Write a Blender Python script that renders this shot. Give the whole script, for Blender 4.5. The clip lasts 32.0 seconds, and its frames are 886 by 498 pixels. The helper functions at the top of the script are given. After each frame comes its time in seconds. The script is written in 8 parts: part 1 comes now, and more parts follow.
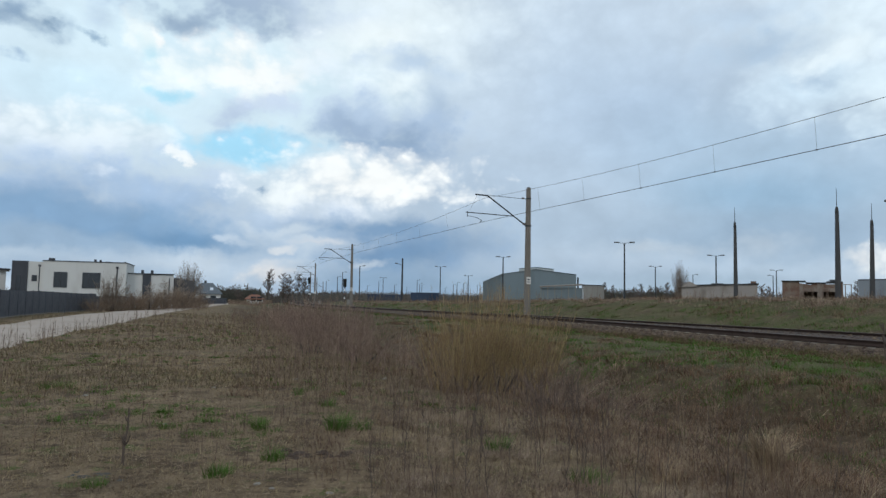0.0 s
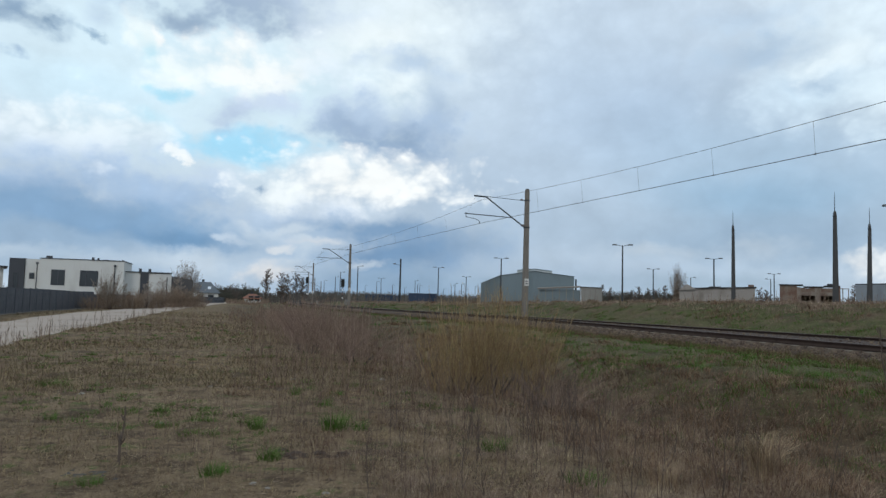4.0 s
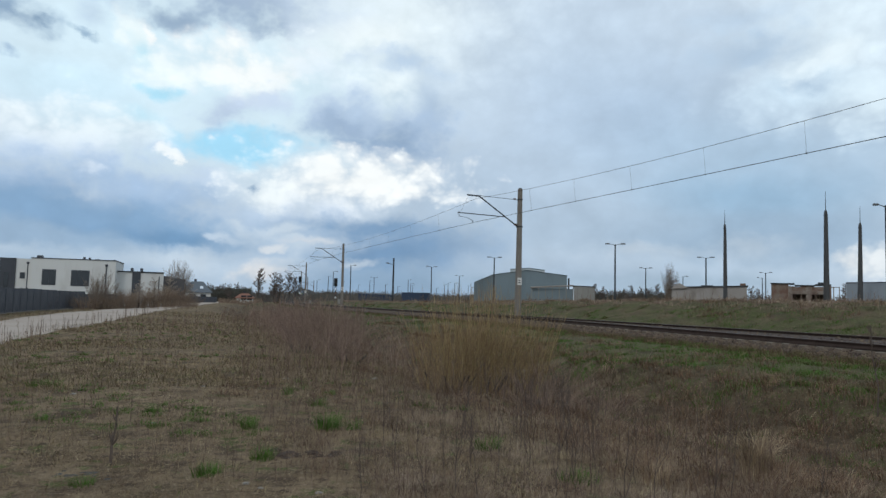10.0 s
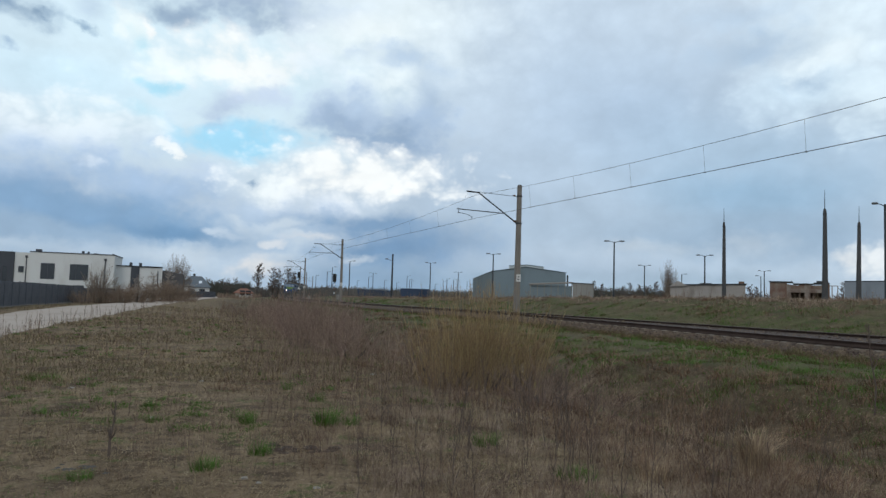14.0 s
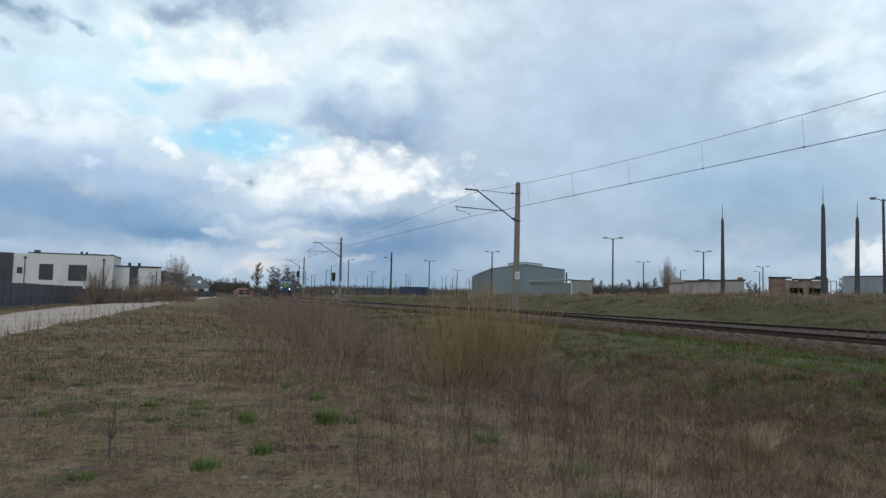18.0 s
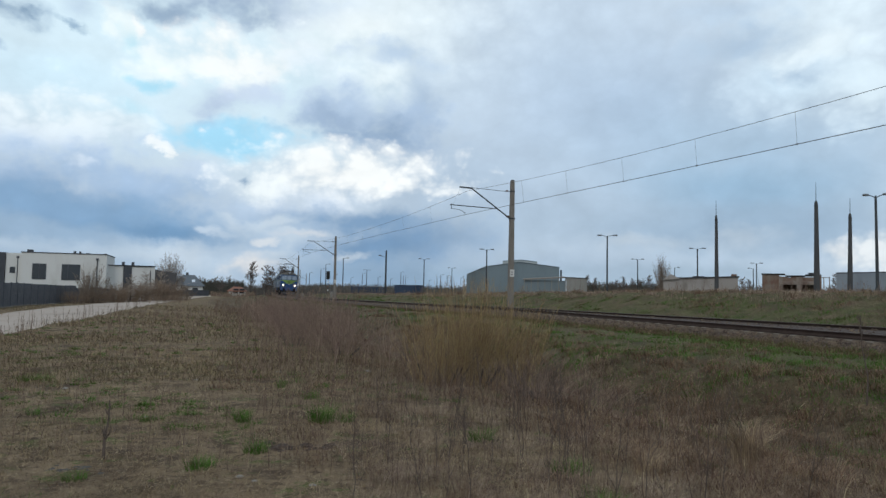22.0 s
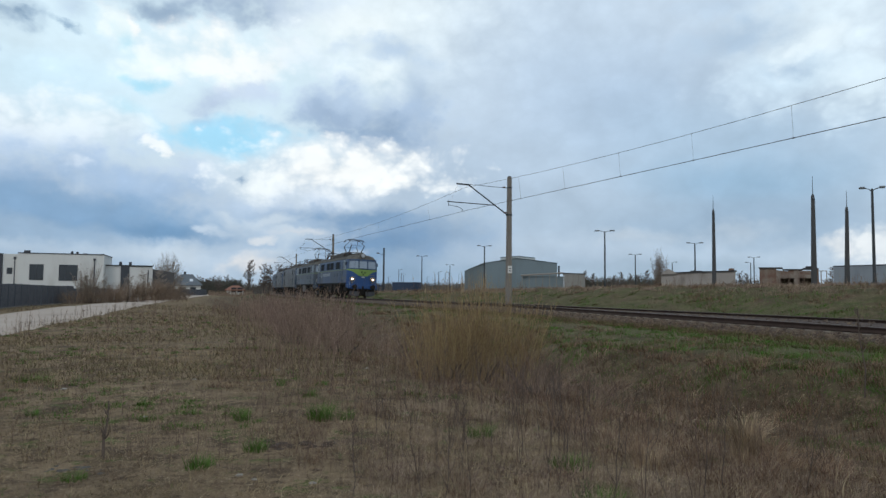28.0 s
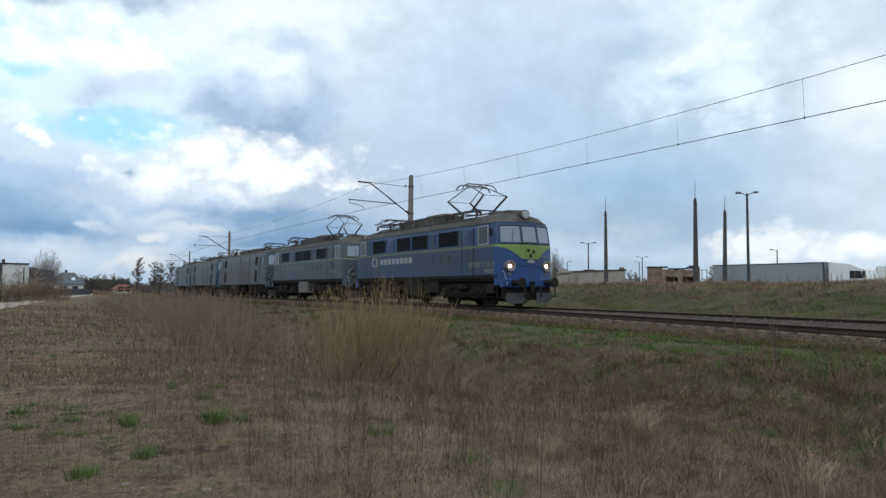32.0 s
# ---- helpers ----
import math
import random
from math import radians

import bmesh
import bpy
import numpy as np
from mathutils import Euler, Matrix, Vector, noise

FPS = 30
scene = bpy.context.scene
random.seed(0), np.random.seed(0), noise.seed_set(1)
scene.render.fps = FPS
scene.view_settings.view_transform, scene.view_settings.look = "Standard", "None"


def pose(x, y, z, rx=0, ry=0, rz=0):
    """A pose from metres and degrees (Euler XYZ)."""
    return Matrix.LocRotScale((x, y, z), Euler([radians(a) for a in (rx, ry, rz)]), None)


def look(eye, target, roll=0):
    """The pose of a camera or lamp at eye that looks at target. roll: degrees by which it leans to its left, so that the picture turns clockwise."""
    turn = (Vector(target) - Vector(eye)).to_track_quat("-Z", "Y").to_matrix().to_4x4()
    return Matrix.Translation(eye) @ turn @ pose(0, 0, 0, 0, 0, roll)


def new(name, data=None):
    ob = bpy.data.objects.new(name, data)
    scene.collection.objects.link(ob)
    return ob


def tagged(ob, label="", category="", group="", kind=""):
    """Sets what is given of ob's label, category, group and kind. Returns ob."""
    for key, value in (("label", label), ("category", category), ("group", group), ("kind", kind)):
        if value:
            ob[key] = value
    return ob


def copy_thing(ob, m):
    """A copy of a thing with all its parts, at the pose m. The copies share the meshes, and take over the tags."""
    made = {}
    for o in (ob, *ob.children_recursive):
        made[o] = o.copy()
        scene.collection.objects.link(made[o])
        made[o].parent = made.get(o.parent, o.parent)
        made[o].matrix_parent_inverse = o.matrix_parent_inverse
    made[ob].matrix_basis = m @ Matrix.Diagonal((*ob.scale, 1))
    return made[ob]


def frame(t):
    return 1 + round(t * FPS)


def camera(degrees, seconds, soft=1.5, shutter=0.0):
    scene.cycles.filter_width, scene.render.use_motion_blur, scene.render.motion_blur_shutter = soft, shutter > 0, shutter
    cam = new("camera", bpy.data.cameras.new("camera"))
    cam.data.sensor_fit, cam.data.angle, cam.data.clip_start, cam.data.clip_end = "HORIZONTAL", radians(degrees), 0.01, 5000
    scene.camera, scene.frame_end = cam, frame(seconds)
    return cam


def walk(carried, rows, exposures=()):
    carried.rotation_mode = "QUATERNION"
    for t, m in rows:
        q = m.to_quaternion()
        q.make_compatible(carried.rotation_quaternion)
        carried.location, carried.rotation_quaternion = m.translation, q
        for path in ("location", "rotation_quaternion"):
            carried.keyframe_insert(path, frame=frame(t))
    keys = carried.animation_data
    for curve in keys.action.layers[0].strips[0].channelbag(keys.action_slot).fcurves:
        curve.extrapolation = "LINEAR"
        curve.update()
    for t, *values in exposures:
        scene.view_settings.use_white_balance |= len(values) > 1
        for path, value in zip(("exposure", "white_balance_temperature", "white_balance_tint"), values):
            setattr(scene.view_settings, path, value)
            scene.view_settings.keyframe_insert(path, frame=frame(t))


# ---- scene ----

# ---- camera: a hand-held view from one spot, turning slowly ----
EYE = Vector((0.0, 0.0, 1.6))


def aim(yaw, pitch, roll):
    a, b = radians(yaw), radians(pitch)
    return look(EYE, EYE + Vector((-math.sin(a) * math.cos(b), math.cos(a) * math.cos(b), math.sin(b))), roll)


cam = camera(64.61, 32.0, soft=1.45)
walk(cam, [
    (0, aim(0.000, 4.301, 1.000)), (0.5, aim(0.071, 4.306, 1.040)), (1, aim(0.020, 4.418, 1.180)), (1.5, aim(0.006, 4.427, 1.384)),
    (2, aim(-0.083, 4.611, 1.573)), (2.5, aim(-0.140, 4.643, 1.517)), (3, aim(-0.195, 4.502, 1.418)), (3.5, aim(-0.132, 4.429, 1.427)),
    (5.5, aim(-0.299, 4.257, 1.650)), (6, aim(-0.356, 4.272, 1.651)), (6.5, aim(-0.515, 4.343, 1.569)), (7, aim(-0.550, 4.356, 1.478)),
    (7.5, aim(-0.505, 4.134, 1.429)), (8, aim(-0.547, 4.229, 1.379)), (8.5, aim(-0.545, 4.299, 1.376)), (9, aim(-0.550, 4.356, 1.478)),
    (9.5, aim(-0.487, 4.296, 1.443)), (10, aim(-0.712, 4.325, 1.368)), (10.5, aim(-0.546, 4.274, 1.333)), (11, aim(-0.611, 4.220, 1.219)),
    (11.5, aim(-0.606, 4.170, 1.287)), (12, aim(-0.595, 4.065, 1.261)), (12.5, aim(-0.681, 4.089, 1.371)), (13, aim(-0.775, 4.148, 1.446)),
    (13.5, aim(-0.725, 4.124, 1.521)), (14, aim(-0.795, 4.021, 1.708)), (14.5, aim(-0.735, 4.052, 1.648)), (16.5, aim(-0.793, 3.799, 1.487)),
    (17, aim(-0.782, 3.879, 1.420)), (17.5, aim(-0.871, 3.868, 1.392)), (18, aim(-0.898, 3.857, 1.299)), (18.5, aim(-0.870, 3.856, 1.253)),
    (19, aim(-0.981, 3.828, 1.269)), (19.5, aim(-0.887, 3.748, 1.243)), (20, aim(-0.871, 3.613, 1.303)), (20.5, aim(-1.229, 3.621, 1.327)),
    (21, aim(-1.250, 3.542, 1.152)), (21.5, aim(-1.232, 3.663, 1.064)), (22, aim(-1.340, 3.704, 1.056)), (22.5, aim(-1.328, 3.669, 1.141)),
    (23, aim(-1.079, 3.662, 1.185)), (23.5, aim(-1.116, 3.652, 1.083)), (24, aim(-1.230, 3.589, 0.847)), (24.5, aim(-1.399, 3.760, 0.678)),
    (25, aim(-1.334, 3.652, 0.597)), (25.5, aim(-1.394, 3.500, 0.493)), (27.5, aim(-1.315, 3.368, 0.655)), (28, aim(-1.532, 3.455, 0.511)),
    (28.5, aim(-1.602, 3.375, 0.253)), (29, aim(-1.865, 3.390, 0.168)), (29.5, aim(-2.020, 3.307, 0.212)), (30, aim(-2.551, 3.211, 0.215)),
    (30.5, aim(-3.127, 3.246, 0.249)), (31, aim(-4.621, 3.092, 0.220)), (31.5, aim(-7.093, 3.163, 0.277)), (32, aim(-9.602, 3.398, 0.360)),
    
], exposures=[(0, -0.06), (20, -0.06), (29, -0.04), (30, -0.02), (31, 0.07), (32, 0.12)])

# ---- light: broken overcast sky, weak veiled sun ----
world = bpy.data.worlds.new("overcast_sky")
scene.world = world
world.use_nodes = True
wt = world.node_tree
wt.nodes.clear()


def wnode(kind, operation="", data_type="", interpolation_type=""):
    nd = wt.nodes.new(kind)
    if operation:
        nd.operation = operation
    if data_type:
        nd.data_type = data_type
    if interpolation_type:
        nd.interpolation_type = interpolation_type
    return nd


def wmath(op, a, b=0.0, c=0.0):
    nd = wnode("ShaderNodeMath", operation=op)
    for slot, v in zip(nd.inputs, (a, b, c)):
        if isinstance(v, (int, float)):
            slot.default_value = v
        else:
            wt.links.new(v, slot)
    return nd.outputs[0]


def lin(r, g, b):
    """Linear colour from 0-255 display values."""
    return tuple(((v / 255 + 0.055) / 1.055) ** 2.4 if v > 10 else v / 255 / 12.92 for v in (r, g, b))


coord = wnode("ShaderNodeTexCoord").outputs["Generated"]
split = wnode("ShaderNodeSeparateXYZ")
wt.links.new(coord, split.inputs[0])
azim = wmath("ARCTAN2", split.outputs[0], split.outputs[1])
elev = wmath("ARCSINE", split.outputs[2])
flat = wnode("ShaderNodeCombineXYZ")
wt.links.new(wmath("MULTIPLY", azim, 57.2958), flat.inputs[0])
wt.links.new(wmath("MULTIPLY", elev, 57.2958), flat.inputs[1])


def wnoise(scale, detail, rough, stretch=1.0, shift=0.0, lac=2.0):
    """Cloud noise over azimuth and elevation in degrees; stretch flattens it."""
    mp = wnode("ShaderNodeMapping")
    mp.inputs["Scale"].default_value = (scale, scale * stretch, scale)
    mp.inputs["Location"].default_value = (shift, shift * 0.7, shift * 1.3)
    wt.links.new(flat.outputs[0], mp.inputs["Vector"])
    nz = wnode("ShaderNodeTexNoise")
    nz.inputs["Scale"].default_value = 1.0
    nz.inputs["Detail"].default_value = detail
    nz.inputs["Roughness"].default_value = rough
    nz.inputs["Lacunarity"].default_value = lac
    wt.links.new(mp.outputs[0], nz.inputs["Vector"])
    return nz


warp = wnoise(0.16, 6, 0.52, 1.3, 3.1)
billow = wnoise(0.34, 7, 0.56, 1.3, 11.7)
soft_noise = wnoise(0.09, 5, 0.5, 1.8, 27.0)


def warped(amount):
    """The sky position pushed about by the noise, by up to so many degrees."""
    sub = wnode("ShaderNodeVectorMath", operation="SUBTRACT")
    wt.links.new(warp.outputs["Color"], sub.inputs[0])
    sub.inputs[1].default_value = (0.5, 0.5, 0.5)
    mul = wnode("ShaderNodeVectorMath", operation="MULTIPLY")
    wt.links.new(sub.outputs[0], mul.inputs[0])
    mul.inputs[1].default_value = (amount * 2.4, amount * 1.5, 0)
    sub2 = wnode("ShaderNodeVectorMath", operation="SUBTRACT")
    wt.links.new(billow.outputs["Color"], sub2.inputs[0])
    sub2.inputs[1].default_value = (0.5, 0.5, 0.5)
    mul2 = wnode("ShaderNodeVectorMath", operation="MULTIPLY")
    wt.links.new(sub2.outputs[0], mul2.inputs[0])
    mul2.inputs[1].default_value = (amount * 0.9, amount * 0.75, 0)
    add = wnode("ShaderNodeVectorMath", operation="ADD")
    wt.links.new(flat.outputs[0], add.inputs[0])
    wt.links.new(mul.outputs[0], add.inputs[1])
    add2 = wnode("ShaderNodeVectorMath", operation="ADD")
    wt.links.new(add.outputs[0], add2.inputs[0])
    wt.links.new(mul2.outputs[0], add2.inputs[1])
    return add2.outputs[0]


rough_sky, smooth_sky = warped(2.6), warped(2.0)


def lobes(scale, detail, shift):
    """Rounded billows over the sky: small in the middle of each lobe, larger between them."""
    mp = wnode("ShaderNodeMapping")
    mp.inputs["Scale"].default_value = (scale, scale * 1.35, scale)
    mp.inputs["Location"].default_value = (shift, shift * 0.6, 0.0)
    wt.links.new(warped(0.9), mp.inputs["Vector"])
    vo = wnode("ShaderNodeTexVoronoi")
    vo.feature, vo.voronoi_dimensions = "SMOOTH_F1", "2D"
    vo.inputs["Scale"].default_value, vo.inputs["Detail"].default_value, vo.inputs["Roughness"].default_value = 1.0, detail, 0.55
    vo.inputs["Smoothness"].default_value = 0.35
    wt.links.new(mp.outputs[0], vo.inputs["Vector"])
    return vo.outputs["Distance"]


puff = lobes(0.3, 3.0, 5.3)
SUN_ELEV, SUN_TURN = radians(42), radians(194)
sky = wnode("ShaderNodeTexSky")
sky.sky_type, sky.sun_disc, sky.sun_elevation, sky.sun_rotation = "NISHITA", False, SUN_ELEV, SUN_TURN
sky_gain = wnode("ShaderNodeVectorMath", operation="SCALE")
wt.links.new(sky.outputs[0], sky_gain.inputs[0])
sky_gain.inputs["Scale"].default_value = 0.11
tone = sky_gain.outputs[0]


def over(below, fac, colour):
    mx = wnode("ShaderNodeMix", data_type="RGBA")
    wt.links.new(fac, mx.inputs["Factor"])
    wt.links.new(below, mx.inputs["A"])
    mx.inputs["B"].default_value = (*lin(*colour), 1)
    return mx.outputs["Result"]


def cloud(below, az, el, ra, re, colour, most=1.0, edge=0.55, where=None, bulge=0.0, under=None, base=1.0, tilt=0.0):
    """A bank of cloud centred at az, el degrees, ra by re degrees wide and high; edge: the share of it that fades out; bulge: how far billows swell its rim; under: the colour of its base; base: how much flatter its underside is; tilt: its rise per degree to the right."""
    off = wnode("ShaderNodeVectorMath", operation="SUBTRACT")
    wt.links.new(where if where is not None else rough_sky, off.inputs[0])
    off.inputs[1].default_value = (az, el, 0)
    mul = wnode("ShaderNodeVectorMath", operation="MULTIPLY")
    wt.links.new(off.outputs[0], mul.inputs[0])
    mul.inputs[1].default_value = (1 / ra, 1 / re, 0)
    place = mul.outputs[0]
    if under or tilt or base != 1.0:
        cut = wnode("ShaderNodeSeparateXYZ")
        wt.links.new(place, cut.inputs[0])
        u, v = cut.outputs[0], cut.outputs[1]
        if tilt:
            v = wmath("MULTIPLY_ADD", u, -tilt * ra / re, v)
        height = v
        if base != 1.0:
            v = wmath("MULTIPLY_ADD", wmath("MINIMUM", v, 0.0), base - 1.0, v)
        join = wnode("ShaderNodeCombineXYZ")
        wt.links.new(u, join.inputs[0])
        wt.links.new(v, join.inputs[1])
        place = join.outputs[0]
    far = wnode("ShaderNodeVectorMath", operation="LENGTH")
    wt.links.new(place, far.inputs[0])
    rim = far.outputs["Value"]
    if bulge:
        rim = wmath("MULTIPLY_ADD", wmath("SUBTRACT", puff, 0.64), bulge * 0.9, rim)
    ramp = wnode("ShaderNodeMapRange", interpolation_type="SMOOTHSTEP")
    wt.links.new(rim, ramp.inputs["Value"])
    ramp.inputs["From Min"].default_value, ramp.inputs["From Max"].default_value = 1.0, 1.0 - edge
    ramp.inputs["To Min"].default_value, ramp.inputs["To Max"].default_value = 0.0, most
    if not under:
        return over(below, ramp.outputs[0], colour)
    grade = wnode("ShaderNodeMapRange", interpolation_type="SMOOTHSTEP")
    wt.links.new(height, grade.inputs["Value"])
    grade.inputs["From Min"].default_value, grade.inputs["From Max"].default_value = 0.45, -0.6
    tint = wnode("ShaderNodeMix", data_type="RGBA")
    wt.links.new(grade.outputs[0], tint.inputs["Factor"])
    tint.inputs["A"].default_value, tint.inputs["B"].default_value = (*lin(*colour), 1), (*lin(*under), 1)
    mx = wnode("ShaderNodeMix", data_type="RGBA")
    wt.links.new(ramp.outputs[0], mx.inputs["Factor"])
    wt.links.new(below, mx.inputs["A"])
    wt.links.new(tint.outputs["Result"], mx.inputs["B"])
    return mx.outputs["Result"]


# cloud cover over the blue
cover = wnode("ShaderNodeMapRange", interpolation_type="SMOOTHSTEP")
wt.links.new(soft_noise.outputs[0], cover.inputs["Value"])
cover.inputs["From Min"].default_value, cover.inputs["From Max"].default_value = 0.1, 0.3
tone = over(tone, cover.outputs[0], (204, 218, 233))
S = smooth_sky
# high cloud: cyan white over the field, a grey veil over the yard
tone = cloud(tone, -20.1, 17.5, 27.8, 12.10, (224, 244, 255), 0.95, 0.8, bulge=0)
tone = cloud(tone, -3.7, 21.5, 18.5, 7.85, (240, 250, 255), 0.9, 0.8, bulge=0.3)
tone = cloud(tone, -28.1, 14.6, 8.7, 3.05, (214, 240, 255), 0.6, 0.9, bulge=0)
# the grey veil, darker in its heart, paler towards the yard's horizon
tone = cloud(tone, 11.9, 12.9, 20.6, 19.61, (198, 215, 234), 0.98, 0.9, bulge=0, where=S)
tone = cloud(tone, 16.4, 14.6, 13.0, 7.65, (182, 202, 225), 0.88, 0.95, bulge=0, where=S)
tone = cloud(tone, 25.4, 9.9, 18.7, 8.58, (174, 198, 221), 0.9299999999999999, 0.9, bulge=0, where=S)
tone = cloud(tone, 24.6, 8.2, 12.1, 3.44, (154, 185, 212), 0.83, 0.9, bulge=0, where=S)
tone = cloud(tone, 3.8, 7.5, 14.4, 7.80, (180, 198, 218), 0.88, 0.9, bulge=0, where=S)
tone = cloud(tone, 14.2, 6.2, 15.9, 3.55, (173, 192, 212), 0.7799999999999999, 0.9, bulge=0, where=S)
# brighter cloud high over the yard
tone = cloud(tone, 30.4, 19.3, 11.9, 8.65, (230, 244, 254), 0.95, 0.97, bulge=0.4)
tone = cloud(tone, 28.9, 16.1, 6.5, 2.60, (209, 230, 247), 0.7, 0.9, bulge=0.3)
tone = cloud(tone, 24.7, 18.7, 7.0, 2.72, (174, 195, 218), 0.85, 0.97, bulge=0.5, tilt=0.04)
tone = cloud(tone, 29.2, 16.4, 3.1, 0.83, (167, 190, 215), 0.7, 0.9, bulge=0.5)
tone = cloud(tone, 29.8, 17.9, 4.6, 1.97, (236, 247, 254), 0.9, 0.97, bulge=0.7, tilt=0.15)
tone = cloud(tone, 32.4, 14.9, 5.1, 4.00, (228, 243, 253), 0.85, 0.97, bulge=0.5)
tone = cloud(tone, 23.9, 21.4, 6.4, 2.02, (185, 206, 229), 0.6, 0.97, bulge=0.4)
# dark rags in the corner
tone = cloud(tone, -32.0, 19.1, 4.4, 2.06, (143, 168, 195), 0.95, 0.77, bulge=0.5, tilt=-0.1)
tone = cloud(tone, -30.5, 19.0, 1.5, 0.72, (131, 158, 186), 0.8, 0.7999999999999999, bulge=0.5)
tone = cloud(tone, -27.2, 18.6, 1.3, 0.52, (154, 181, 206), 0.9, 0.7999999999999999, bulge=0.7, tilt=-0.25)
tone = cloud(tone, -32.1, 16.0, 1.2, 0.67, (174, 198, 223), 0.85, 0.7999999999999999, bulge=0.5)
tone = cloud(tone, -26.4, 20.2, 2.1, 2.11, (196, 215, 235), 0.75, 0.97, bulge=0.6)
# grey base of the high bank
tone = cloud(tone, -16.5, 22.2, 13.1, 3.76, (167, 186, 210), 0.95, 0.82, bulge=0.7)
tone = cloud(tone, -20.2, 20.7, 4.4, 1.80, (149, 171, 196), 0.85, 0.97, bulge=0.6)
tone = cloud(tone, -14.7, 21.0, 5.4, 1.34, (158, 179, 204), 0.7, 0.97, bulge=0.6)
tone = cloud(tone, -8.4, 22.4, 7.3, 3.08, (222, 235, 250), 0.6, 0.97, bulge=0.6)
# white tops below it
tone = cloud(tone, -23.4, 19.0, 2.0, 2.61, (246, 254, 255), 0.9, 0.9199999999999999, bulge=0.7)
tone = cloud(tone, -22.7, 19.2, 0.5, 1.28, (255, 255, 255), 0.9, 0.7999999999999999, bulge=0.5)
tone = cloud(tone, -23.2, 18.0, 1.2, 1.70, (196, 236, 252), 0.7, 0.9, bulge=0.5)
tone = cloud(tone, -15.8, 17.6, 9.9, 3.77, (253, 255, 255), 1.0, 0.82, bulge=0.8)
tone = cloud(tone, -21.3, 16.5, 5.3, 2.39, (244, 253, 255), 0.8, 0.97, bulge=0.7)
tone = cloud(tone, -10.0, 18.1, 5.4, 3.07, (232, 244, 255), 0.8, 0.97, bulge=0.7)
tone = cloud(tone, -4.0, 16.8, 5.2, 2.35, (240, 250, 255), 0.9, 0.97, bulge=0.8)
tone = cloud(tone, -6.0, 20.9, 7.3, 2.72, (246, 253, 255), 0.7, 0.97, bulge=0.6)
tone = cloud(tone, -2.2, 18.8, 4.3, 1.86, (187, 207, 230), 0.85, 0.97, bulge=0.6, tilt=-0.2)
tone = cloud(tone, -6.4, 19.2, 3.9, 0.77, (204, 221, 242), 0.6, 0.97, bulge=0.5)
# the open blue
tone = cloud(tone, -22.2, 15.0, 1.9, 0.91, (175, 226, 249), 0.85, 0.85, bulge=0.7)
tone = cloud(tone, -15.8, 11.7, 8.7, 2.43, (169, 222, 249), 0.97, 0.82, bulge=0.6, tilt=0.1)
tone = cloud(tone, -23.1, 13.1, 3.5, 1.31, (196, 236, 253), 0.7, 0.97, bulge=0.5)
# grey bank over the bright cumulus, ragged underneath
tone = cloud(tone, -7.2, 15.3, 8.5, 2.47, (215, 230, 247), 0.8, 0.97, bulge=0.7, tilt=-0.15)
tone = cloud(tone, -5.7, 13.6, 10.6, 3.83, (187, 206, 229), 1.0, 0.72, bulge=0.6, under=(153, 176, 204), tilt=-0.14)
tone = cloud(tone, -0.6, 13.3, 3.4, 3.71, (180, 199, 223), 0.6, 0.97, bulge=0.4)
tone = cloud(tone, -3.4, 12.8, 6.1, 1.86, (145, 169, 198), 0.85, 0.97, bulge=0.7)
tone = cloud(tone, -8.0, 13.7, 3.3, 0.88, (160, 181, 208), 0.7, 0.9, bulge=0.6, tilt=-0.2)
tone = cloud(tone, -17.4, 14.3, 4.5, 2.42, (198, 213, 235), 0.9, 0.9199999999999999, bulge=0.7, under=(177, 194, 220))
tone = cloud(tone, -13.5, 15.0, 4.5, 1.59, (206, 221, 242), 0.8, 0.97, bulge=0.7)
tone = cloud(tone, -0.9, 15.1, 2.7, 4.33, (171, 192, 218), 0.7, 0.97, bulge=0.4)
# cumulus over the houses and its long grey base
tone = cloud(tone, -28.2, 10.8, 10.6, 3.85, (240, 249, 255), 0.97, 0.67, bulge=0.8, under=(204, 221, 243))
tone = cloud(tone, -23.0, 11.9, 3.5, 2.14, (232, 246, 255), 0.85, 0.9199999999999999, bulge=0.8)
tone = cloud(tone, -29.8, 7.3, 14.8, 4.05, (172, 195, 223), 0.95, 0.9199999999999999, bulge=0.5, under=(143, 172, 204))
tone = cloud(tone, -21.6, 7.2, 13.0, 4.18, (174, 197, 225), 0.9, 0.97, bulge=0.5, under=(150, 178, 209))
tone = cloud(tone, -26.6, 8.3, 2.4, 0.89, (220, 232, 247), 0.9, 0.7999999999999999, bulge=0.8, under=(189, 208, 231))
tone = cloud(tone, -29.1, 6.5, 1.8, 0.52, (193, 211, 233), 0.7, 0.9, bulge=0.7)
tone = cloud(tone, -19.0, 9.1, 4.7, 0.96, (202, 218, 239), 0.7, 0.97, bulge=0.7)
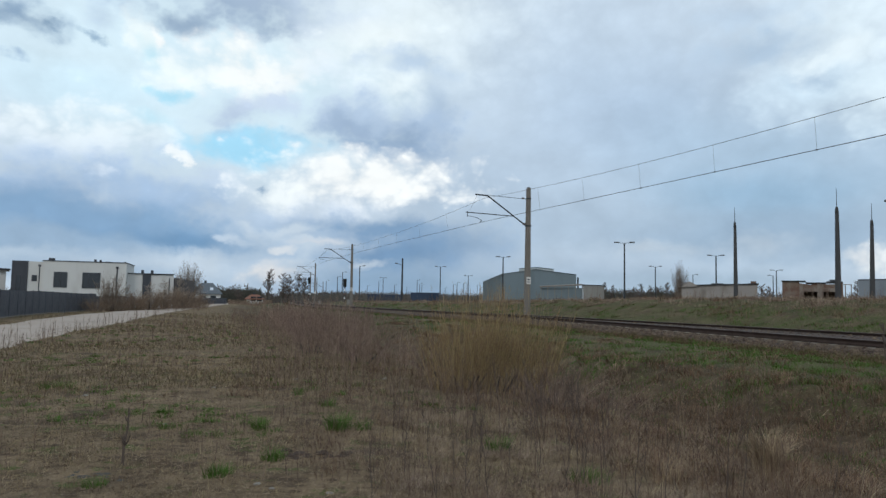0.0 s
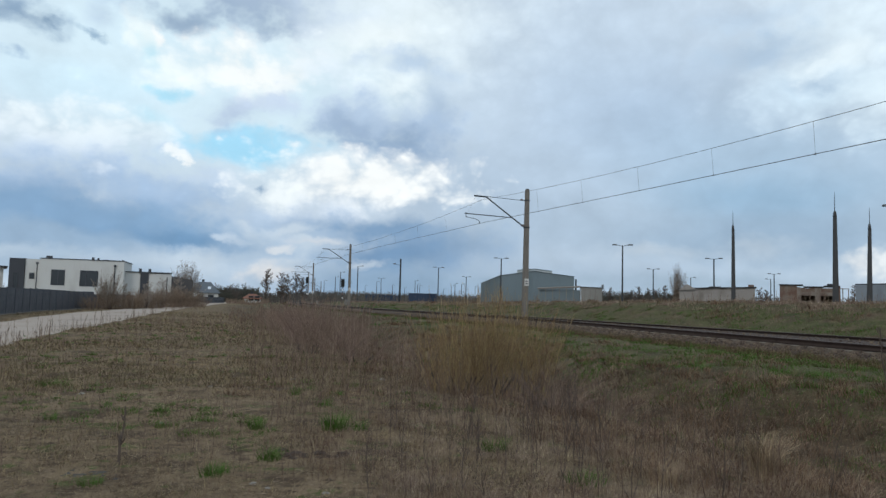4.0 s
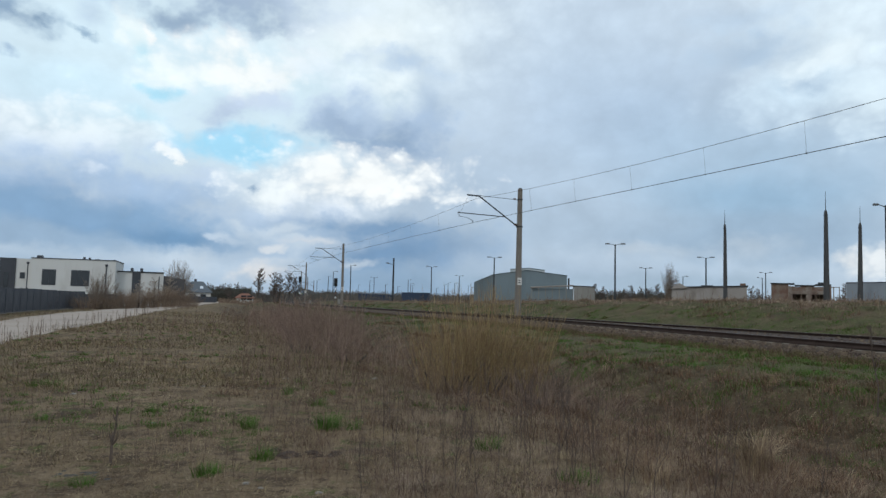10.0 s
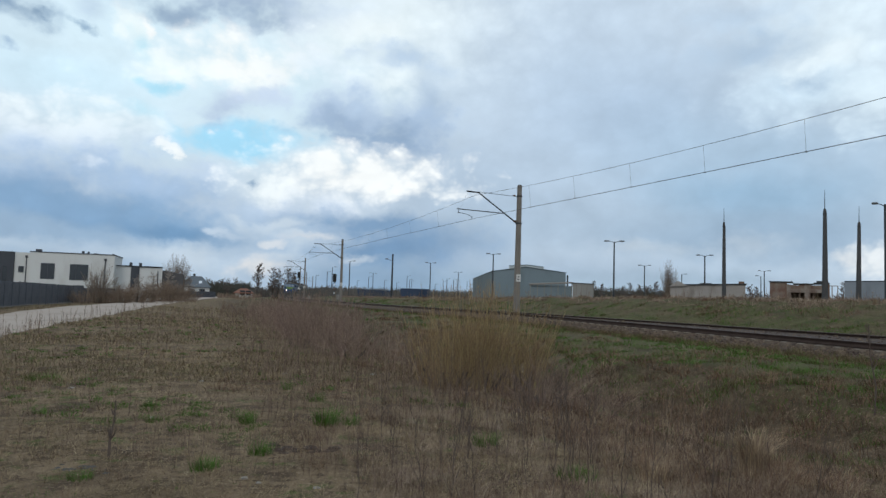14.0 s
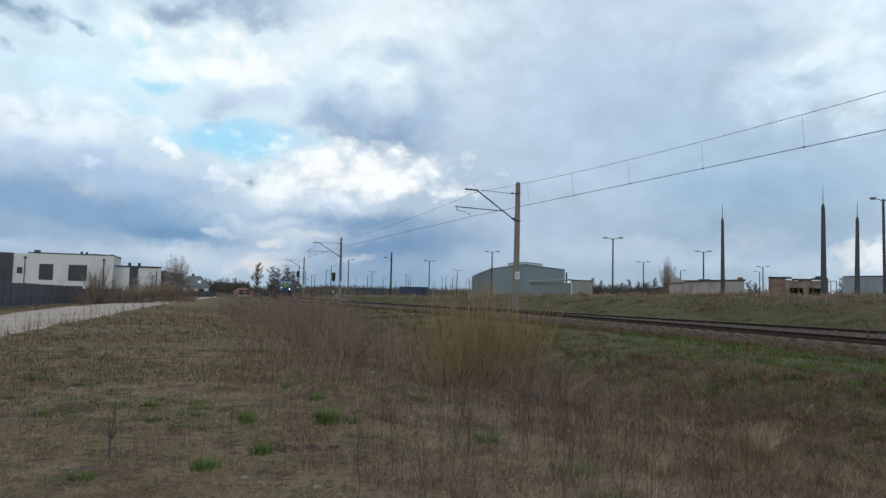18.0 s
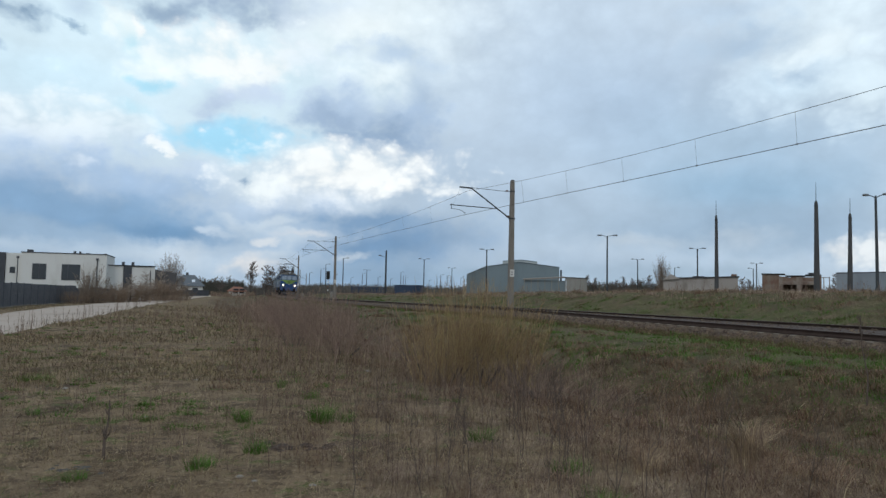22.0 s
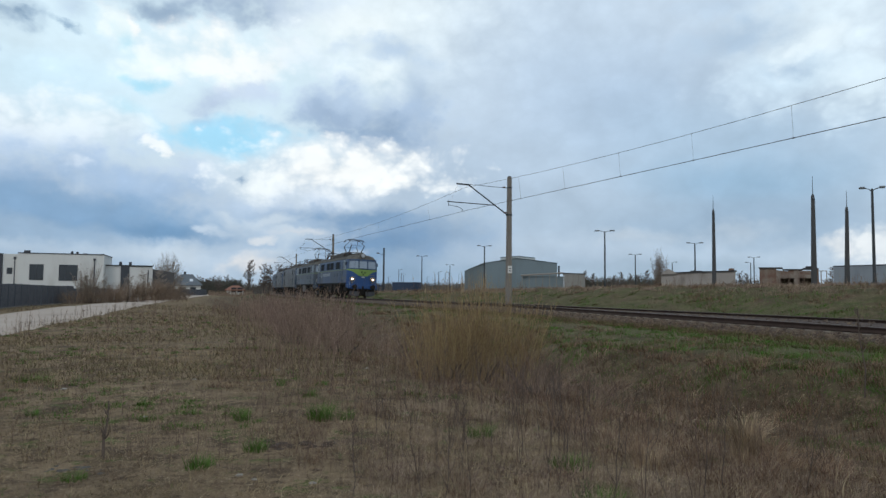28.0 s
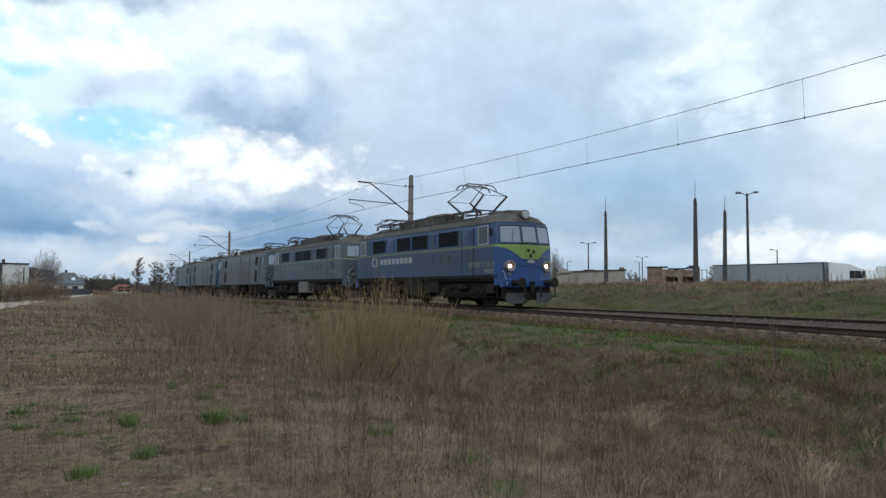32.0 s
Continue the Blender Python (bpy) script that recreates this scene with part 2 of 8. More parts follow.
# bright cumulus
tone = cloud(tone, -7.0, 9.2, 13.1, 4.07, (254, 255, 255), 1.0, 0.72, bulge=0.8, base=1.3)
tone = cloud(tone, -13.2, 8.6, 6.0, 3.06, (246, 252, 255), 0.9, 0.9199999999999999, bulge=0.8)
tone = cloud(tone, -20.4, 10.3, 1.1, 0.64, (250, 253, 255), 0.85, 0.7, bulge=0.7)
tone = cloud(tone, -19.9, 10.0, 0.8, 0.38, (250, 253, 255), 0.9, 0.7, bulge=0.7)
tone = cloud(tone, -15.1, 8.8, 1.1, 0.49, (154, 179, 205), 0.95, 0.7, bulge=0.6)
tone = cloud(tone, -8.3, 7.3, 9.1, 1.23, (222, 233, 247), 0.7, 0.97, bulge=0.6)
tone = cloud(tone, -11.4, 6.6, 10.9, 1.23, (182, 201, 225), 0.85, 0.97, bulge=0.6, under=(156, 181, 210))
tone = cloud(tone, -15.8, 6.9, 3.6, 1.34, (187, 206, 228), 0.7, 0.97, bulge=0.6)
# dark rain base with a clean lower edge, falling towards the track
tone = cloud(tone, -29.0, 5.0, 22.8, 3.27, (137, 169, 202), 1, 0.6, bulge=0.2, where=S, tilt=-0.085, base=2.4)
tone = cloud(tone, -21.0, 4.1, 7.3, 1.28, (117, 153, 189), 0.9299999999999999, 0.85, bulge=0.25, where=S, tilt=-0.07, base=2.8)
tone = cloud(tone, -4.1, 5.8, 11.0, 1.80, (134, 164, 197), 1, 0.8, bulge=0.4, where=S)
tone = cloud(tone, 1.1, 4.2, 8.7, 2.64, (143, 169, 198), 0.88, 0.9, bulge=0.2, where=S)
tone = cloud(tone, -4.0, 3.5, 9.5, 2.76, (123, 154, 188), 1, 0.85, bulge=0.3, where=S)
tone = cloud(tone, -3.5, 1.3, 17.3, 2.40, (143, 169, 196), 0.98, 0.8, bulge=0, where=S)
tone = cloud(tone, 17.3, 1.6, 23.7, 1.76, (167, 187, 206), 0.9299999999999999, 0.8, bulge=0, where=S)
tone = cloud(tone, -30.3, 4.0, 11.3, 1.46, (154, 179, 205), 0.98, 0.7, bulge=0, where=S, tilt=-0.06)
tone = cloud(tone, 25.8, 5.0, 16.5, 3.43, (156, 180, 204), 0.83, 0.85, bulge=0, where=S)
# pale strip over the horizon with lit cloud tops
tone = cloud(tone, -27.4, 1.7, 18.0, 1.93, (169, 189, 210), 0.98, 0.7, bulge=0.2, where=S, tilt=-0.05)
tone = cloud(tone, -15.6, 3.1, 6.6, 1.22, (173, 193, 215), 0.75, 0.97, bulge=0.5)
tone = cloud(tone, -16.5, 4.5, 2.2, 0.65, (206, 219, 234), 0.75, 0.85, bulge=0.8)
tone = cloud(tone, -13.0, 3.9, 1.8, 0.60, (225, 227, 231), 0.75, 0.7999999999999999, bulge=0.8)
tone = cloud(tone, -10.4, 4.4, 3.3, 0.55, (214, 219, 228), 0.8, 0.7999999999999999, bulge=0.8, tilt=-0.1)
tone = cloud(tone, -10.9, 5.2, 3.8, 0.55, (171, 192, 216), 0.7, 0.9, bulge=0.5)
tone = cloud(tone, -13.4, 2.0, 3.6, 1.34, (229, 226, 226), 0.8, 0.97, bulge=0.8)
tone = cloud(tone, -5.8, 3.0, 2.2, 0.50, (203, 212, 222), 0.7, 0.9, bulge=0.6)
tone = cloud(tone, 10.7, 2.7, 13.2, 2.02, (171, 189, 209), 0.6799999999999999, 0.9, bulge=0.2, where=S)
tone = cloud(tone, 16.4, 4.4, 7.2, 1.33, (201, 209, 218), 0.45, 0.97, bulge=0.6)
tone = cloud(tone, 23.8, 4.4, 5.3, 1.78, (195, 205, 216), 0.45, 0.97, bulge=0.6)
tone = cloud(tone, 32.4, 3.5, 2.8, 1.71, (232, 235, 238), 0.8, 0.9199999999999999, bulge=0.7)
tone = cloud(tone, 31.2, 4.0, 2.1, 0.82, (225, 228, 232), 0.8, 0.9, bulge=0.7)
tone = cloud(tone, 43, 14, 8, 5, (238, 247, 253), 0.9, 0.8)
tone = cloud(tone, 35.0, 3.6, 4.4, 2.3, (240, 243, 246), 0.85, 0.6, None, 0.7)
tone = cloud(tone, 40.5, 2.9, 3.2, 1.3, (252, 252, 252), 0.95, 0.7)
tone = cloud(tone, 37, 0.9, 8, 1.2, (210, 223, 237), 0.7, 0.8)
# fine billows over all
grain = wnode("ShaderNodeMapRange")
wt.links.new(billow.outputs[0], grain.inputs["Value"])
grain.inputs["From Min"].default_value, grain.inputs["From Max"].default_value = 0.3, 0.7
grain.inputs["To Min"].default_value, grain.inputs["To Max"].default_value = 0.965, 1.035
relief = wmath("MULTIPLY", grain.outputs[0], wmath("MULTIPLY_ADD", puff, -0.09, 1.105))
cool = wnode("ShaderNodeVectorMath", operation="MULTIPLY")
wt.links.new(tone, cool.inputs[0])
cool.inputs[1].default_value = (0.965, 1.0, 1.008)
shade = wnode("ShaderNodeVectorMath", operation="SCALE")
wt.links.new(cool.outputs[0], shade.inputs[0])
wt.links.new(relief, shade.inputs["Scale"])
bg = wnode("ShaderNodeBackground")
wt.links.new(shade.outputs[0], bg.inputs["Color"])
bg.inputs["Strength"].default_value = 1.0
wt.links.new(bg.outputs[0], wnode("ShaderNodeOutputWorld").inputs["Surface"])

sun = new("sun", bpy.data.lights.new("sun", "SUN"))
sun.data.energy, sun.data.angle, sun.data.color = 0.8, radians(14), (1.0, 0.95, 0.88)
sun.rotation_euler = Vector((math.sin(SUN_TURN) * math.cos(SUN_ELEV), math.cos(SUN_TURN) * math.cos(SUN_ELEV), math.sin(SUN_ELEV))).to_track_quat("Z", "Y").to_euler()

# ---- materials ----
def material(name, colour, rough=0.8, metal=0.0, vary=0.25, scale=6.0, fine=60.0, bump=0.2, second=None, share=0.5, island=0.0, spec=0.4, streak=1.0, step=0.01):
    """A surface with variation at two scales; second: a colour that shows through in patches; island: change from piece to piece."""
    m = bpy.data.materials.new(name)
    m.use_nodes = True
    t = m.node_tree
    b = t.nodes["Principled BSDF"]
    b.inputs["Roughness"].default_value, b.inputs["Metallic"].default_value = rough, metal
    b.inputs["Specular IOR Level"].default_value = spec
    tc = t.nodes.new("ShaderNodeTexCoord")
    mp = t.nodes.new("ShaderNodeMapping")
    mp.inputs["Scale"].default_value = (1, 1, 1 / streak)
    t.links.new(tc.outputs["Object"], mp.inputs["Vector"])
    big, small = t.nodes.new("ShaderNodeTexNoise"), t.nodes.new("ShaderNodeTexNoise")
    big.inputs["Scale"].default_value, big.inputs["Detail"].default_value, big.inputs["Roughness"].default_value = scale, 6, 0.62
    small.inputs["Scale"].default_value, small.inputs["Detail"].default_value = fine, 3
    for nz in (big, small):
        t.links.new(mp.outputs[0], nz.inputs["Vector"])
    mix = t.nodes.new("ShaderNodeMix")
    mix.data_type = "RGBA"
    mix.inputs["A"].default_value = (*colour, 1)
    mix.inputs["B"].default_value = (*(second or tuple(c * 0.55 for c in colour)), 1)
    ramp = t.nodes.new("ShaderNodeMapRange")
    ramp.inputs["From Min"].default_value, ramp.inputs["From Max"].default_value = 0.72 - share * 0.5, 0.86 - share * 0.4
    ramp.inputs["To Max"].default_value = 1.0 if second else vary * 2
    t.links.new(big.outputs[0], ramp.inputs["Value"])
    t.links.new(ramp.outputs[0], mix.inputs["Factor"])
    hue = t.nodes.new("ShaderNodeHueSaturation")
    t.links.new(mix.outputs["Result"], hue.inputs["Color"])
    val = t.nodes.new("ShaderNodeMapRange")
    val.inputs["To Min"].default_value, val.inputs["To Max"].default_value = 1 - vary, 1 + vary
    t.links.new(small.outputs[0], val.inputs["Value"])
    if island:
        geo = t.nodes.new("ShaderNodeNewGeometry")
        iv = t.nodes.new("ShaderNodeMapRange")
        iv.inputs["To Min"].default_value, iv.inputs["To Max"].default_value = 1 - island, 1 + island
        t.links.new(geo.outputs["Random Per Island"], iv.inputs["Value"])
        mu = t.nodes.new("ShaderNodeMath")
        mu.operation = "MULTIPLY"
        t.links.new(val.outputs[0], mu.inputs[0])
        t.links.new(iv.outputs[0], mu.inputs[1])
        t.links.new(mu.outputs[0], hue.inputs["Value"])
        sh = t.nodes.new("ShaderNodeMapRange")
        sh.inputs["To Min"].default_value, sh.inputs["To Max"].default_value = 0.48, 0.52
        t.links.new(geo.outputs["Random Per Island"], sh.inputs["Value"])
        t.links.new(sh.outputs[0], hue.inputs["Hue"])
    else:
        t.links.new(val.outputs[0], hue.inputs["Value"])
    t.links.new(hue.outputs[0], b.inputs["Base Color"])
    rr = t.nodes.new("ShaderNodeMapRange")
    rr.inputs["To Min"].default_value, rr.inputs["To Max"].default_value = max(0.02, rough - 0.12), min(1, rough + 0.12)
    t.links.new(big.outputs[0], rr.inputs["Value"])
    t.links.new(rr.outputs[0], b.inputs["Roughness"])
    if bump:
        bp = t.nodes.new("ShaderNodeBump")
        bp.inputs["Strength"].default_value, bp.inputs["Distance"].default_value = bump, step
        t.links.new(small.outputs[0], bp.inputs["Height"])
        t.links.new(bp.outputs[0], b.inputs["Normal"])
    return m


def glow(name, colour, power):
    m = bpy.data.materials.new(name)
    m.use_nodes = True
    b = m.node_tree.nodes["Principled BSDF"]
    b.inputs["Base Color"].default_value = (*colour, 1)
    b.inputs["Emission Color"].default_value = (*colour, 1)
    b.inputs["Emission Strength"].default_value = power
    return m


M_CONCRETE = material("weathered_concrete", (0.19, 0.168, 0.145), 0.9, vary=0.25, scale=2.0, fine=40, bump=0.3, second=(0.13, 0.115, 0.1), share=0.35, streak=4)
M_DARK_CONCRETE = material("dark_stained_concrete", (0.06, 0.06, 0.061), 0.9, vary=0.25, scale=0.8, fine=20, bump=0.3, second=(0.17, 0.17, 0.165), share=0.3, streak=8)
M_STEEL = material("painted_steel_dark", (0.036, 0.039, 0.042), 0.55, 0.3, vary=0.25, scale=3, fine=40, bump=0.1, second=(0.09, 0.06, 0.045), share=0.2)
M_WIRE = material("copper_wire_dull", (0.07, 0.06, 0.055), 0.5, 0.5, vary=0.15, bump=0)
M_PORCELAIN = material("brown_porcelain", (0.09, 0.045, 0.03), 0.25, vary=0.1, bump=0)
M_RAIL = material("rail_rust", (0.046, 0.027, 0.02), 0.8, 0.2, vary=0.3, scale=3, fine=50, bump=0.2)
M_RAILTOP = material("rail_polished_top", (0.15, 0.13, 0.12), 0.5, 0.5, vary=0.1, bump=0)
M_SLEEPER = material("sleeper_concrete", (0.185, 0.145, 0.11), 0.9, vary=0.25, scale=4, fine=60, bump=0.3, second=(0.09, 0.068, 0.052), share=0.55)
M_BALLAST = material("ballast_stone", (0.085, 0.064, 0.05), 0.95, vary=0.5, scale=2.5, fine=25, bump=1.0, second=(0.08, 0.06, 0.048), share=0.5, island=0.45, step=0.05)
M_SAND = material("sandy_road", (0.345, 0.285, 0.235), 0.95, vary=0.15, scale=0.25, fine=8, bump=0.4, second=(0.26, 0.21, 0.17), share=0.4, step=0.03)
M_WHITE = material("white_plaster", (0.60, 0.60, 0.575), 0.85, vary=0.06, scale=0.4, fine=30, bump=0.1, second=(0.52, 0.51, 0.485), share=0.35, streak=3)
M_ANTHRACITE = material("anthracite_cladding", (0.05, 0.055, 0.065), 0.6, vary=0.15, scale=1, fine=20, bump=0.1)
M_FENCE = material("anthracite_fence", (0.055, 0.06, 0.072), 0.55, 0.1, vary=0.15, scale=1, fine=20, bump=0.05)
M_GLASS = material("window_glass_dark", (0.02, 0.024, 0.028), 0.06, 0.0, vary=0.1, bump=0, spec=0.6)
M_ROOF = material("grey_roof_tile", (0.10, 0.115, 0.13), 0.7, vary=0.2, scale=2, fine=15, bump=0.4)
# sheet colour of the hall, lightened to carry the haze of distance
M_HALL = material("blue_grey_sheet", (0.165, 0.21, 0.23), 0.55, 0.1, vary=0.1, scale=0.2, fine=6, bump=0.1, second=(0.14, 0.18, 0.198), share=0.4, streak=5)
M_HALL_LIGHT = material("pale_sheet", (0.235, 0.228, 0.208), 0.7, vary=0.12, scale=0.3, fine=5, bump=0.1, streak=4)
M_PLASTER = material("dirty_plaster", (0.30, 0.275, 0.252), 0.95, vary=0.15, scale=0.5, fine=10, bump=0.3, second=(0.205, 0.18, 0.16), share=0.4, streak=3)
M_BRICK = material("old_red_brick", (0.145, 0.085, 0.062), 0.95, vary=0.3, scale=0.7, fine=9, bump=0.5, second=(0.2, 0.165, 0.135), share=0.62)
M_RUIN = material("stained_ruin_plaster", (0.22, 0.185, 0.155), 0.95, vary=0.25, scale=0.6, fine=8, bump=0.4, second=(0.135, 0.095, 0.075), share=0.5, streak=2)
M_TRAILER = material("grey_trailer_curtain", (0.24, 0.265, 0.29), 0.55, vary=0.06, scale=0.6, fine=12, bump=0.1, second=(0.2, 0.22, 0.245), share=0.4, streak=4)
M_TRUCKWHITE = material("white_truck_paint", (0.72, 0.74, 0.73), 0.3, vary=0.05, scale=1, fine=20, bump=0)
M_CONTAINER = material("blue_container", (0.032, 0.052, 0.095), 0.6, 0.1, vary=0.15, scale=1, fine=10, bump=0.1, second=(0.05, 0.06, 0.08), share=0.3)
M_RUBBER = material("black_rubber", (0.02, 0.02, 0.02), 0.85, vary=0.2, bump=0.1)
M_ORANGE = material("orange_roof_tile", (0.2, 0.088, 0.055), 0.8, vary=0.2, scale=2, fine=12, bump=0.3)
M_BARK = material("bark", (0.075, 0.06, 0.05), 0.95, vary=0.3, scale=5, fine=40, bump=0.4, island=0.3)
M_TWIG = material("winter_twigs", (0.14, 0.11, 0.094), 0.95, vary=0.3, scale=3, fine=20, bump=0, island=0.4)


# ---- small mesh kit ----
class Kit:
    """Collects vertices and faces of one mesh."""

    def __init__(self):
        self.v, self.f = [], []

    def add(self, verts, faces):
        k = len(self.v)
        self.v += [tuple(p) for p in verts]
        self.f += [tuple(i + k for i in q) for q in faces]
        return self

    def box(self, x0, x1, y0, y1, z0, z1, c=0.0, m=None):
        """A box; c: the chamfer of its upright and level edges."""
        if c <= 0:
            vs = [(x, y, z) for x in (x0, x1) for y in (y0, y1) for z in (z0, z1)]
            fs = [(0, 1, 3, 2), (4, 6, 7, 5), (0, 4, 5, 1), (2, 3, 7, 6), (0, 2, 6, 4), (1, 5, 7, 3)]
        else:
            ring = lambda i: [(x0 + c + i, y0 + i), (x1 - c - i, y0 + i), (x1 - i, y0 + c + i), (x1 - i, y1 - c - i), (x1 - c - i, y1 - i), (x0 + c + i, y1 - i), (x0 + i, y1 - c - i), (x0 + i, y0 + c + i)]
            vs = [(*p, z) for z, i in ((z0, c * 0.7), (z0 + c, 0), (z1 - c, 0), (z1, c * 0.7)) for p in ring(i)]
            fs = [(8 * k + j, 8 * k + (j + 1) % 8, 8 * k + 8 + (j + 1) % 8, 8 * k + 8 + j) for k in range(3) for j in range(8)]
            fs += [tuple(range(7, -1, -1)), tuple(range(24, 32))]
        if m is not None:
            vs = [m @ Vector(p) for p in vs]
        return self.add(vs, fs)

    def tube(self, a, b, r0, r1=None, n=8, caps=True):
        """A round bar from a to b."""
        a, b = Vector(a), Vector(b)
        r1 = r0 if r1 is None else r1
        q = (b - a).to_track_quat("Z", "Y").to_matrix()
        vs = [p + q @ Vector((r * math.cos(2 * math.pi * j / n), r * math.sin(2 * math.pi * j / n), 0)) for p, r in ((a, r0), (b, r1)) for j in range(n)]
        fs = [(j, (j + 1) % n, n + (j + 1) % n, n + j) for j in range(n)]
        if caps:
            fs += [tuple(range(n - 1, -1, -1)), tuple(range(n, 2 * n))]
        return self.add(vs, fs)

    def path(self, pts, r, n=6):
        for a, b in zip(pts, pts[1:]):
            self.tube(a, b, r, r, n)
        return self

    def turn(self, profile, axis="Z", at=(0, 0, 0), n=20):
        """A turned body from (radius, height) pairs about an axis."""
        at = Vector(at)
        put = {"Z": lambda c, s, h: (c, s, h), "X": lambda c, s, h: (h, c, s), "Y": lambda c, s, h: (s, h, c)}[axis]
        vs = [at + Vector(put(r * math.cos(2 * math.pi * j / n), r * math.sin(2 * math.pi * j / n), h)) for r, h in profile for j in range(n)]
        fs = [(k * n + j, k * n + (j + 1) % n, k * n + n + (j + 1) % n, k * n + n + j) for k in range(len(profile) - 1) for j in range(n)]
        fs += [tuple(range(n - 1, -1, -1)), tuple(range((len(profile) - 1) * n, len(profile) * n))]
        return self.add(vs, fs)

    def slab(self, outline, thick):
        """A flat plate from outline points, given a thickness vector."""
        t, n = Vector(thick), len(outline)
        vs = [Vector(p) for p in outline] + [Vector(p) + t for p in outline]
        fs = [tuple(range(n - 1, -1, -1)), tuple(range(n, 2 * n))] + [(j, (j + 1) % n, n + (j + 1) % n, n + j) for j in range(n)]
        return self.add(vs, fs)

    def mesh(self, name, mat, smooth=False):
        me = bpy.data.meshes.new(name)
        me.from_pydata(self.v, [], self.f)
        me.materials.append(mat)
        bm = bmesh.new()
        bm.from_mesh(me)
        bmesh.ops.recalc_face_normals(bm, faces=bm.faces)
        bm.to_mesh(me)
        bm.free()
        if smooth:
            me.shade_smooth()
            me.set_sharp_from_angle(angle=radians(35))
        return me


def part(name, kit, mat, parent, label="", smooth=False):
    me = kit if isinstance(kit, bpy.types.Mesh) else kit.mesh(name, mat, smooth)
    ob = new(name, me)
    ob.parent = parent
    if label:
        ob["label"] = label
    return ob


def thing(name, label, category, group="", kind="", at=None):
    ob = new(name)
    ob.empty_display_size = 0.3
    if at is not None:
        ob.matrix_basis = at
    return tagged(ob, label, category, group, kind)


def array_mesh(name, verts, faces, mat, smooth=False):
    """A mesh from numpy arrays; faces all have the same number of corners."""
    me = bpy.data.meshes.new(name)
    verts, faces = np.asarray(verts, np.float32), np.asarray(faces, np.int32)
    me.vertices.add(len(verts))
    me.vertices.foreach_set("co", verts.ravel())
    k = faces.shape[1]
    me.loops.add(faces.size)
    me.loops.foreach_set("vertex_index", faces.ravel())
    me.polygons.add(len(faces))
    me.polygons.foreach_set("loop_start", np.arange(0, faces.size, k, dtype=np.int32))
    me.polygons.foreach_set("loop_total", np.full(len(faces), k, np.int32))
    me.update(calc_edges=True)
    me.materials.append(mat)
    if smooth:
        me.shade_smooth()
    return me


def tube_net(pts, radii, sides=3):
    """Tapered round stems along M polylines of P points: verts and quads."""
    pts, radii = np.asarray(pts, float), np.asarray(radii, float)
    M, P, _ = pts.shape
    d = np.gradient(pts, axis=1)
    d /= np.linalg.norm(d, axis=2, keepdims=True) + 1e-9
    ref = np.where(np.abs(d[..., 2:3]) > 0.9, np.array([1.0, 0, 0]), np.array([0, 0, 1.0]))
    a = np.cross(d, ref)
    a /= np.linalg.norm(a, axis=2, keepdims=True) + 1e-9
    b = np.cross(d, a)
    ang = np.arange(sides) * 2 * np.pi / sides
    v = pts[:, :, None] + radii[:, :, None, None] * (np.cos(ang)[:, None] * a[:, :, None] + np.sin(ang)[:, None] * b[:, :, None])
    idx = np.arange(M * P * sides).reshape(M, P, sides)
    nxt = np.roll(idx, -1, axis=2)
    f = np.stack([idx[:, :-1], nxt[:, :-1], nxt[:, 1:], idx[:, 1:]], -1).reshape(-1, 4)
    return v.reshape(-1, 3), f


def blade_net(base, height, width, lean, turn, bend=1.0, P=3):
    """Curved grass blades: base (M,3), sizes per blade, lean in metres at the tip, turn the way it leans: verts and quads."""
    M = len(base)
    u = np.linspace(0, 1, P)[None, :]
    way = np.stack([np.cos(turn), np.sin(turn), 0 * turn], -1)
    side = np.stack([-np.sin(turn + 0.6), np.cos(turn + 0.6), 0 * turn], -1)
    mid = base[:, None] + (lean[:, None] * u ** (1 + bend))[..., None] * way[:, None]
    mid[..., 2] += height[:, None] * (u - 0.25 * u**2 * (np.abs(lean) / (height + 1e-6))[:, None].clip(0, 1.6))
    w = (width[:, None] * (1 - 0.85 * u))[..., None] * side[:, None] * 0.5
    v = np.stack([mid - w, mid + w], 2).reshape(-1, 3)
    idx = np.arange(M * P * 2).reshape(M, P, 2)
    f = np.stack([idx[:, :-1, 0], idx[:, :-1, 1], idx[:, 1:, 1], idx[:, 1:, 0]], -1).reshape(-1, 4)
    return v, f


# ---- the plan: the line of the track, heights of the land ----
TRACK_TURN, TRACK_OFF = -0.37225, 18.76
AWAY = np.array([math.sin(TRACK_TURN), math.cos(TRACK_TURN)])
SIDE = np.array([math.cos(TRACK_TURN), -math.sin(TRACK_TURN)])
RAIL_Z = 0.92
rng = np.random.default_rng(7)


def bow(s):
    """How far the track swings off its straight line at s metres along, and the slope of that."""
    s = np.asarray(s, float)
    u = np.clip(np.minimum(s, 230.0) - 55.0, 0, None)
    w = np.clip(34.0 - s, 0, None)
    y = 0.99104e-3 * u**2 - 2.8981e-6 * u**3 + 8.056e-9 * u**4 - 1.484e-5 * w**3
    g = 1.98207e-3 * u - 8.6943e-6 * u**2 + 3.2224e-8 * u**3 + 4.452e-5 * w**2
    return y + g * np.clip(s - 230.0, 0, None), g


def track(s, lat=0.0, z=0.0):
    """A point beside the track: s along it (away from the camera), lat across (positive: the far side), z above the rails."""
    y, g = bow(s)
    a = math.atan(float(g))
    p = AWAY * (s - lat * math.sin(a)) + SIDE * (TRACK_OFF + float(y) + lat * math.cos(a))
    return Vector((p[0], p[1], RAIL_Z + z))


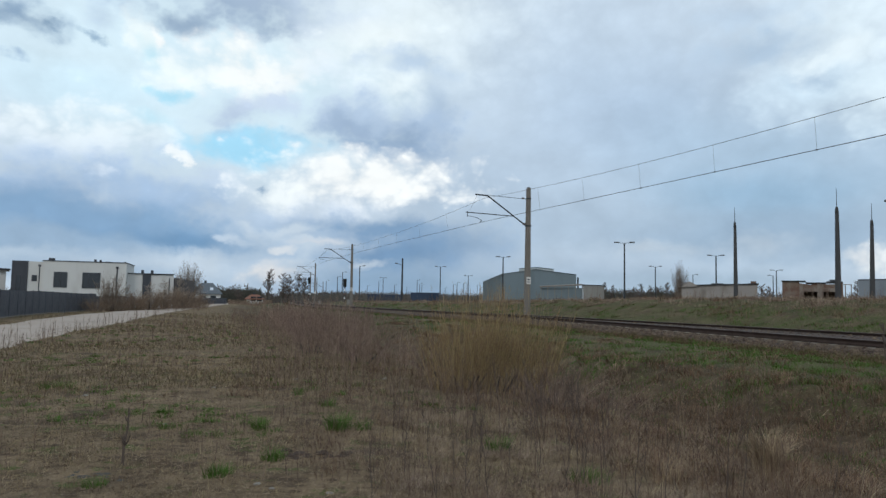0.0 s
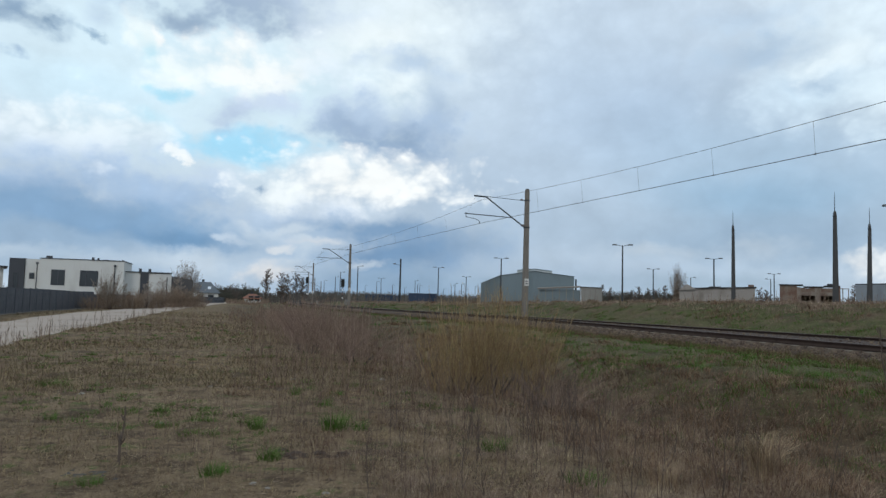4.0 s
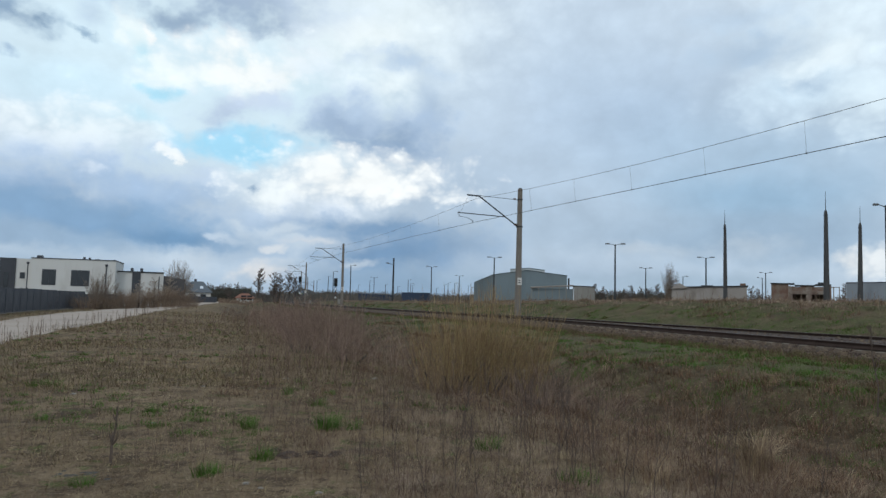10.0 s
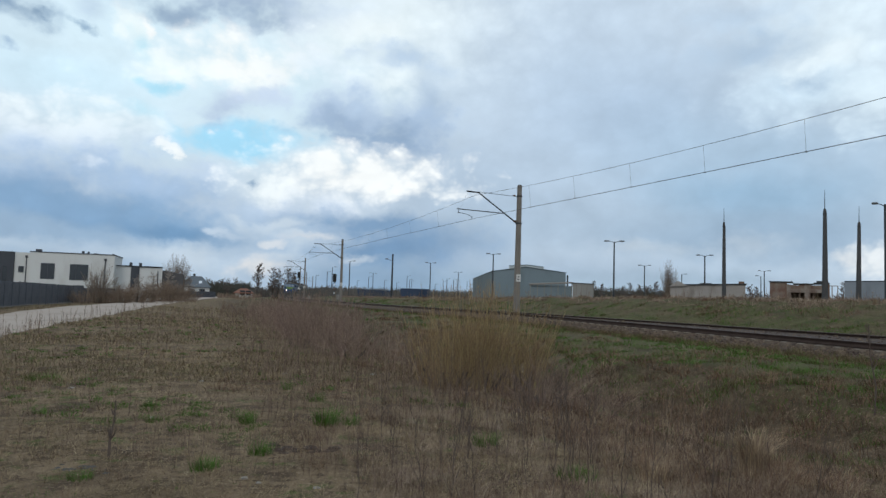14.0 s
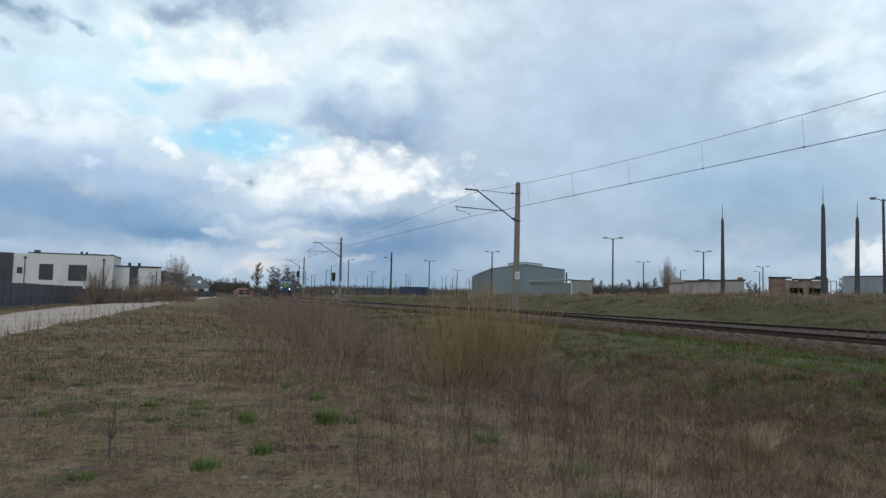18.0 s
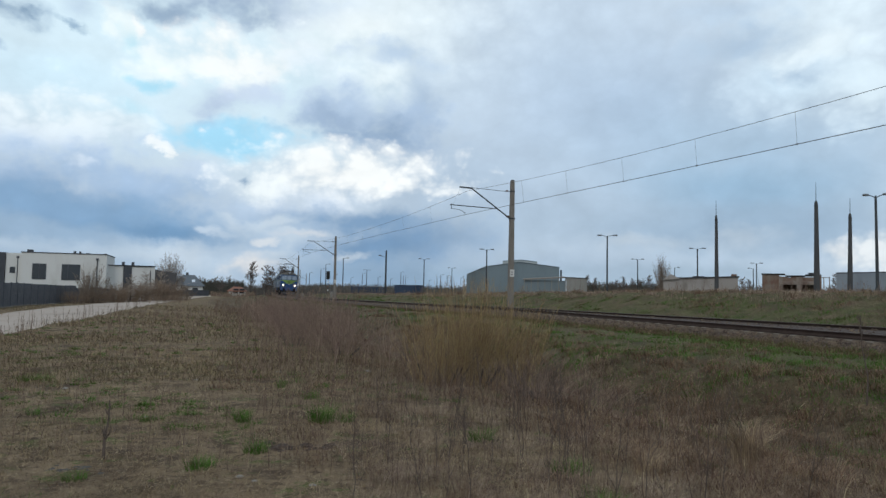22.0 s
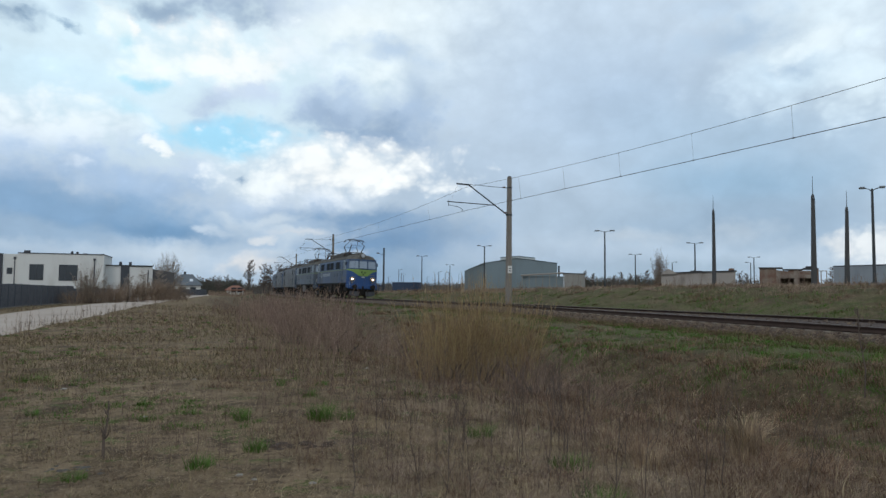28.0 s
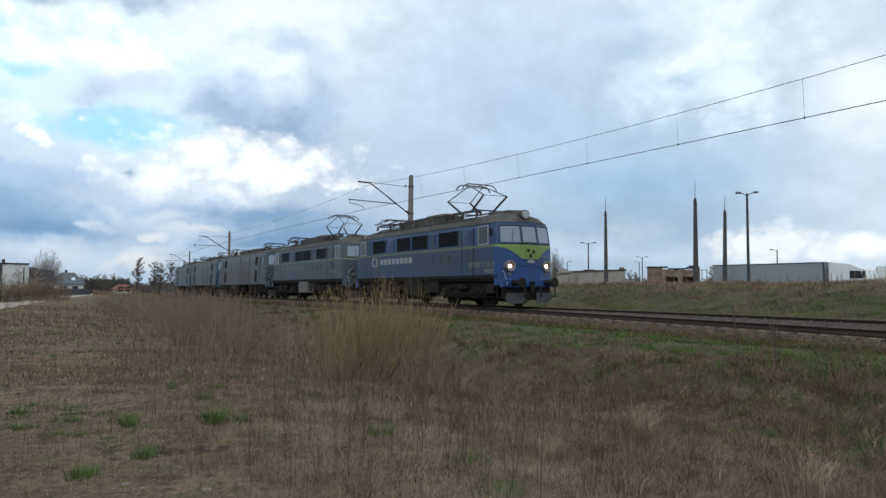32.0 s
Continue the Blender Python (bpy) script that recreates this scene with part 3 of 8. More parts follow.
def track_turn(s):
    """The turn about z of something that faces along the track towards the camera."""
    a = math.atan(float(bow(s)[1]))
    way = AWAY * math.cos(a) + SIDE * math.sin(a)
    return math.degrees(math.atan2(-way[1], -way[0]))


def ramp(s):
    return min(1.2, max(0.0, (34 - s) / 25))


def near_rail(s):
    """How far the near rail lies off the even level; the far rail next."""
    return -0.2 * ramp(s)


def far_rail(s):
    return -0.03 * ramp(s) - 0.05 * min(1.0, max(0.0, (s - 38) / 20))


def cant(s):
    return far_rail(s) - near_rail(s)


def lateral(x, y):
    s = x * AWAY[0] + y * AWAY[1]
    return s, x * SIDE[0] + y * SIDE[1] - TRACK_OFF - bow(s)[0]


def ripple(x, y, size, amount):
    return amount * (np.sin(x / size + 1.3 * np.sin(y / size * 0.7)) * np.cos(y / size * 0.9 + 0.8 * np.sin(x / size * 0.6)))


def land(x, y):
    """The height of the ground."""
    x, y = np.asarray(x, float), np.asarray(y, float)
    s, l = lateral(x, y)
    l = l + np.interp(l, [-14, -9.5, -7.5, -5], [0, 1, 1, 0]) * (ripple(s, s + 3, 0.8, 0.3) + ripple(s + 5, s, 2.1, 0.35))
    bank = np.interp(s, [-40, 35, 70, 110, 200], [2.05, 1.98, 1.66, 1.4, 1.25])
    z = np.interp(l, [-400, -14.3, -12.6, -11.2, -9.9, -9.0, -8.35, -7.2, -5.0, -3.0, -2.0, 2.2, 4.6], [0, 0, -0.1, -0.42, -0.42, -0.22, 0.14, 0.24, 0.38, 0.47, 0.5, 0.5, 0.62])
    up = np.clip((l - 4.6) / 7.0, 0, 1)
    z = z + (bank - 0.62) * (up * up * (3 - 2 * up))
    near = np.exp(-((x**2 + y**2) / 900.0))
    open_land = (np.abs(l) > 3.2) * np.clip((np.abs(l) - 3.2) / 2, 0, 1)
    z = z + open_land * (ripple(x, y, 2.3, 0.02) + ripple(x + 9, y - 4, 0.9, 0.012) * near + ripple(x, y, 7.0, 0.05) + ripple(x + 3, y + 5, 0.37, 0.012) * near)
    rough = np.interp(l, [-14.5, -12, -6.5, -4, 4, 6, 12, 16], [0, 1, 1, 0, 0, 1, 1, 0])
    z = z + rough * (ripple(x, y, 0.45, 0.075) + ripple(x + 4, y, 1.1, 0.09) + ripple(x + 1, y + 7, 0.19, 0.03) * near)
    z = z - 0.2 * np.clip((34 - s) / 25, 0, 1.2) * np.interp(l, [-6, -3, -0.5, 3], [0, 1, 0.8, 0.2])
    far = np.clip((np.hypot(x, y) - 700) / 2000, 0, 1)
    return z * (1 - far)


def on_land(x, y):
    return float(land(x, y))

# ---- ground ----
def ground_material():
    m = bpy.data.materials.new("rough_spring_ground")
    m.use_nodes = True
    t = m.node_tree
    b = t.nodes["Principled BSDF"]
    b.inputs["Roughness"].default_value = 1.0
    b.inputs["Specular IOR Level"].default_value = 0.1
    tc = t.nodes.new("ShaderNodeTexCoord")

    def nz(scale, detail, rough=0.6):
        n = t.nodes.new("ShaderNodeTexNoise")
        n.inputs["Scale"].default_value, n.inputs["Detail"].default_value, n.inputs["Roughness"].default_value = scale, detail, rough
        t.links.new(tc.outputs["Object"], n.inputs["Vector"])
        return n.outputs[0]

    def step(src, lo, hi):
        r = t.nodes.new("ShaderNodeMapRange")
        r.inputs["From Min"].default_value, r.inputs["From Max"].default_value = lo, hi
        t.links.new(src, r.inputs["Value"])
        return r.outputs[0]

    def mix(fac, a, col):
        mx = t.nodes.new("ShaderNodeMix")
        mx.data_type = "RGBA"
        t.links.new(fac, mx.inputs["Factor"])
        if isinstance(a, tuple):
            mx.inputs["A"].default_value = (*a, 1)
        else:
            t.links.new(a, mx.inputs["A"])
        mx.inputs["B"].default_value = (*col, 1)
        return mx.outputs["Result"]

    col = mix(step(nz(1.6, 9, 0.7), 0.4, 0.58), (0.122, 0.089, 0.056), (0.225, 0.164, 0.104))
    col = mix(step(nz(0.9, 9, 0.72), 0.53, 0.6), col, (0.086, 0.062, 0.043))
    col = mix(step(nz(1.7, 9, 0.75), 0.55, 0.62), col, (0.085, 0.108, 0.034))
    at = t.nodes.new("ShaderNodeAttribute")
    at.attribute_name = "grass_cover"
    gn = t.nodes.new("ShaderNodeMath")
    gn.operation = "MULTIPLY"
    t.links.new(at.outputs["Fac"], gn.inputs[0])
    t.links.new(step(nz(0.8, 8, 0.65), 0.36, 0.6), gn.inputs[1])
    # dark soil of ditch and slopes, with shade between tufts painted in
    dm = t.nodes.new("ShaderNodeAttribute")
    dm.attribute_name = "shaded_dark_soil"
    dn = t.nodes.new("ShaderNodeMath")
    dn.operation = "MULTIPLY"
    t.links.new(dm.outputs["Fac"], dn.inputs[0])
    t.links.new(step(nz(1.9, 8, 0.7), 0.3, 0.55), dn.inputs[1])
    col = mix(dn.outputs[0], col, (0.05, 0.035, 0.024))
    col = mix(gn.outputs[0], col, (0.05, 0.075, 0.02))
    col = mix(step(nz(7, 7, 0.75), 0.52, 0.66), col, (0.06, 0.042, 0.03))
    col = mix(step(nz(17, 5, 0.75), 0.57, 0.7), col, (0.37, 0.285, 0.2))
    t.links.new(col, b.inputs["Base Color"])
    bp = t.nodes.new("ShaderNodeBump")
    bp.inputs["Strength"].default_value, bp.inputs["Distance"].default_value = 0.9, 0.06
    t.links.new(nz(11, 8, 0.7), bp.inputs["Height"])
    t.links.new(bp.outputs[0], b.inputs["Normal"])
    return m


def build_ground():
    rings = np.concatenate([[0.0], np.geomspace(0.6, 4200, 230)])
    front = np.radians(np.linspace(-50, 60, 340))
    back = np.radians(np.linspace(60, 310, 90))[1:-1]
    ang = np.concatenate([front, back])
    A, R = np.meshgrid(ang, rings)
    x, y = R * np.sin(A), R * np.cos(A)
    v = np.stack([x, y, land(x, y)], -1).reshape(-1, 3)
    n = len(ang)
    idx = np.arange(len(rings) * n).reshape(len(rings), n)
    nxt = np.roll(idx, -1, 1)
    f = np.stack([idx[:-1], nxt[:-1], nxt[1:], idx[1:]], -1).reshape(-1, 4)
    me = array_mesh("ground", v, f, ground_material(), True)
    _, l = lateral(v[:, 0], v[:, 1])
    cover = np.interp(l, [-11, -8.5, -7, -3.4, 3.4, 5, 11, 14, 40], [0, 0.15, 0.65, 0.7, 0.3, 0.6, 0.65, 0.2, 0.15]).astype(np.float32)
    me.attributes.new("grass_cover", "FLOAT", "POINT").data.foreach_set("value", cover)
    # how strongly the dark soil and its painted tuft shade show across the track
    soil_shade = np.interp(l, [-14, -12, -7.5, -5, 3, 5, 11, 15], [0, 0.6, 0.65, 0.4, 0.3, 0.6, 0.6, 0]).astype(np.float32)
    me.attributes.new("shaded_dark_soil", "FLOAT", "POINT").data.foreach_set("value", soil_shade)
    tagged(new("ground", me), "rough field of dry grass and bare brown soil in early spring", "ground", kind="structure")


build_ground()


def build_road():
    """The sandy track by the fence, laid on the field with worn edges."""
    verts, faces, n = [], [], 140
    for i in range(n):
        y = 5 + 215 * (i / (n - 1)) ** 1.7
        right = float(np.interp(y, [5, 21.4, 28.7, 40.8, 79, 154, 220], [-9.6, -13.2, -15.4, -18.9, -30.0, -48.7, -63])) + 0.12 * math.sin(i * 0.9) + 0.08 * math.sin(i * 2.3)
        left = float(np.interp(y, [5, 21.4, 38, 50, 76.6, 106, 174, 220], [-14.5, -18.6, -23.4, -27.0, -34.6, -42.0, -58.0, -70])) + 0.15 * math.sin(i * 0.7 + 1)
        for u, lift in ((-0.06, -0.08), (0.0, 0.04), (0.25, 0.05), (0.5, 0.08), (0.75, 0.05), (1.0, 0.04), (1.06, -0.08)):
            x = right + (left - right) * u
            verts.append((x, y, on_land(x, y) + lift))
        if i:
            faces += [(7 * i - 7 + k, 7 * i - 6 + k, 7 * i + 1 + k, 7 * i + k) for k in range(6)]
    tagged(new("road", array_mesh("road", verts, faces, M_SAND, True)), "pale unpaved sandy road along the fence", "road", kind="structure")


build_road()


# ---- railway track ----
def sweep(s_from, s_to, step, cross, name, mat, lift=None):
    """A bar with the cross-section (lat, z) drawn along the track."""
    ss = np.arange(s_from, s_to + 0.01, step)
    verts = [track(s, l, z + (lift(s, l) if lift else 0.0)) for s in ss for l, z in cross]
    n = len(cross)
    faces = [(n * i + j, n * i + (j + 1) % n, n * i + n + (j + 1) % n, n * i + n + j) for i in range(len(ss) - 1) for j in range(n)]
    return array_mesh(name, [tuple(p) for p in verts], faces, mat)


def bed_lift(s, l):
    return 0.5 * (near_rail(s) + far_rail(s)) + cant(s) * max(-1.3, min(1.3, l)) / 1.5


railway = thing("railway_track", "single railway track with rusty rails on concrete sleepers", "track", kind="structure")
for side in (-1, 1):
    c = 0.75 * side
    prof = [(c - 0.065, -0.165), (c + 0.065, -0.165), (c + 0.065, -0.15), (c + 0.012, -0.13), (c + 0.012, -0.045), (c + 0.035, -0.035), (c + 0.035, -0.006), (c - 0.035, -0.006), (c - 0.035, -0.035), (c - 0.012, -0.045), (c - 0.012, -0.13), (c - 0.065, -0.15)]
    up = (lambda s, l: far_rail(s)) if side > 0 else (lambda s, l: near_rail(s))
    part("rail", sweep(-40, 330, 1.5, prof, "rail", M_RAIL, up), None, railway, "rusty steel rail")
    top = [(c - 0.033, -0.006), (c + 0.033, -0.006), (c + 0.028, 0.0), (c - 0.028, 0.0)]
    part("rail_head", sweep(-40, 330, 1.5, top, "rail_head", M_RAILTOP, up), None, railway, "polished running surface")
bed = [(-2.25, -0.47), (-1.62, -0.29), (-1.3, -0.22), (-0.85, -0.2), (-0.6, -0.13), (0.0, -0.1), (0.6, -0.08), (0.85, -0.175), (1.3, -0.168), (1.6, -0.22), (2.2, -0.45), (0, -0.9)]
ballast_bed = tagged(new("ballast_bed", sweep(-40, 330, 0.5, bed, "ballast_bed", M_BALLAST, bed_lift)), "brown-grey crushed stone ballast bed", "ballast", kind="structure")

# ---- catenary masts and wires ----
MAST_S = (-12.0, 41.1, 94.6, 149.5, 199.0, 248.0, 296.0)
CONTACT, MESSENGER = 5.82, 7.42


def stagger(i):
    return 0.25 if i % 2 else -0.2


def mast_parts(mast):
    """A catenary mast in its own space: x across the track, towards it negative; z from the rail level."""
    part("post", Kit().add([(sx * w, sy * w, z) for w, z in ((0.19, -0.9), (0.17, 1.5), (0.15, 5.0), (0.125, 8.33)) for sx, sy in ((-1, -0.75), (-0.75, -1), (0.75, -1), (1, -0.75), (1, 0.75), (0.75, 1), (-0.75, 1), (-1, 0.75))],
         [(8 * k + j, 8 * k + (j + 1) % 8, 8 * k + 8 + (j + 1) % 8, 8 * k + 8 + j) for k in range(3) for j in range(8)] + [tuple(range(24, 32))]), M_CONCRETE, mast, "tapered weathered concrete post")
    part("post_cap", Kit().turn([(0.13, 8.33), (0.12, 8.37), (0.05, 8.4)], n=8), M_STEEL, mast)
    arm = part("diagonal_arm", Kit().tube((-0.16, 0, 5.8), (-3.0, 0, 7.6), 0.045).tube((-2.95, 0, 7.6), (-3.85, 0, 7.62), 0.05), M_STEEL, mast, "dark steel bracket tube")
    part("insulator", Kit().turn([(0.03, 0), (0.08, 0.03), (0.04, 0.07), (0.08, 0.1), (0.04, 0.14), (0.08, 0.17), (0.03, 0.22)], "X", (-0.42, 0, 5.92), 10), M_PORCELAIN, arm)
    tie = part("top_tie", Kit().tube((-0.12, 0, 7.58), (-3.1, 0, 7.64), 0.016), M_STEEL, mast)
    part("insulator", Kit().turn([(0.02, 0), (0.06, 0.03), (0.03, 0.06), (0.06, 0.1), (0.03, 0.13), (0.06, 0.16), (0.02, 0.2)], "X", (-0.5, 0, 7.63), 10), M_PORCELAIN, tie)
    part("registration_arm", Kit().tube((-1.15, 0, 6.38), (-4.5, 0, 6.42), 0.03).tube((-4.4, 0, 6.5), (-4.4, 0, 6.14), 0.02).path([(-4.4, 0, 6.2), (-3.75, 0, 6.12), (-3.4, 0, 5.95), (-3.5, 0, 5.84)], 0.016), M_STEEL, mast, "dark steadying arm of the contact wire")
    part("stay_wire", Kit().tube((-4.3, 0, 6.44), (-3.75, 0, 7.6), 0.004, n=4), M_WIRE, mast)
    part("clamp_band", Kit().box(-0.165, 0.165, -0.155, 0.155, 5.74, 5.84, 0.01), M_STEEL, mast)
    part("clamp_band", Kit().box(-0.145, 0.145, -0.14, 0.14, 7.57, 7.66, 0.01), M_STEEL, mast)
    plate = part("number_plate", Kit().box(-0.16, 0.16, -0.178, -0.164, 1.92, 2.4, 0.004), material("plate_white", (0.62, 0.6, 0.56), 0.6, vary=0.12), mast, "small weathered white plate with dark bars")
    for z in (2.04, 2.2):
        part("bar", Kit().box(-0.09, 0.07, -0.183, -0.179, z, z + 0.06), M_STEEL, plate)
    part("foot", Kit().box(-0.42, 0.42, -0.42, 0.42, -0.95, -0.1, 0.04), M_CONCRETE, mast)


first_mast = thing("catenary_mast", "tall concrete catenary mast with a dark steel bracket beside the track", "mast", "catenary masts")
mast_parts(first_mast)


def mast_pose(s, lean=0.0):
    p = track(s, 3.3)
    return Matrix.Translation(p) @ Euler((0, radians(lean), radians(track_turn(s) + 90))).to_matrix().to_4x4()


first_mast.matrix_basis = mast_pose(MAST_S[1], 0.3)
for i, s in enumerate(MAST_S):
    if i != 1:
        copy_thing(first_mast, mast_pose(s, 0.4 * math.sin(i * 2.0)))


def hang(s, i):
    """Height of the messenger between masts i and i+1."""
    u = (s - MAST_S[i]) / (MAST_S[i + 1] - MAST_S[i])
    return MESSENGER - 0.77 * 4 * u * (1 - u)


def build_wires():
    low, high = [], []

    def wires_at(s, i):
        u = (s - MAST_S[i]) / (MAST_S[i + 1] - MAST_S[i])
        lat = stagger(i) * (1 - u) + stagger(i + 1) * u
        return track(s, lat, 5.42 + 0.0128 * min(s, 41.0) - (0.06 * 4 * u * (1 - u) if i else 0.0)), track(s, lat * 0.5 - 0.05, hang(s, i))

    for i in range(len(MAST_S) - 1):
        a, b = MAST_S[i], MAST_S[i + 1]
        for k in range(17):
            p, q = wires_at(a + (b - a) * k / 16, i)
            low.append(p)
            high.append(q)
        if b < 210:
            droppers = thing("wire_droppers", "thin vertical droppers between messenger and contact wire", "wire", "catenary wires")
            s = b - (7.2 if i == 0 else 5.0)
            while s > a + 3:
                p, q = wires_at(s, i)
                part("dropper", Kit().tube(p, q, 0.005 if i == 0 else 0.0035, n=4), M_WIRE, droppers)
                part("clip", Kit().box(-0.015, 0.015, -0.015, 0.015, -0.03, 0.03, m=Matrix.Translation(p)), M_STEEL, droppers)
                s -= 4.5 if i == 0 else 6.0
    tagged(new("contact_wire", Kit().path(low, 0.013, 5).mesh("contact_wire", M_WIRE)), "dark contact wire strung above the track", "wire", "catenary wires")
    tagged(new("messenger_wire", Kit().path(high, 0.0095, 5).mesh("messenger_wire", M_WIRE)), "thin sagging messenger wire above the contact wire", "wire", "catenary wires")


build_wires()


# ---- yard lamps, poles ----
def polar(az, dist):
    return dist * math.sin(radians(az)), dist * math.cos(radians(az))


def yard_lamp(az, dist, height, arms, turn=0.0, reach=1.35, r=0.1):
    """A lamp post; arms 2: a cross arm with two heads, 1: one head on a bent arm."""
    x, y = polar(az, dist)
    z = on_land(x, y) - 0.1
    label = "tall dark yard lamp post with two flat heads" if arms == 2 else "tall dark yard lamp post with one bent arm"
    lamp = thing("yard_lamp", label, "lamp post", "yard lamps", at=pose(x, y, z, 0, 0, turn - az))
    top = height - z
    part("pole", Kit().turn([(r * 1.5, 0), (r * 1.3, 0.8), (r, 1.0), (r * 0.7, top - 0.15), (r * 0.55, top)], n=10), M_STEEL, lamp, smooth=True)
    for sx in ((-1, 1) if arms == 2 else (1,)):
        part("arm", Kit().path([(0, 0, top - 0.2), (sx * 0.25, 0, top - 0.02), (sx * reach * 0.6, 0, top + 0.06)], 0.035), M_STEEL, lamp)
        head = Kit()
        x0, x1 = sorted((sx * reach * 0.5, sx * reach))
        head.box(x0, x1, -0.14, 0.14, top + 0.0, top + 0.17, 0.06)
        part("lamp_head", head, M_LAMPHEAD, lamp, "flat grey luminaire")
    return lamp


M_LAMPHEAD = material("lamp_head_grey", (0.14, 0.15, 0.16), 0.5, 0.2, vary=0.15, bump=0)
for az, dist, arms in ((14.56, 97, 2), (16.9, 157, 2), (21.34, 123, 2), (25.49, 174, 2), (25.26, 202, 1), (19.67, 198, 1), (4.93, 128, 2), (2.11, 221, 2), (-0.18, 167, 2), (-4.83, 257, 2),
                       (-5.18, 304, 1), (-6.74, 171, 1), (-8.12, 212, 1), (-8.51, 255, 1), (-2.06, 275, 1), (-1.85, 331, 1), (-1.68, 358, 1), (1.73, 309, 1), (33.17, 63.8, 2), (35.13, 151, 1), (0.9, 340, 1), (1.2, 300, 1), (-7.4, 330, 1), (-6.1, 390, 1), (-3.9, 360, 1), (-2.9, 410, 1), (0.25, 420, 1), (2.85, 340, 1), (3.15, 385, 1), (-9.4, 310, 1)):
    yard_lamp(az, dist, 9.9, arms, 180 if (arms == 1 and az > 20) else 4.0, 0.9 if dist < 70 else 1.35, r=0.14 if dist > 100 else 0.125)

x, y = polar(-3.29, 140)
pole = thing("floodlight_pole", "dark wooden pole with a small lamp near its top", "pole", at=pose(x, y, on_land(x, y) - 0.2))
part("pole", Kit().turn([(0.2, 0), (0.15, 8.9), (0.05, 9.0)], n=10), M_STEEL, pole)
part("arm", Kit().tube((0, 0, 7.6), (-1.1, 0, 7.9), 0.04), M_STEEL, pole)
part("lamp_head", Kit().box(-1.5, -0.9, -0.14, 0.14, 7.85, 8.05, 0.05), M_LAMPHEAD, pole)


def lightning_mast(az, dist, top, spike, r, lean):
    x, y = polar(az, dist)
    z = on_land(x, y) - 0.2
    mast = thing("lightning_mast", "tapered dark concrete lightning mast with a thin steel spike", "mast", "lightning masts", at=pose(x, y, z, 0, lean, -az))
    h = top - z
    part("shaft", Kit().turn([(r, 0), (r * 0.96, 1.0), (r * 0.56, h - 0.5), (r * 0.55, h - 0.2), (r * 0.3, h)], n=12), M_DARK_CONCRETE, mast, smooth=True)
    part("spike", Kit().turn([(0.035, h - 0.1), (0.026, h + spike * 0.5), (0.014, h + spike)], n=6), M_STEEL, mast, "thin steel rod")
    part("collar", Kit().turn([(r * 0.58, h - 0.55), (r * 0.62, h - 0.5), (r * 0.62, h - 0.42), (r * 0.5, h - 0.36)], n=12), M_STEEL, mast)
    part("down_lead", Kit().tube((r * 1.0, -0.02, 0.4), (r * 0.62, -0.02, h - 0.4), 0.012, n=4), M_WIRE, mast)


lightning_mast(22.7, 78, 10.37, 1.5, 0.22, 0.0)
lightning_mast(29.44, 74, 11.0, 1.75, 0.27, 0.3)
lightning_mast(31.5, 80, 10.35, 1.6, 0.25, 0.9)

# ---- buildings ----
def window(parent, x0, x1, z0, z1, y, side=-1, bars=(0.5,), name="window"):
    """A window in a wall whose outer face lies at y: frame bars round recessed glass."""
    w = part(name, Kit().box(x0, x1, y - 0.02, y + 0.06, z0, z1), M_GLASS, parent, "dark window glass")
    fr = Kit()
    t = 0.07
    ya, yb = sorted((y + side * 0.05, y - side * 0.02))
    fr.box(x0 - t, x0, ya, yb, z0 - t, z1 + t).box(x1, x1 + t, ya, yb, z0 - t, z1 + t).box(x0, x1, ya, yb, z1, z1 + t).box(x0, x1, ya, yb, z0 - t, z0)
    for u in bars:
        xm = x0 + (x1 - x0) * u
        fr.box(xm - 0.035, xm + 0.035, ya + 0.01, yb, z0, z1)
    part("window_frame", fr, M_ANTHRACITE, w, "dark anthracite window frame")
    return w


def modern_house():
    """Flat-roofed white house; x runs along its long front, -y faces the field."""
    a, b = Vector((-54.5, 95.5)), Vector((-43.9, 98.8))
    turn = math.degrees(math.atan2(b.y - a.y, b.x - a.x))
    h = thing("modern_house", "white flat-roofed modern house with anthracite corner and dark windows", "house", at=pose(a.x, a.y, -0.1, 0, 0, turn))
    part("wall", Kit().box(0, 10.45, 0, 9, 0, 6.3), M_WHITE, h, "white plastered wall")
    part("wall", Kit().box(-2.1, -0.02, 1.3, 9, 0, 6.25), M_WHITE, h)
    part("corner_cladding", Kit().box(-4.0, -2.12, 1.1, 9, 0, 6.3), M_ANTHRACITE, h, "dark grey cladding")
    part("parapet", Kit().box(-0.06, 10.51, -0.06, 9.06, 6.3, 6.42), M_ANTHRACITE, h)
    window(h, 1.45, 3.0, 2.8, 4.8, 0)
    window(h, 5.0, 7.15, 2.75, 4.8, 0, bars=(0.33,))
    window(h, 1.3, 3.3, 0.2, 2.0, 0)
    window(h, -1.5, -1.0, 3.6, 4.3, 1.3, bars=())
    window(h, -3.4, -2.9, 2.0, 4.3, 1.1, bars=())
    for x in (-0.35, 9.3):
        part("downpipe", Kit().tube((x, -0.1, 0), (x, -0.1, 5.6), 0.07).box(x - 0.15, x + 0.15, -0.25, -0.01, 5.5, 5.8, 0.02), M_ANTHRACITE, h)
    for x, y, s, t in ((0.0, 5, 0.35, 0.55), (5.5, 6, 0.16, 0.6), (6.2, 6, 0.14, 0.55), (7.2, 6.4, 0.3, 0.35), (9.4, 7, 0.14, 0.4)):
        part("roof_vent", Kit().box(x - s, x + s, y - s, y + s, 6.25, 6.4 + t, 0.03), M_ANTHRACITE, h)


modern_house()


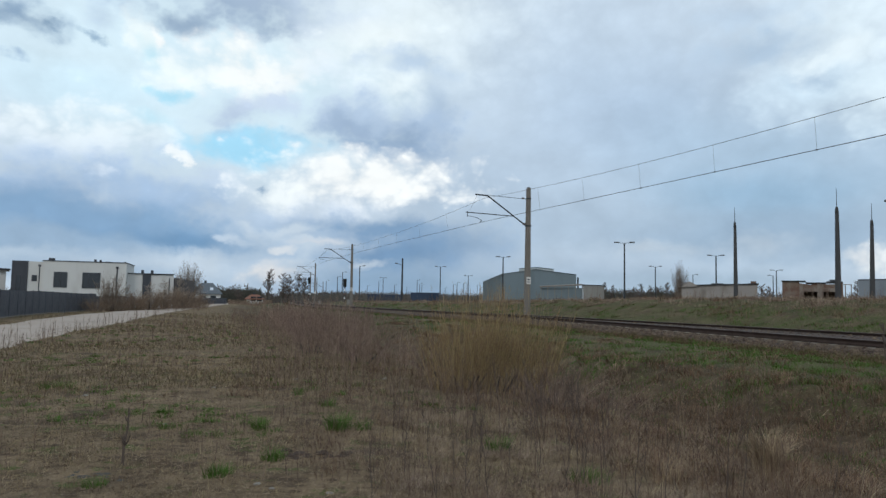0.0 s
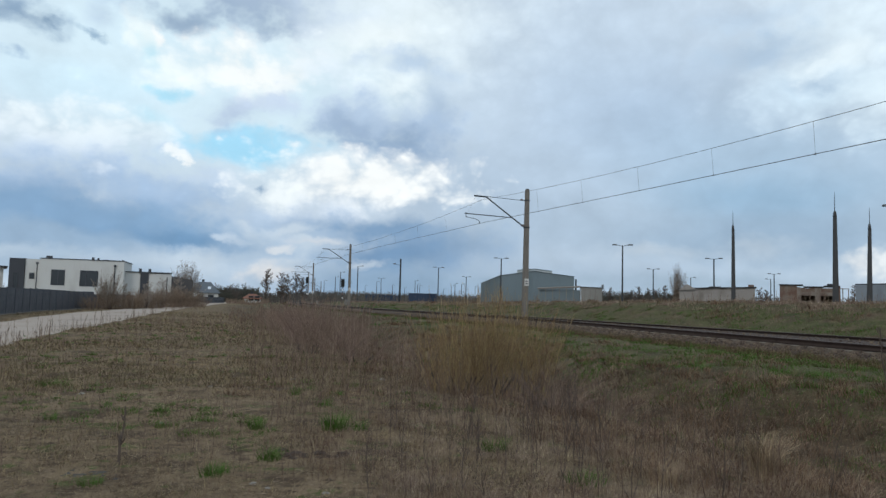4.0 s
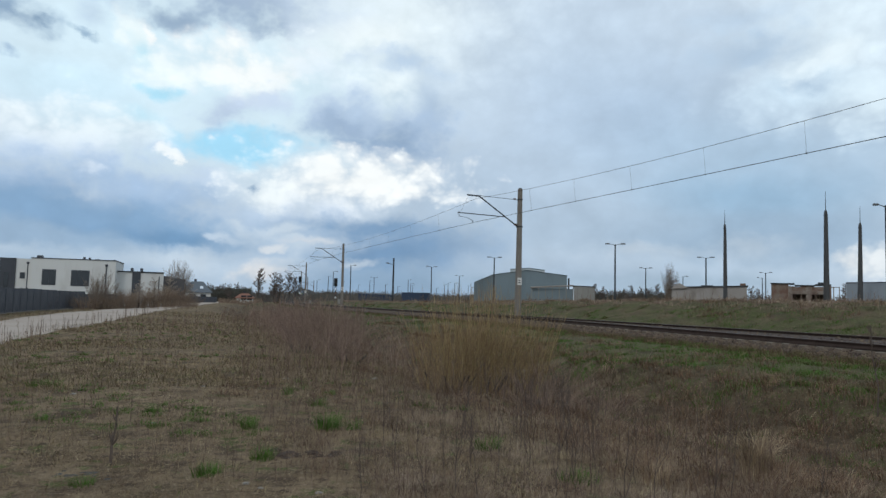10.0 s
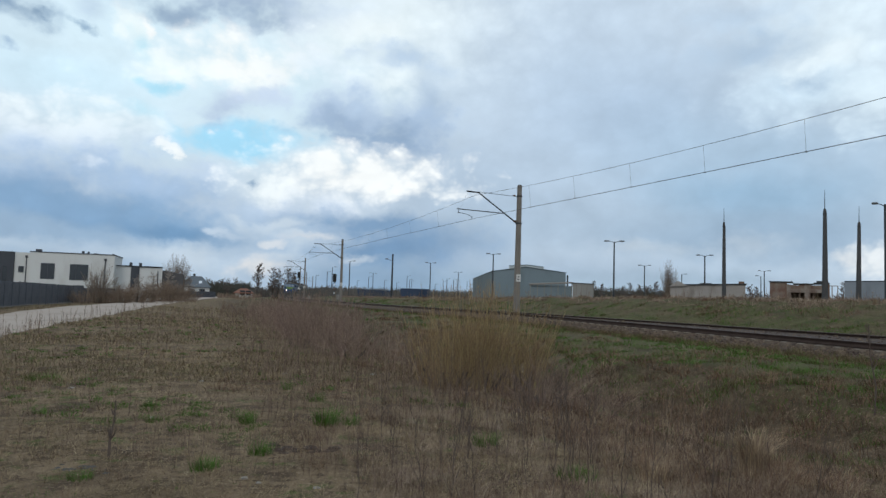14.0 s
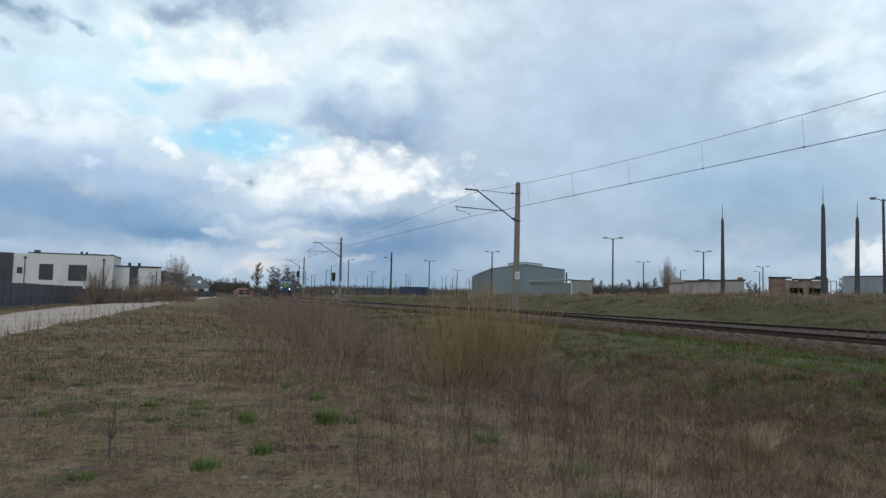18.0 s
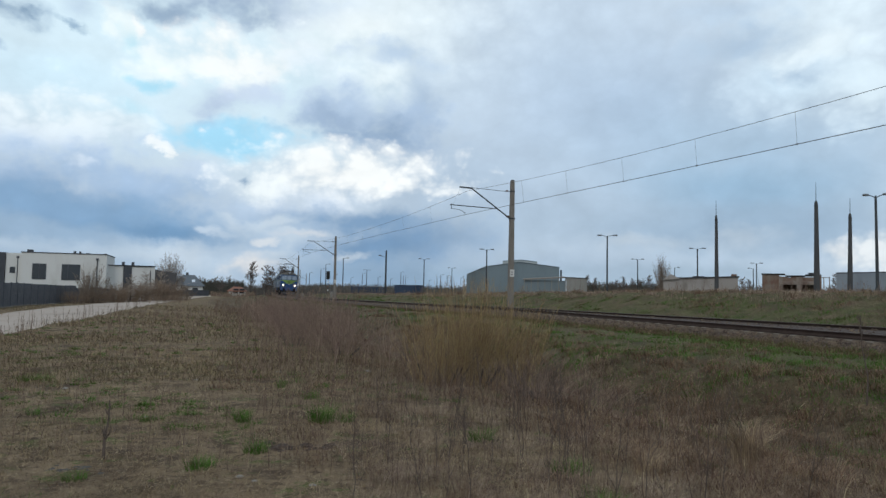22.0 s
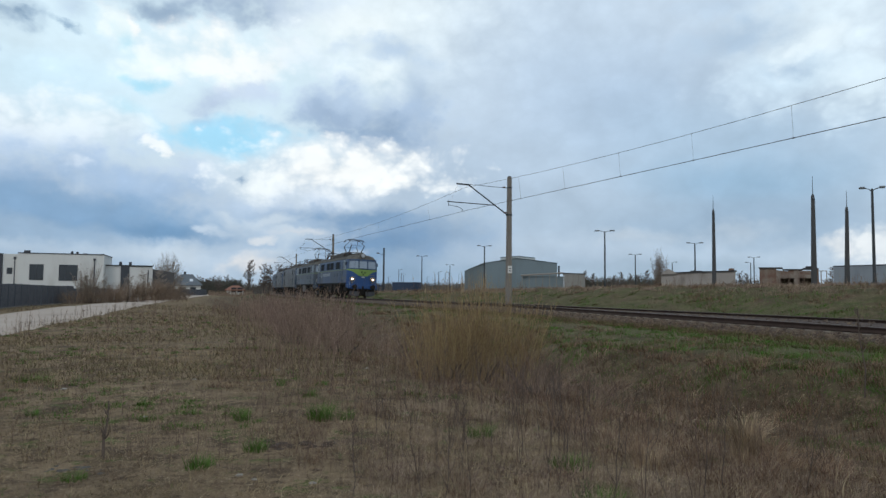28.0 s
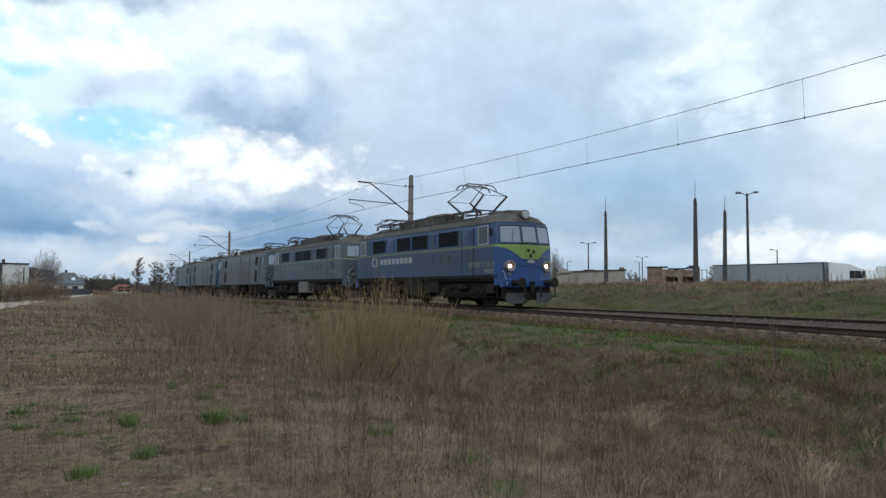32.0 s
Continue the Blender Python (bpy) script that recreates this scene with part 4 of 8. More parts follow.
M_WING = material("brown_grey_cladding", (0.085, 0.08, 0.08), 0.7, vary=0.15, scale=1, fine=15, bump=0.1)


def second_house():
    a, b = Vector((-44.7, 100.5)), Vector((-39.3, 102.7))
    turn = math.degrees(math.atan2(b.y - a.y, b.x - a.x))
    h = thing("modern_house", "lower white flat-roofed house with a dark middle strip", "house", at=pose(a.x, a.y, -0.1, 0, 0, turn))
    part("wall", Kit().box(-1.5, 1.6, 0, 8, 0, 4.9), M_WHITE, h)
    part("middle_cladding", Kit().box(1.62, 2.7, -0.15, 8, 0, 4.95), M_ANTHRACITE, h, "dark vertical cladding")
    part("wall", Kit().box(2.72, 5.8, 0, 8, 0, 4.85), M_WHITE, h)
    part("garage", Kit().slab([(5.82, 0.3, 0), (8.75, 0.3, 0), (8.75, 0.3, 4.05), (5.82, 0.3, 4.55)], (0, 5.7, 0)), M_WING, h, "dark brown-grey side wing")
    part("parapet", Kit().box(-1.56, 5.86, -0.22, 8.06, 4.96, 5.04), M_ANTHRACITE, h)
    part("downpipe", Kit().tube((5.2, -0.1, 0), (5.2, -0.1, 4.4), 0.06), M_ANTHRACITE, h)
    for x in (1.3, 2.6):
        part("roof_vent", Kit().box(x, x + 0.4, 3, 3.4, 5.0, 5.6, 0.03), M_ANTHRACITE, h)


second_house()


def pitched_house(az0, az1, dist, eave, ridge, roof, label, wall, overhang=0.5, skylight=False):
    (x0, y0), (x1, y1) = polar(az0, dist), polar(az1, dist)
    w = math.hypot(x1 - x0, y1 - y0)
    h = thing("pitched_house", label, "house", at=pose(x0, y0, -0.1, 0, 0, math.degrees(math.atan2(y1 - y0, x1 - x0))))
    part("wall", Kit().box(0, w, 0, 8, 0, eave), wall, h)
    o = overhang
    v = [(-o, -o, eave), (w + o, -o, eave), (w + o, 8 + o, eave), (-o, 8 + o, eave), (w * 0.3, 4, ridge), (w * 0.72, 4, ridge)]
    v2 = [(p[0], p[1], p[2] - 0.2) for p in v[:4]]
    part("roof", Kit().add(v + v2, [(0, 1, 5, 4), (1, 2, 5), (2, 3, 4, 5), (3, 0, 4), (9, 8, 7, 6), (0, 6, 7, 1), (1, 7, 8, 2), (2, 8, 9, 3), (3, 9, 6, 0)]), roof, h, "hipped roof")
    part("chimney", Kit().box(w * 0.4, w * 0.4 + 0.7, 4.2, 4.9, ridge - 0.8, ridge + 0.7, 0.02), M_ANTHRACITE, h)
    if skylight:
        k = (ridge - eave) / 4.5
        part("skylight", Kit().slab([(w * 0.62, 0.9, eave + 1.4 * k + 0.05), (w * 0.73, 0.9, eave + 1.4 * k + 0.05), (w * 0.73, 1.9, eave + 2.4 * k + 0.05), (w * 0.62, 1.9, eave + 2.4 * k + 0.05)], (0, 0, 0.06)), material("skylight_glass", (0.75, 0.8, 0.85), 0.1, 0.3, bump=0), h, "bright skylight")
    window(h, w * 0.3, w * 0.3 + 1.4, 0.9, 2.2, 0)
    window(h, w * 0.65, w * 0.65 + 1.4, 0.9, 2.2, 0)
    return h


pitched_house(-19.6, -17.5, 213, 2.85, 6.0, M_ROOF, "white single-storey house with a grey hipped roof", M_WHITE, skylight=True)
pitched_house(-15.6, -14.3, 226, 1.55, 2.95, M_ORANGE, "small white house with an orange tiled roof", M_WHITE)
pitched_house(-34.0, -31.9, 120, 5.4, 5.6, M_ANTHRACITE, "white house beside the road, seen at its edge", M_WHITE)


def build_fence():
    """Anthracite panel fence along the road, post by post."""
    pts = [Vector((-25.5, 36.5)), Vector((-33.3, 59.0)), Vector((-39.3, 78.5)), Vector((-46.0, 110.0)), Vector((-55.0, 150.0)), Vector((-57.6, 188.0))]
    k = 0
    for a, b in zip(pts, pts[1:]):
        n = max(1, round((b - a).length / 2.5))
        d = (b - a) / n
        for i in range(n):
            p = a + d * i
            tall = 1.85 if p.y < 80 else 1.55
            f = thing("fence_panel", "anthracite metal fence panel with a post", "fence", "road fence", at=pose(p.x, p.y, on_land(p.x, p.y), 0, 0, math.degrees(math.atan2(d.y, d.x))))
            if k == 0 or k == 1 and tall < 1.8:
                posts = Kit().box(-0.04, 0.04, -0.04, 0.04, -0.1, tall + 0.05, 0.008).mesh("post", M_FENCE)
                panel = Kit()
                L = d.length
                for j in range(int(L / 0.125)):
                    panel.box(0.06 + j * 0.125, 0.06 + j * 0.125 + 0.105, -0.012, 0.012, 0.08, tall)
                panel_mesh = panel.mesh("slats", M_FENCE)
                rails = Kit().box(0.04, L - 0.04, 0.013, 0.04, 0.3, 0.36).box(0.04, L - 0.04, 0.013, 0.04, tall - 0.3, tall - 0.24).mesh("cross_rails", M_FENCE)
                plinth = Kit().box(0.04, L - 0.04, -0.03, 0.03, -0.1, 0.07, 0.006).mesh("plinth", M_CONCRETE)
                k += 1
            part("post", posts, None, f)
            part("slats", panel_mesh, None, f)
            part("cross_rails", rails, None, f)
            part("plinth", plinth, None, f, "concrete plinth")


build_fence()


M_VENT = material("pale_translucent_sheet", (0.42, 0.45, 0.45), 0.6, vary=0.1, scale=0.4, fine=5, bump=0.1)


def hall():
    """Large sheet-metal hall with a low gable and a ridge ventilator."""
    (x0, y0), (x1, y1) = polar(4.93, 205), polar(10.8, 205)
    w = math.hypot(x1 - x0, y1 - y0)
    zb = 1.0
    h = thing("industrial_hall", "large blue-grey sheet-metal hall with a low gable and ridge vent", "hall", at=pose(x0, y0, zb, 0, 0, math.degrees(math.atan2(y1 - y0, x1 - x0))))
    e, r = 9.2, 10.35
    part("gable_wall", Kit().slab([(0, 0, 0), (w, 0, 0), (w, 0, e - 0.15), (w * 0.45, 0, r), (0, 0, e - 0.2)], (0, 0.3, 0)), M_HALL, h)
    (sx, sy) = polar(3.36, 285)
    side = (Matrix.Rotation(-math.atan2(y1 - y0, x1 - x0), 4, "Z") @ Vector((sx - x0, sy - y0, 0)))
    part("side_wall", Kit().slab([(-0.02, 0, 0), (-0.02, 0, e - 0.2), (side.x, side.y, e - 0.2), (side.x, side.y, 0)], (0.2, 0.3, 0)), M_HALL_LIGHT, h, "pale ribbed side wall")
    for i in range(12):
        u = (i + 0.4) / 12
        p = Vector((side.x * u, side.y * u, 0))
        part("wall_rib", Kit().box(p.x - 0.45, p.x + 0.3, p.y - 0.9, p.y + 0.4, 0, e - 0.4), M_HALL, h)
    back = [(side.x, side.y), (w + side.x, side.y)]
    part("roof", Kit().add([(-0.3, -0.3, e - 0.2), (w * 0.45, -0.3, r + 0.12), (w + 0.3, -0.3, e - 0.15), (back[1][0], back[1][1], e - 0.15), (w * 0.45 + side.x, side.y, r + 0.12), (side.x - 0.3, side.y, e - 0.2)], [(0, 1, 4, 5), (1, 2, 3, 4)]), M_HALL, h)
    part("ridge_vent", Kit().slab([(w * 0.22, 1.5, r - 0.9), (w * 0.7, 1.5, r - 0.9), (w * 0.7, 1.5, r + 0.2), (w * 0.47, 1.5, r + 0.72), (w * 0.22, 1.5, r + 0.3)], (0, 12, 0)), M_VENT, h, "long translucent ridge ventilator")
    part("vent_edge", Kit().path([(w * 0.22, 1.4, r + 0.34), (w * 0.47, 1.4, r + 0.76), (w * 0.7, 1.4, r + 0.24)], 0.09), M_HALL, h)
    part("flue", Kit().tube((w + 0.6, 2, 0), (w + 0.6, 2, e - 0.9), 0.25), M_STEEL, h)
    part("plinth", Kit().box(0.05, w, -0.15, -0.02, 0, 1.6), M_CONCRETE, h)
    for i in range(1, 9):
        part("gable_rib", Kit().box(w * i / 9 - 0.06, w * i / 9 + 0.06, -0.08, -0.01, 1.6, e - 0.9), M_HALL, h)


hall()


def shed(az0, az1, d0, d1, base, top0, top1, name, label, cat, wall, depth=7.0, roof=None):
    """A low building between two bearings; returns it with its length."""
    (x0, y0), (x1, y1) = polar(az0, d0), polar(az1, d1)
    w = math.hypot(x1 - x0, y1 - y0)
    h = thing(name, label, cat, at=pose(x0, y0, base, 0, 0, math.degrees(math.atan2(y1 - y0, x1 - x0))))
    part("wall", Kit().slab([(0, 0, 0), (w, 0, 0), (w, 0, top1 - base), (0, 0, top0 - base)], (0, 0.3, 0)), wall, h)
    part("wall", Kit().slab([(0, 0.3, 0), (0, depth, 0), (0, depth, top0 - base - 0.3), (0, 0.3, top0 - base)], (0.25, 0, 0)), wall, h)
    part("wall", Kit().slab([(w, 0.3, 0), (w, depth, 0), (w, depth, top1 - base - 0.3), (w, 0.3, top1 - base)], (-0.25, 0, 0)), wall, h)
    part("roof", Kit().slab([(-0.2, -0.2, top0 - base), (w + 0.2, -0.2, top1 - base), (w + 0.2, depth, top1 - base - 0.3), (-0.2, depth, top0 - base - 0.3)], (0, 0, 0.16)), roof or M_STEEL, h, "dark flat roof edge")
    return h, w


annex, w = shed(11.35, 13.0, 191, 191, 1.0, 6.7, 6.5, "hall_annex", "low pale annex beside the large hall", "building", M_HALL_LIGHT)
for i in range(3):
    part("panel_seam", Kit().box(w * (i + 0.7) / 4, w * (i + 0.7) / 4 + 0.1, -0.05, -0.01, 0, 5.3), M_CONCRETE, annex)
def open_shed():
    """Pale open-fronted shed before the hall: a roof strip on posts."""
    (x0, y0), (x1, y1) = polar(7.95, 192), polar(11.32, 192)
    w = math.hypot(x1 - x0, y1 - y0)
    h = thing("open_shed", "pale open-fronted shed with posts before the hall", "shed", at=pose(x0, y0, 1.0, 0, 0, math.degrees(math.atan2(y1 - y0, x1 - x0))))
    part("roof", Kit().slab([(-0.2, -0.3, 4.9), (w, -0.3, 5.6), (w, 5, 5.9), (-0.2, 5, 5.2)], (0, 0, 0.3)), M_CONCRETE, h)
    part("back_wall", Kit().box(0, w, 0.5, 0.7, 0, 4.9), M_HALL, h)
    for i in range(7):
        x = 0.1 + (w - 0.3) * i / 6
        part("post", Kit().box(x, x + 0.22, -0.2, 0.02, 0, 5.0 + 0.6 * i / 6), M_HALL_LIGHT, h)


open_shed()
store, w = shed(18.84, 24.2, 118, 118, 1.9, 4.75, 5.1, "storehouse", "long low storehouse with dirty pale plaster", "building", M_PLASTER)
for u in (0.2, 0.52, 0.78):
    part("pilaster", Kit().box(w * u, w * u + 0.35, -0.12, -0.01, 0, 2.9), M_PLASTER, store)
part("roof_hatch", Kit().box(w * 0.4, w * 0.56, 1, 3, 3.0, 3.35, 0.05), M_STEEL, store)
part("gable", Kit().slab([(-0.2, -0.35, 2.7), (2.6, -0.35, 2.8), (1.2, -0.35, 3.6)], (0, 0.3, 0)), M_PLASTER, store)
part("end_stack", Kit().box(w - 0.9, w - 0.1, 1.0, 1.8, 2.8, 3.7, 0.03), M_BRICK, store)


def ruin():
    (x0, y0), (x1, y1) = polar(25.86, 112), polar(29.75, 112)
    w = math.hypot(x1 - x0, y1 - y0)
    h = thing("ruined_building", "derelict brick and plaster building with two dark openings", "building", at=pose(x0, y0, 1.9, 0, 0, math.degrees(math.atan2(y1 - y0, x1 - x0))))
    cols = ((0.0, 2.2, 3.45, M_BRICK), (2.2, 2.75, 3.1, M_RUIN), (4.45, 5.2, 3.1, M_RUIN), (6.9, w, 3.3, M_BRICK))
    for a, b, t, mat in cols:
        part("pier", Kit().box(a, b, 0, 0.4, 0, t, 0.03), mat, h)
    part("lintel", Kit().box(2.2, 6.9, -0.03, 0.42, 2.0, 2.5, 0.02), M_RUIN, h)
    part("upper_wall", Kit().slab([(2.2, 0.05, 2.5), (6.9, 0.05, 2.5), (6.9, 0.05, 3.1), (5.4, 0.05, 3.05), (4.5, 0.05, 3.3), (3.6, 0.05, 3.0), (2.2, 0.05, 3.2)], (0, 0.35, 0)), M_BRICK, h, "crumbling brick wall top")
    part("back_wall", Kit().box(0, w, 5.0, 5.3, 0, 3.0), M_BRICK, h)
    part("side_wall", Kit().box(0, 0.35, 0.42, 5, 0, 3.5), M_BRICK, h)
    part("side_wall", Kit().box(w - 0.35, w, 0.42, 5, 0, 3.2), M_BRICK, h)
    part("roof_edge", Kit().box(-0.1, 3.0, -0.2, 5, 3.47, 3.58), M_STEEL, h)
    part("roof_edge", Kit().box(5.6, w, -0.2, 5, 3.32, 3.46), M_STEEL, h)
    part("roof_edge", Kit().box(3.02, 5.58, -0.15, 5, 3.22, 3.32), M_STEEL, h)
    # unseen slab added over the rooms to keep daylight off the openings
    part("unseen_roof_slab", Kit().box(0.4, w - 0.4, 0.45, 5.0, 2.85, 2.98), M_STEEL, h)
    part("roof_rest", Kit().box(6.0, 7.2, 1.0, 2.2, 3.47, 3.75, 0.03), M_STEEL, h)
    for x in (w + 0.3, w + 1.0):
        part("scaffold_post", Kit().tube((x, 0.5, 0), (x, 0.5, 3.1), 0.06), M_RUIN, h)
    part("scaffold_beam", Kit().tube((w, 0.5, 3.05), (w + 1.1, 0.5, 3.05), 0.05), M_RUIN, h)


ruin()


def truck():
    """Curtain-side semi-trailer with its white tractor, parked on the platform."""
    a, b = Vector((46.6, 78.6)), Vector((52.4, 66.7))
    d = b - a
    t = thing("semi_truck", "grey curtain-side trailer with a white tractor cab", "truck", "parked trucks", at=pose(a.x, a.y, on_land(48, 73), 0, 0, math.degrees(math.atan2(d.y, d.x))))
    L = 13.2
    part("trailer_body", Kit().box(0, L, 0, 2.5, 0.25, 3.02, 0.03), M_TRAILER, t, "grey curtain side")
    part("roof_rail", Kit().box(-0.02, L + 0.02, -0.03, 2.53, 3.0, 3.12, 0.02), M_ANTHRACITE, t, "dark roof rail")
    part("corner_post", Kit().box(L - 0.1, L + 0.03, -0.02, 0.12, 0.25, 3.0), M_ANTHRACITE, t)
    for i in range(1, 6):
        part("curtain_strap", Kit().box(L * i / 6 - 0.02, L * i / 6 + 0.02, -0.012, -0.002, 0.3, 2.98), M_TRAILER, t)
    part("chassis", Kit().box(0.3, L - 0.2, 0.5, 2.0, -0.05, 0.24), M_STEEL, t)
    for x in (1.6, 2.9, 4.2, L - 1.2, L + 3.4):
        for y in (0.25, 2.25):
            w = part("wheel", Kit().turn([(0.2, -0.16), (0.48, -0.16), (0.5, -0.1), (0.5, 0.1), (0.48, 0.16), (0.2, 0.16)], "Y", (x, y, 0.2), 18), M_RUBBER, t)
            part("rim", Kit().turn([(0.05, -0.17), (0.27, -0.175), (0.28, -0.162)], "Y", (x, y, 0.2), 14), M_LAMPHEAD, w)
    part("cab", Kit().slab([(L + 0.5, 0.05, 0.1), (L + 4.2, 0.05, 0.1), (L + 4.3, 0.05, 1.3), (L + 4.05, 0.05, 2.2), (L + 2.6, 0.05, 2.8), (L + 0.5, 0.05, 3.1)], (0, 2.4, 0)), M_TRUCKWHITE, t, "white tractor cab with wind deflector")
    part("side_window", Kit().slab([(L + 2.6, 0.045, 1.35), (L + 3.9, 0.045, 1.35), (L + 3.7, 0.045, 2.1), (L + 2.6, 0.045, 2.15)], (0, -0.03, 0)), M_GLASS, t)
    part("side_panel", Kit().box(L + 0.1, L + 0.8, 0.06, 0.12, 0.2, 2.0, 0.02), M_LAMPHEAD, t)
    part("mirror", Kit().box(L + 3.95, L + 4.15, -0.25, 0.0, 1.5, 2.1, 0.03), M_RUBBER, t)
    part("mudguard", Kit().box(L + 2.8, L + 4.2, 0.0, 0.4, 0.1, 0.75, 0.1), M_TRUCKWHITE, t)
    u = thing("delivery_van", "white box van parked behind the truck", "van", "parked trucks", at=pose(60.3, 68.6, on_land(60, 68), 0, 0, math.degrees(math.atan2(d.y, d.x)) + 4))
    part("box_body", Kit().box(0, 5.5, 0, 2.3, 0.2, 2.75, 0.12), M_TRUCKWHITE, u)
    part("cab", Kit().slab([(5.52, 0.05, 0.1), (7.4, 0.05, 0.1), (7.3, 0.05, 1.2), (6.7, 0.05, 2.0), (5.52, 0.05, 2.2)], (0, 2.2, 0)), M_TRUCKWHITE, u)
    part("rear_door", Kit().box(-0.04, -0.005, 0.15, 2.15, 0.3, 2.6), M_LAMPHEAD, u)
    for x in (1.2, 6.2):
        for y in (0.15, 2.1):
            part("wheel", Kit().turn([(0.15, -0.12), (0.36, -0.12), (0.38, 0.0), (0.36, 0.12), (0.15, 0.12)], "Y", (x, y, 0.12), 16), M_RUBBER, u)


truck()


def container(az0, az1, dist, z0, z1, label):
    (x0, y0), (x1, y1) = polar(az0, dist), polar(az1, dist)
    w = math.hypot(x1 - x0, y1 - y0)
    c = thing("freight_container", label, "container", "containers in the yard", at=pose(x0, y0, z0, 0, 0, math.degrees(math.atan2(y1 - y0, x1 - x0))))
    body = Kit()
    n = 24
    prof = [(w * i / n, -0.05 if (i // 1) % 2 else 0.0) for i in range(n + 1)]
    body.add([(x, y, z) for x, y in prof for z in (0.15, z1 - z0 - 0.12)], [(2 * i, 2 * i + 2, 2 * i + 3, 2 * i + 1) for i in range(n)])
    part("side", body, M_CONTAINER, c, "corrugated side")
    part("body", Kit().box(0, w, 0.03, 2.4, 0.05, z1 - z0 - 0.05), M_CONTAINER, c)
    part("top_rail", Kit().box(-0.05, w + 0.05, -0.08, 2.45, z1 - z0 - 0.12, z1 - z0), M_CONTAINER, c)
    for x in (0, w):
        part("corner_post", Kit().box(x - 0.08, x + 0.08, -0.08, 0.08, 0, z1 - z0), M_CONTAINER, c)


container(-2.54, -0.95, 150, 1.2, 3.45, "dark blue freight container with a paler end")
container(-0.93, -0.3, 151, 1.2, 3.5, "grey-blue freight container in the yard")
container(-6.05, -4.6, 165, 1.0, 3.1, "dark blue freight container")
container(-4.55, -3.2, 166, 1.0, 3.0, "dark blue-grey freight container")


def rail_signal(s, lat, height, label):
    p = track(s, lat)
    g = on_land(p.x, p.y)
    m = thing("rail_signal", label, "signal", "rail signals", at=pose(p.x, p.y, g - 0.1, 0, 0, track_turn(s) + 90))
    h = height - g
    part("post", Kit().tube((0, 0, 0), (0, 0, h), 0.07), M_STEEL, m)
    part("signal_head", Kit().box(-0.34, 0.34, -0.15, 0.15, h - 1.5, h + 0.1, 0.08), M_RUBBER, m, "black signal head")
    for k in range(4):
        part("lens_hood", Kit().turn([(0.1, 0.0), (0.1, 0.16), (0.08, 0.16)], "Y", (0, -0.3, h - 0.95 + 0.28 * k), 10), M_RUBBER, m)
    for k in range(3):
        part("post_band", Kit().tube((0, 0, 0.8 + 0.8 * k), (0, 0, 1.2 + 0.8 * k), 0.085), M_TRUCKWHITE if k % 2 == 0 else M_ORANGE, m)
    part("ladder", Kit().tube((0.2, 0.1, 0), (0.2, 0.1, h - 0.5), 0.02).tube((-0.2, 0.1, 0), (-0.2, 0.1, h - 0.5), 0.02), M_STEEL, m)


rail_signal(178.8, 3.0, 7.2, "rail signal with a black head on a dark post")
rail_signal(134.4, 8.0, 5.7, "rail signal with a black head on a red and white post")

# ---- vegetation ----
M_DRY = material("dry_grass", (0.24, 0.174, 0.103), 0.95, vary=0.2, scale=0.6, fine=5, bump=0, second=(0.15, 0.1, 0.064), share=0.5, island=0.65, spec=0.15)
M_TAN = material("tan_dead_grass", (0.335, 0.25, 0.162), 0.95, vary=0.2, scale=0.8, fine=6, bump=0, second=(0.215, 0.15, 0.095), share=0.45, island=0.55, spec=0.15)
M_WEED = material("dead_weed_stems", (0.18, 0.126, 0.096), 0.95, vary=0.2, scale=0.5, fine=5, bump=0, second=(0.22, 0.16, 0.11), share=0.4, island=0.5, spec=0.15)
M_WILLOW = material("willow_shoots", (0.3, 0.21, 0.11), 0.8, vary=0.2, scale=1, fine=6, bump=0, second=(0.25, 0.165, 0.08), share=0.4, island=0.35, spec=0.2)
M_REDTWIG = material("reddish_twigs", (0.25, 0.172, 0.138), 0.9, vary=0.2, scale=1, fine=6, bump=0, second=(0.19, 0.14, 0.095), share=0.5, island=0.5, spec=0.2)
M_GREEN = material("young_green_grass", (0.064, 0.125, 0.019), 0.85, vary=0.2, scale=0.8, fine=6, bump=0, second=(0.085, 0.11, 0.03), share=0.4, island=0.35, spec=0.2)
M_RUST = material("rusty_dead_grass", (0.185, 0.118, 0.078), 0.95, vary=0.2, scale=0.8, fine=6, bump=0, second=(0.09, 0.055, 0.04), share=0.5, island=0.6, spec=0.1)
M_HEDGE = material("hedge_twigs", (0.25, 0.18, 0.13), 0.95, vary=0.2, scale=0.5, fine=4, bump=0, island=0.4)
M_OLIVE = material("olive_dry_grass", (0.128, 0.1, 0.055), 0.95, vary=0.2, scale=0.6, fine=5, bump=0, second=(0.10, 0.075, 0.045), share=0.5, island=0.45, spec=0.1)
M_STONE = material("pale_field_stone", (0.24, 0.22, 0.19), 0.9, vary=0.2, scale=8, fine=40, bump=0.3)
M_SOIL = material("dark_turned_soil", (0.055, 0.036, 0.026), 1.0, vary=0.3, scale=6, fine=40, bump=0.6)


def scatter(n, az0, az1, r0, r1, keep=None):
    """Points on the land, as dense in the view near as far; keep: which of them stay, from s, l, x, y."""
    az, r = np.radians(rng.uniform(az0, az1, n)), np.exp(rng.uniform(math.log(r0), math.log(r1), n))
    x, y = r * np.sin(az), r * np.cos(az)
    s, l = lateral(x, y)
    ok = np.abs(l) > 1.6
    ok &= ~on_road(x, y)
    if keep is not None:
        ok &= keep(s, l, x, y)
    x, y, r = x[ok], y[ok], r[ok]
    return np.stack([x, y, land(x, y) - 0.01], -1), r


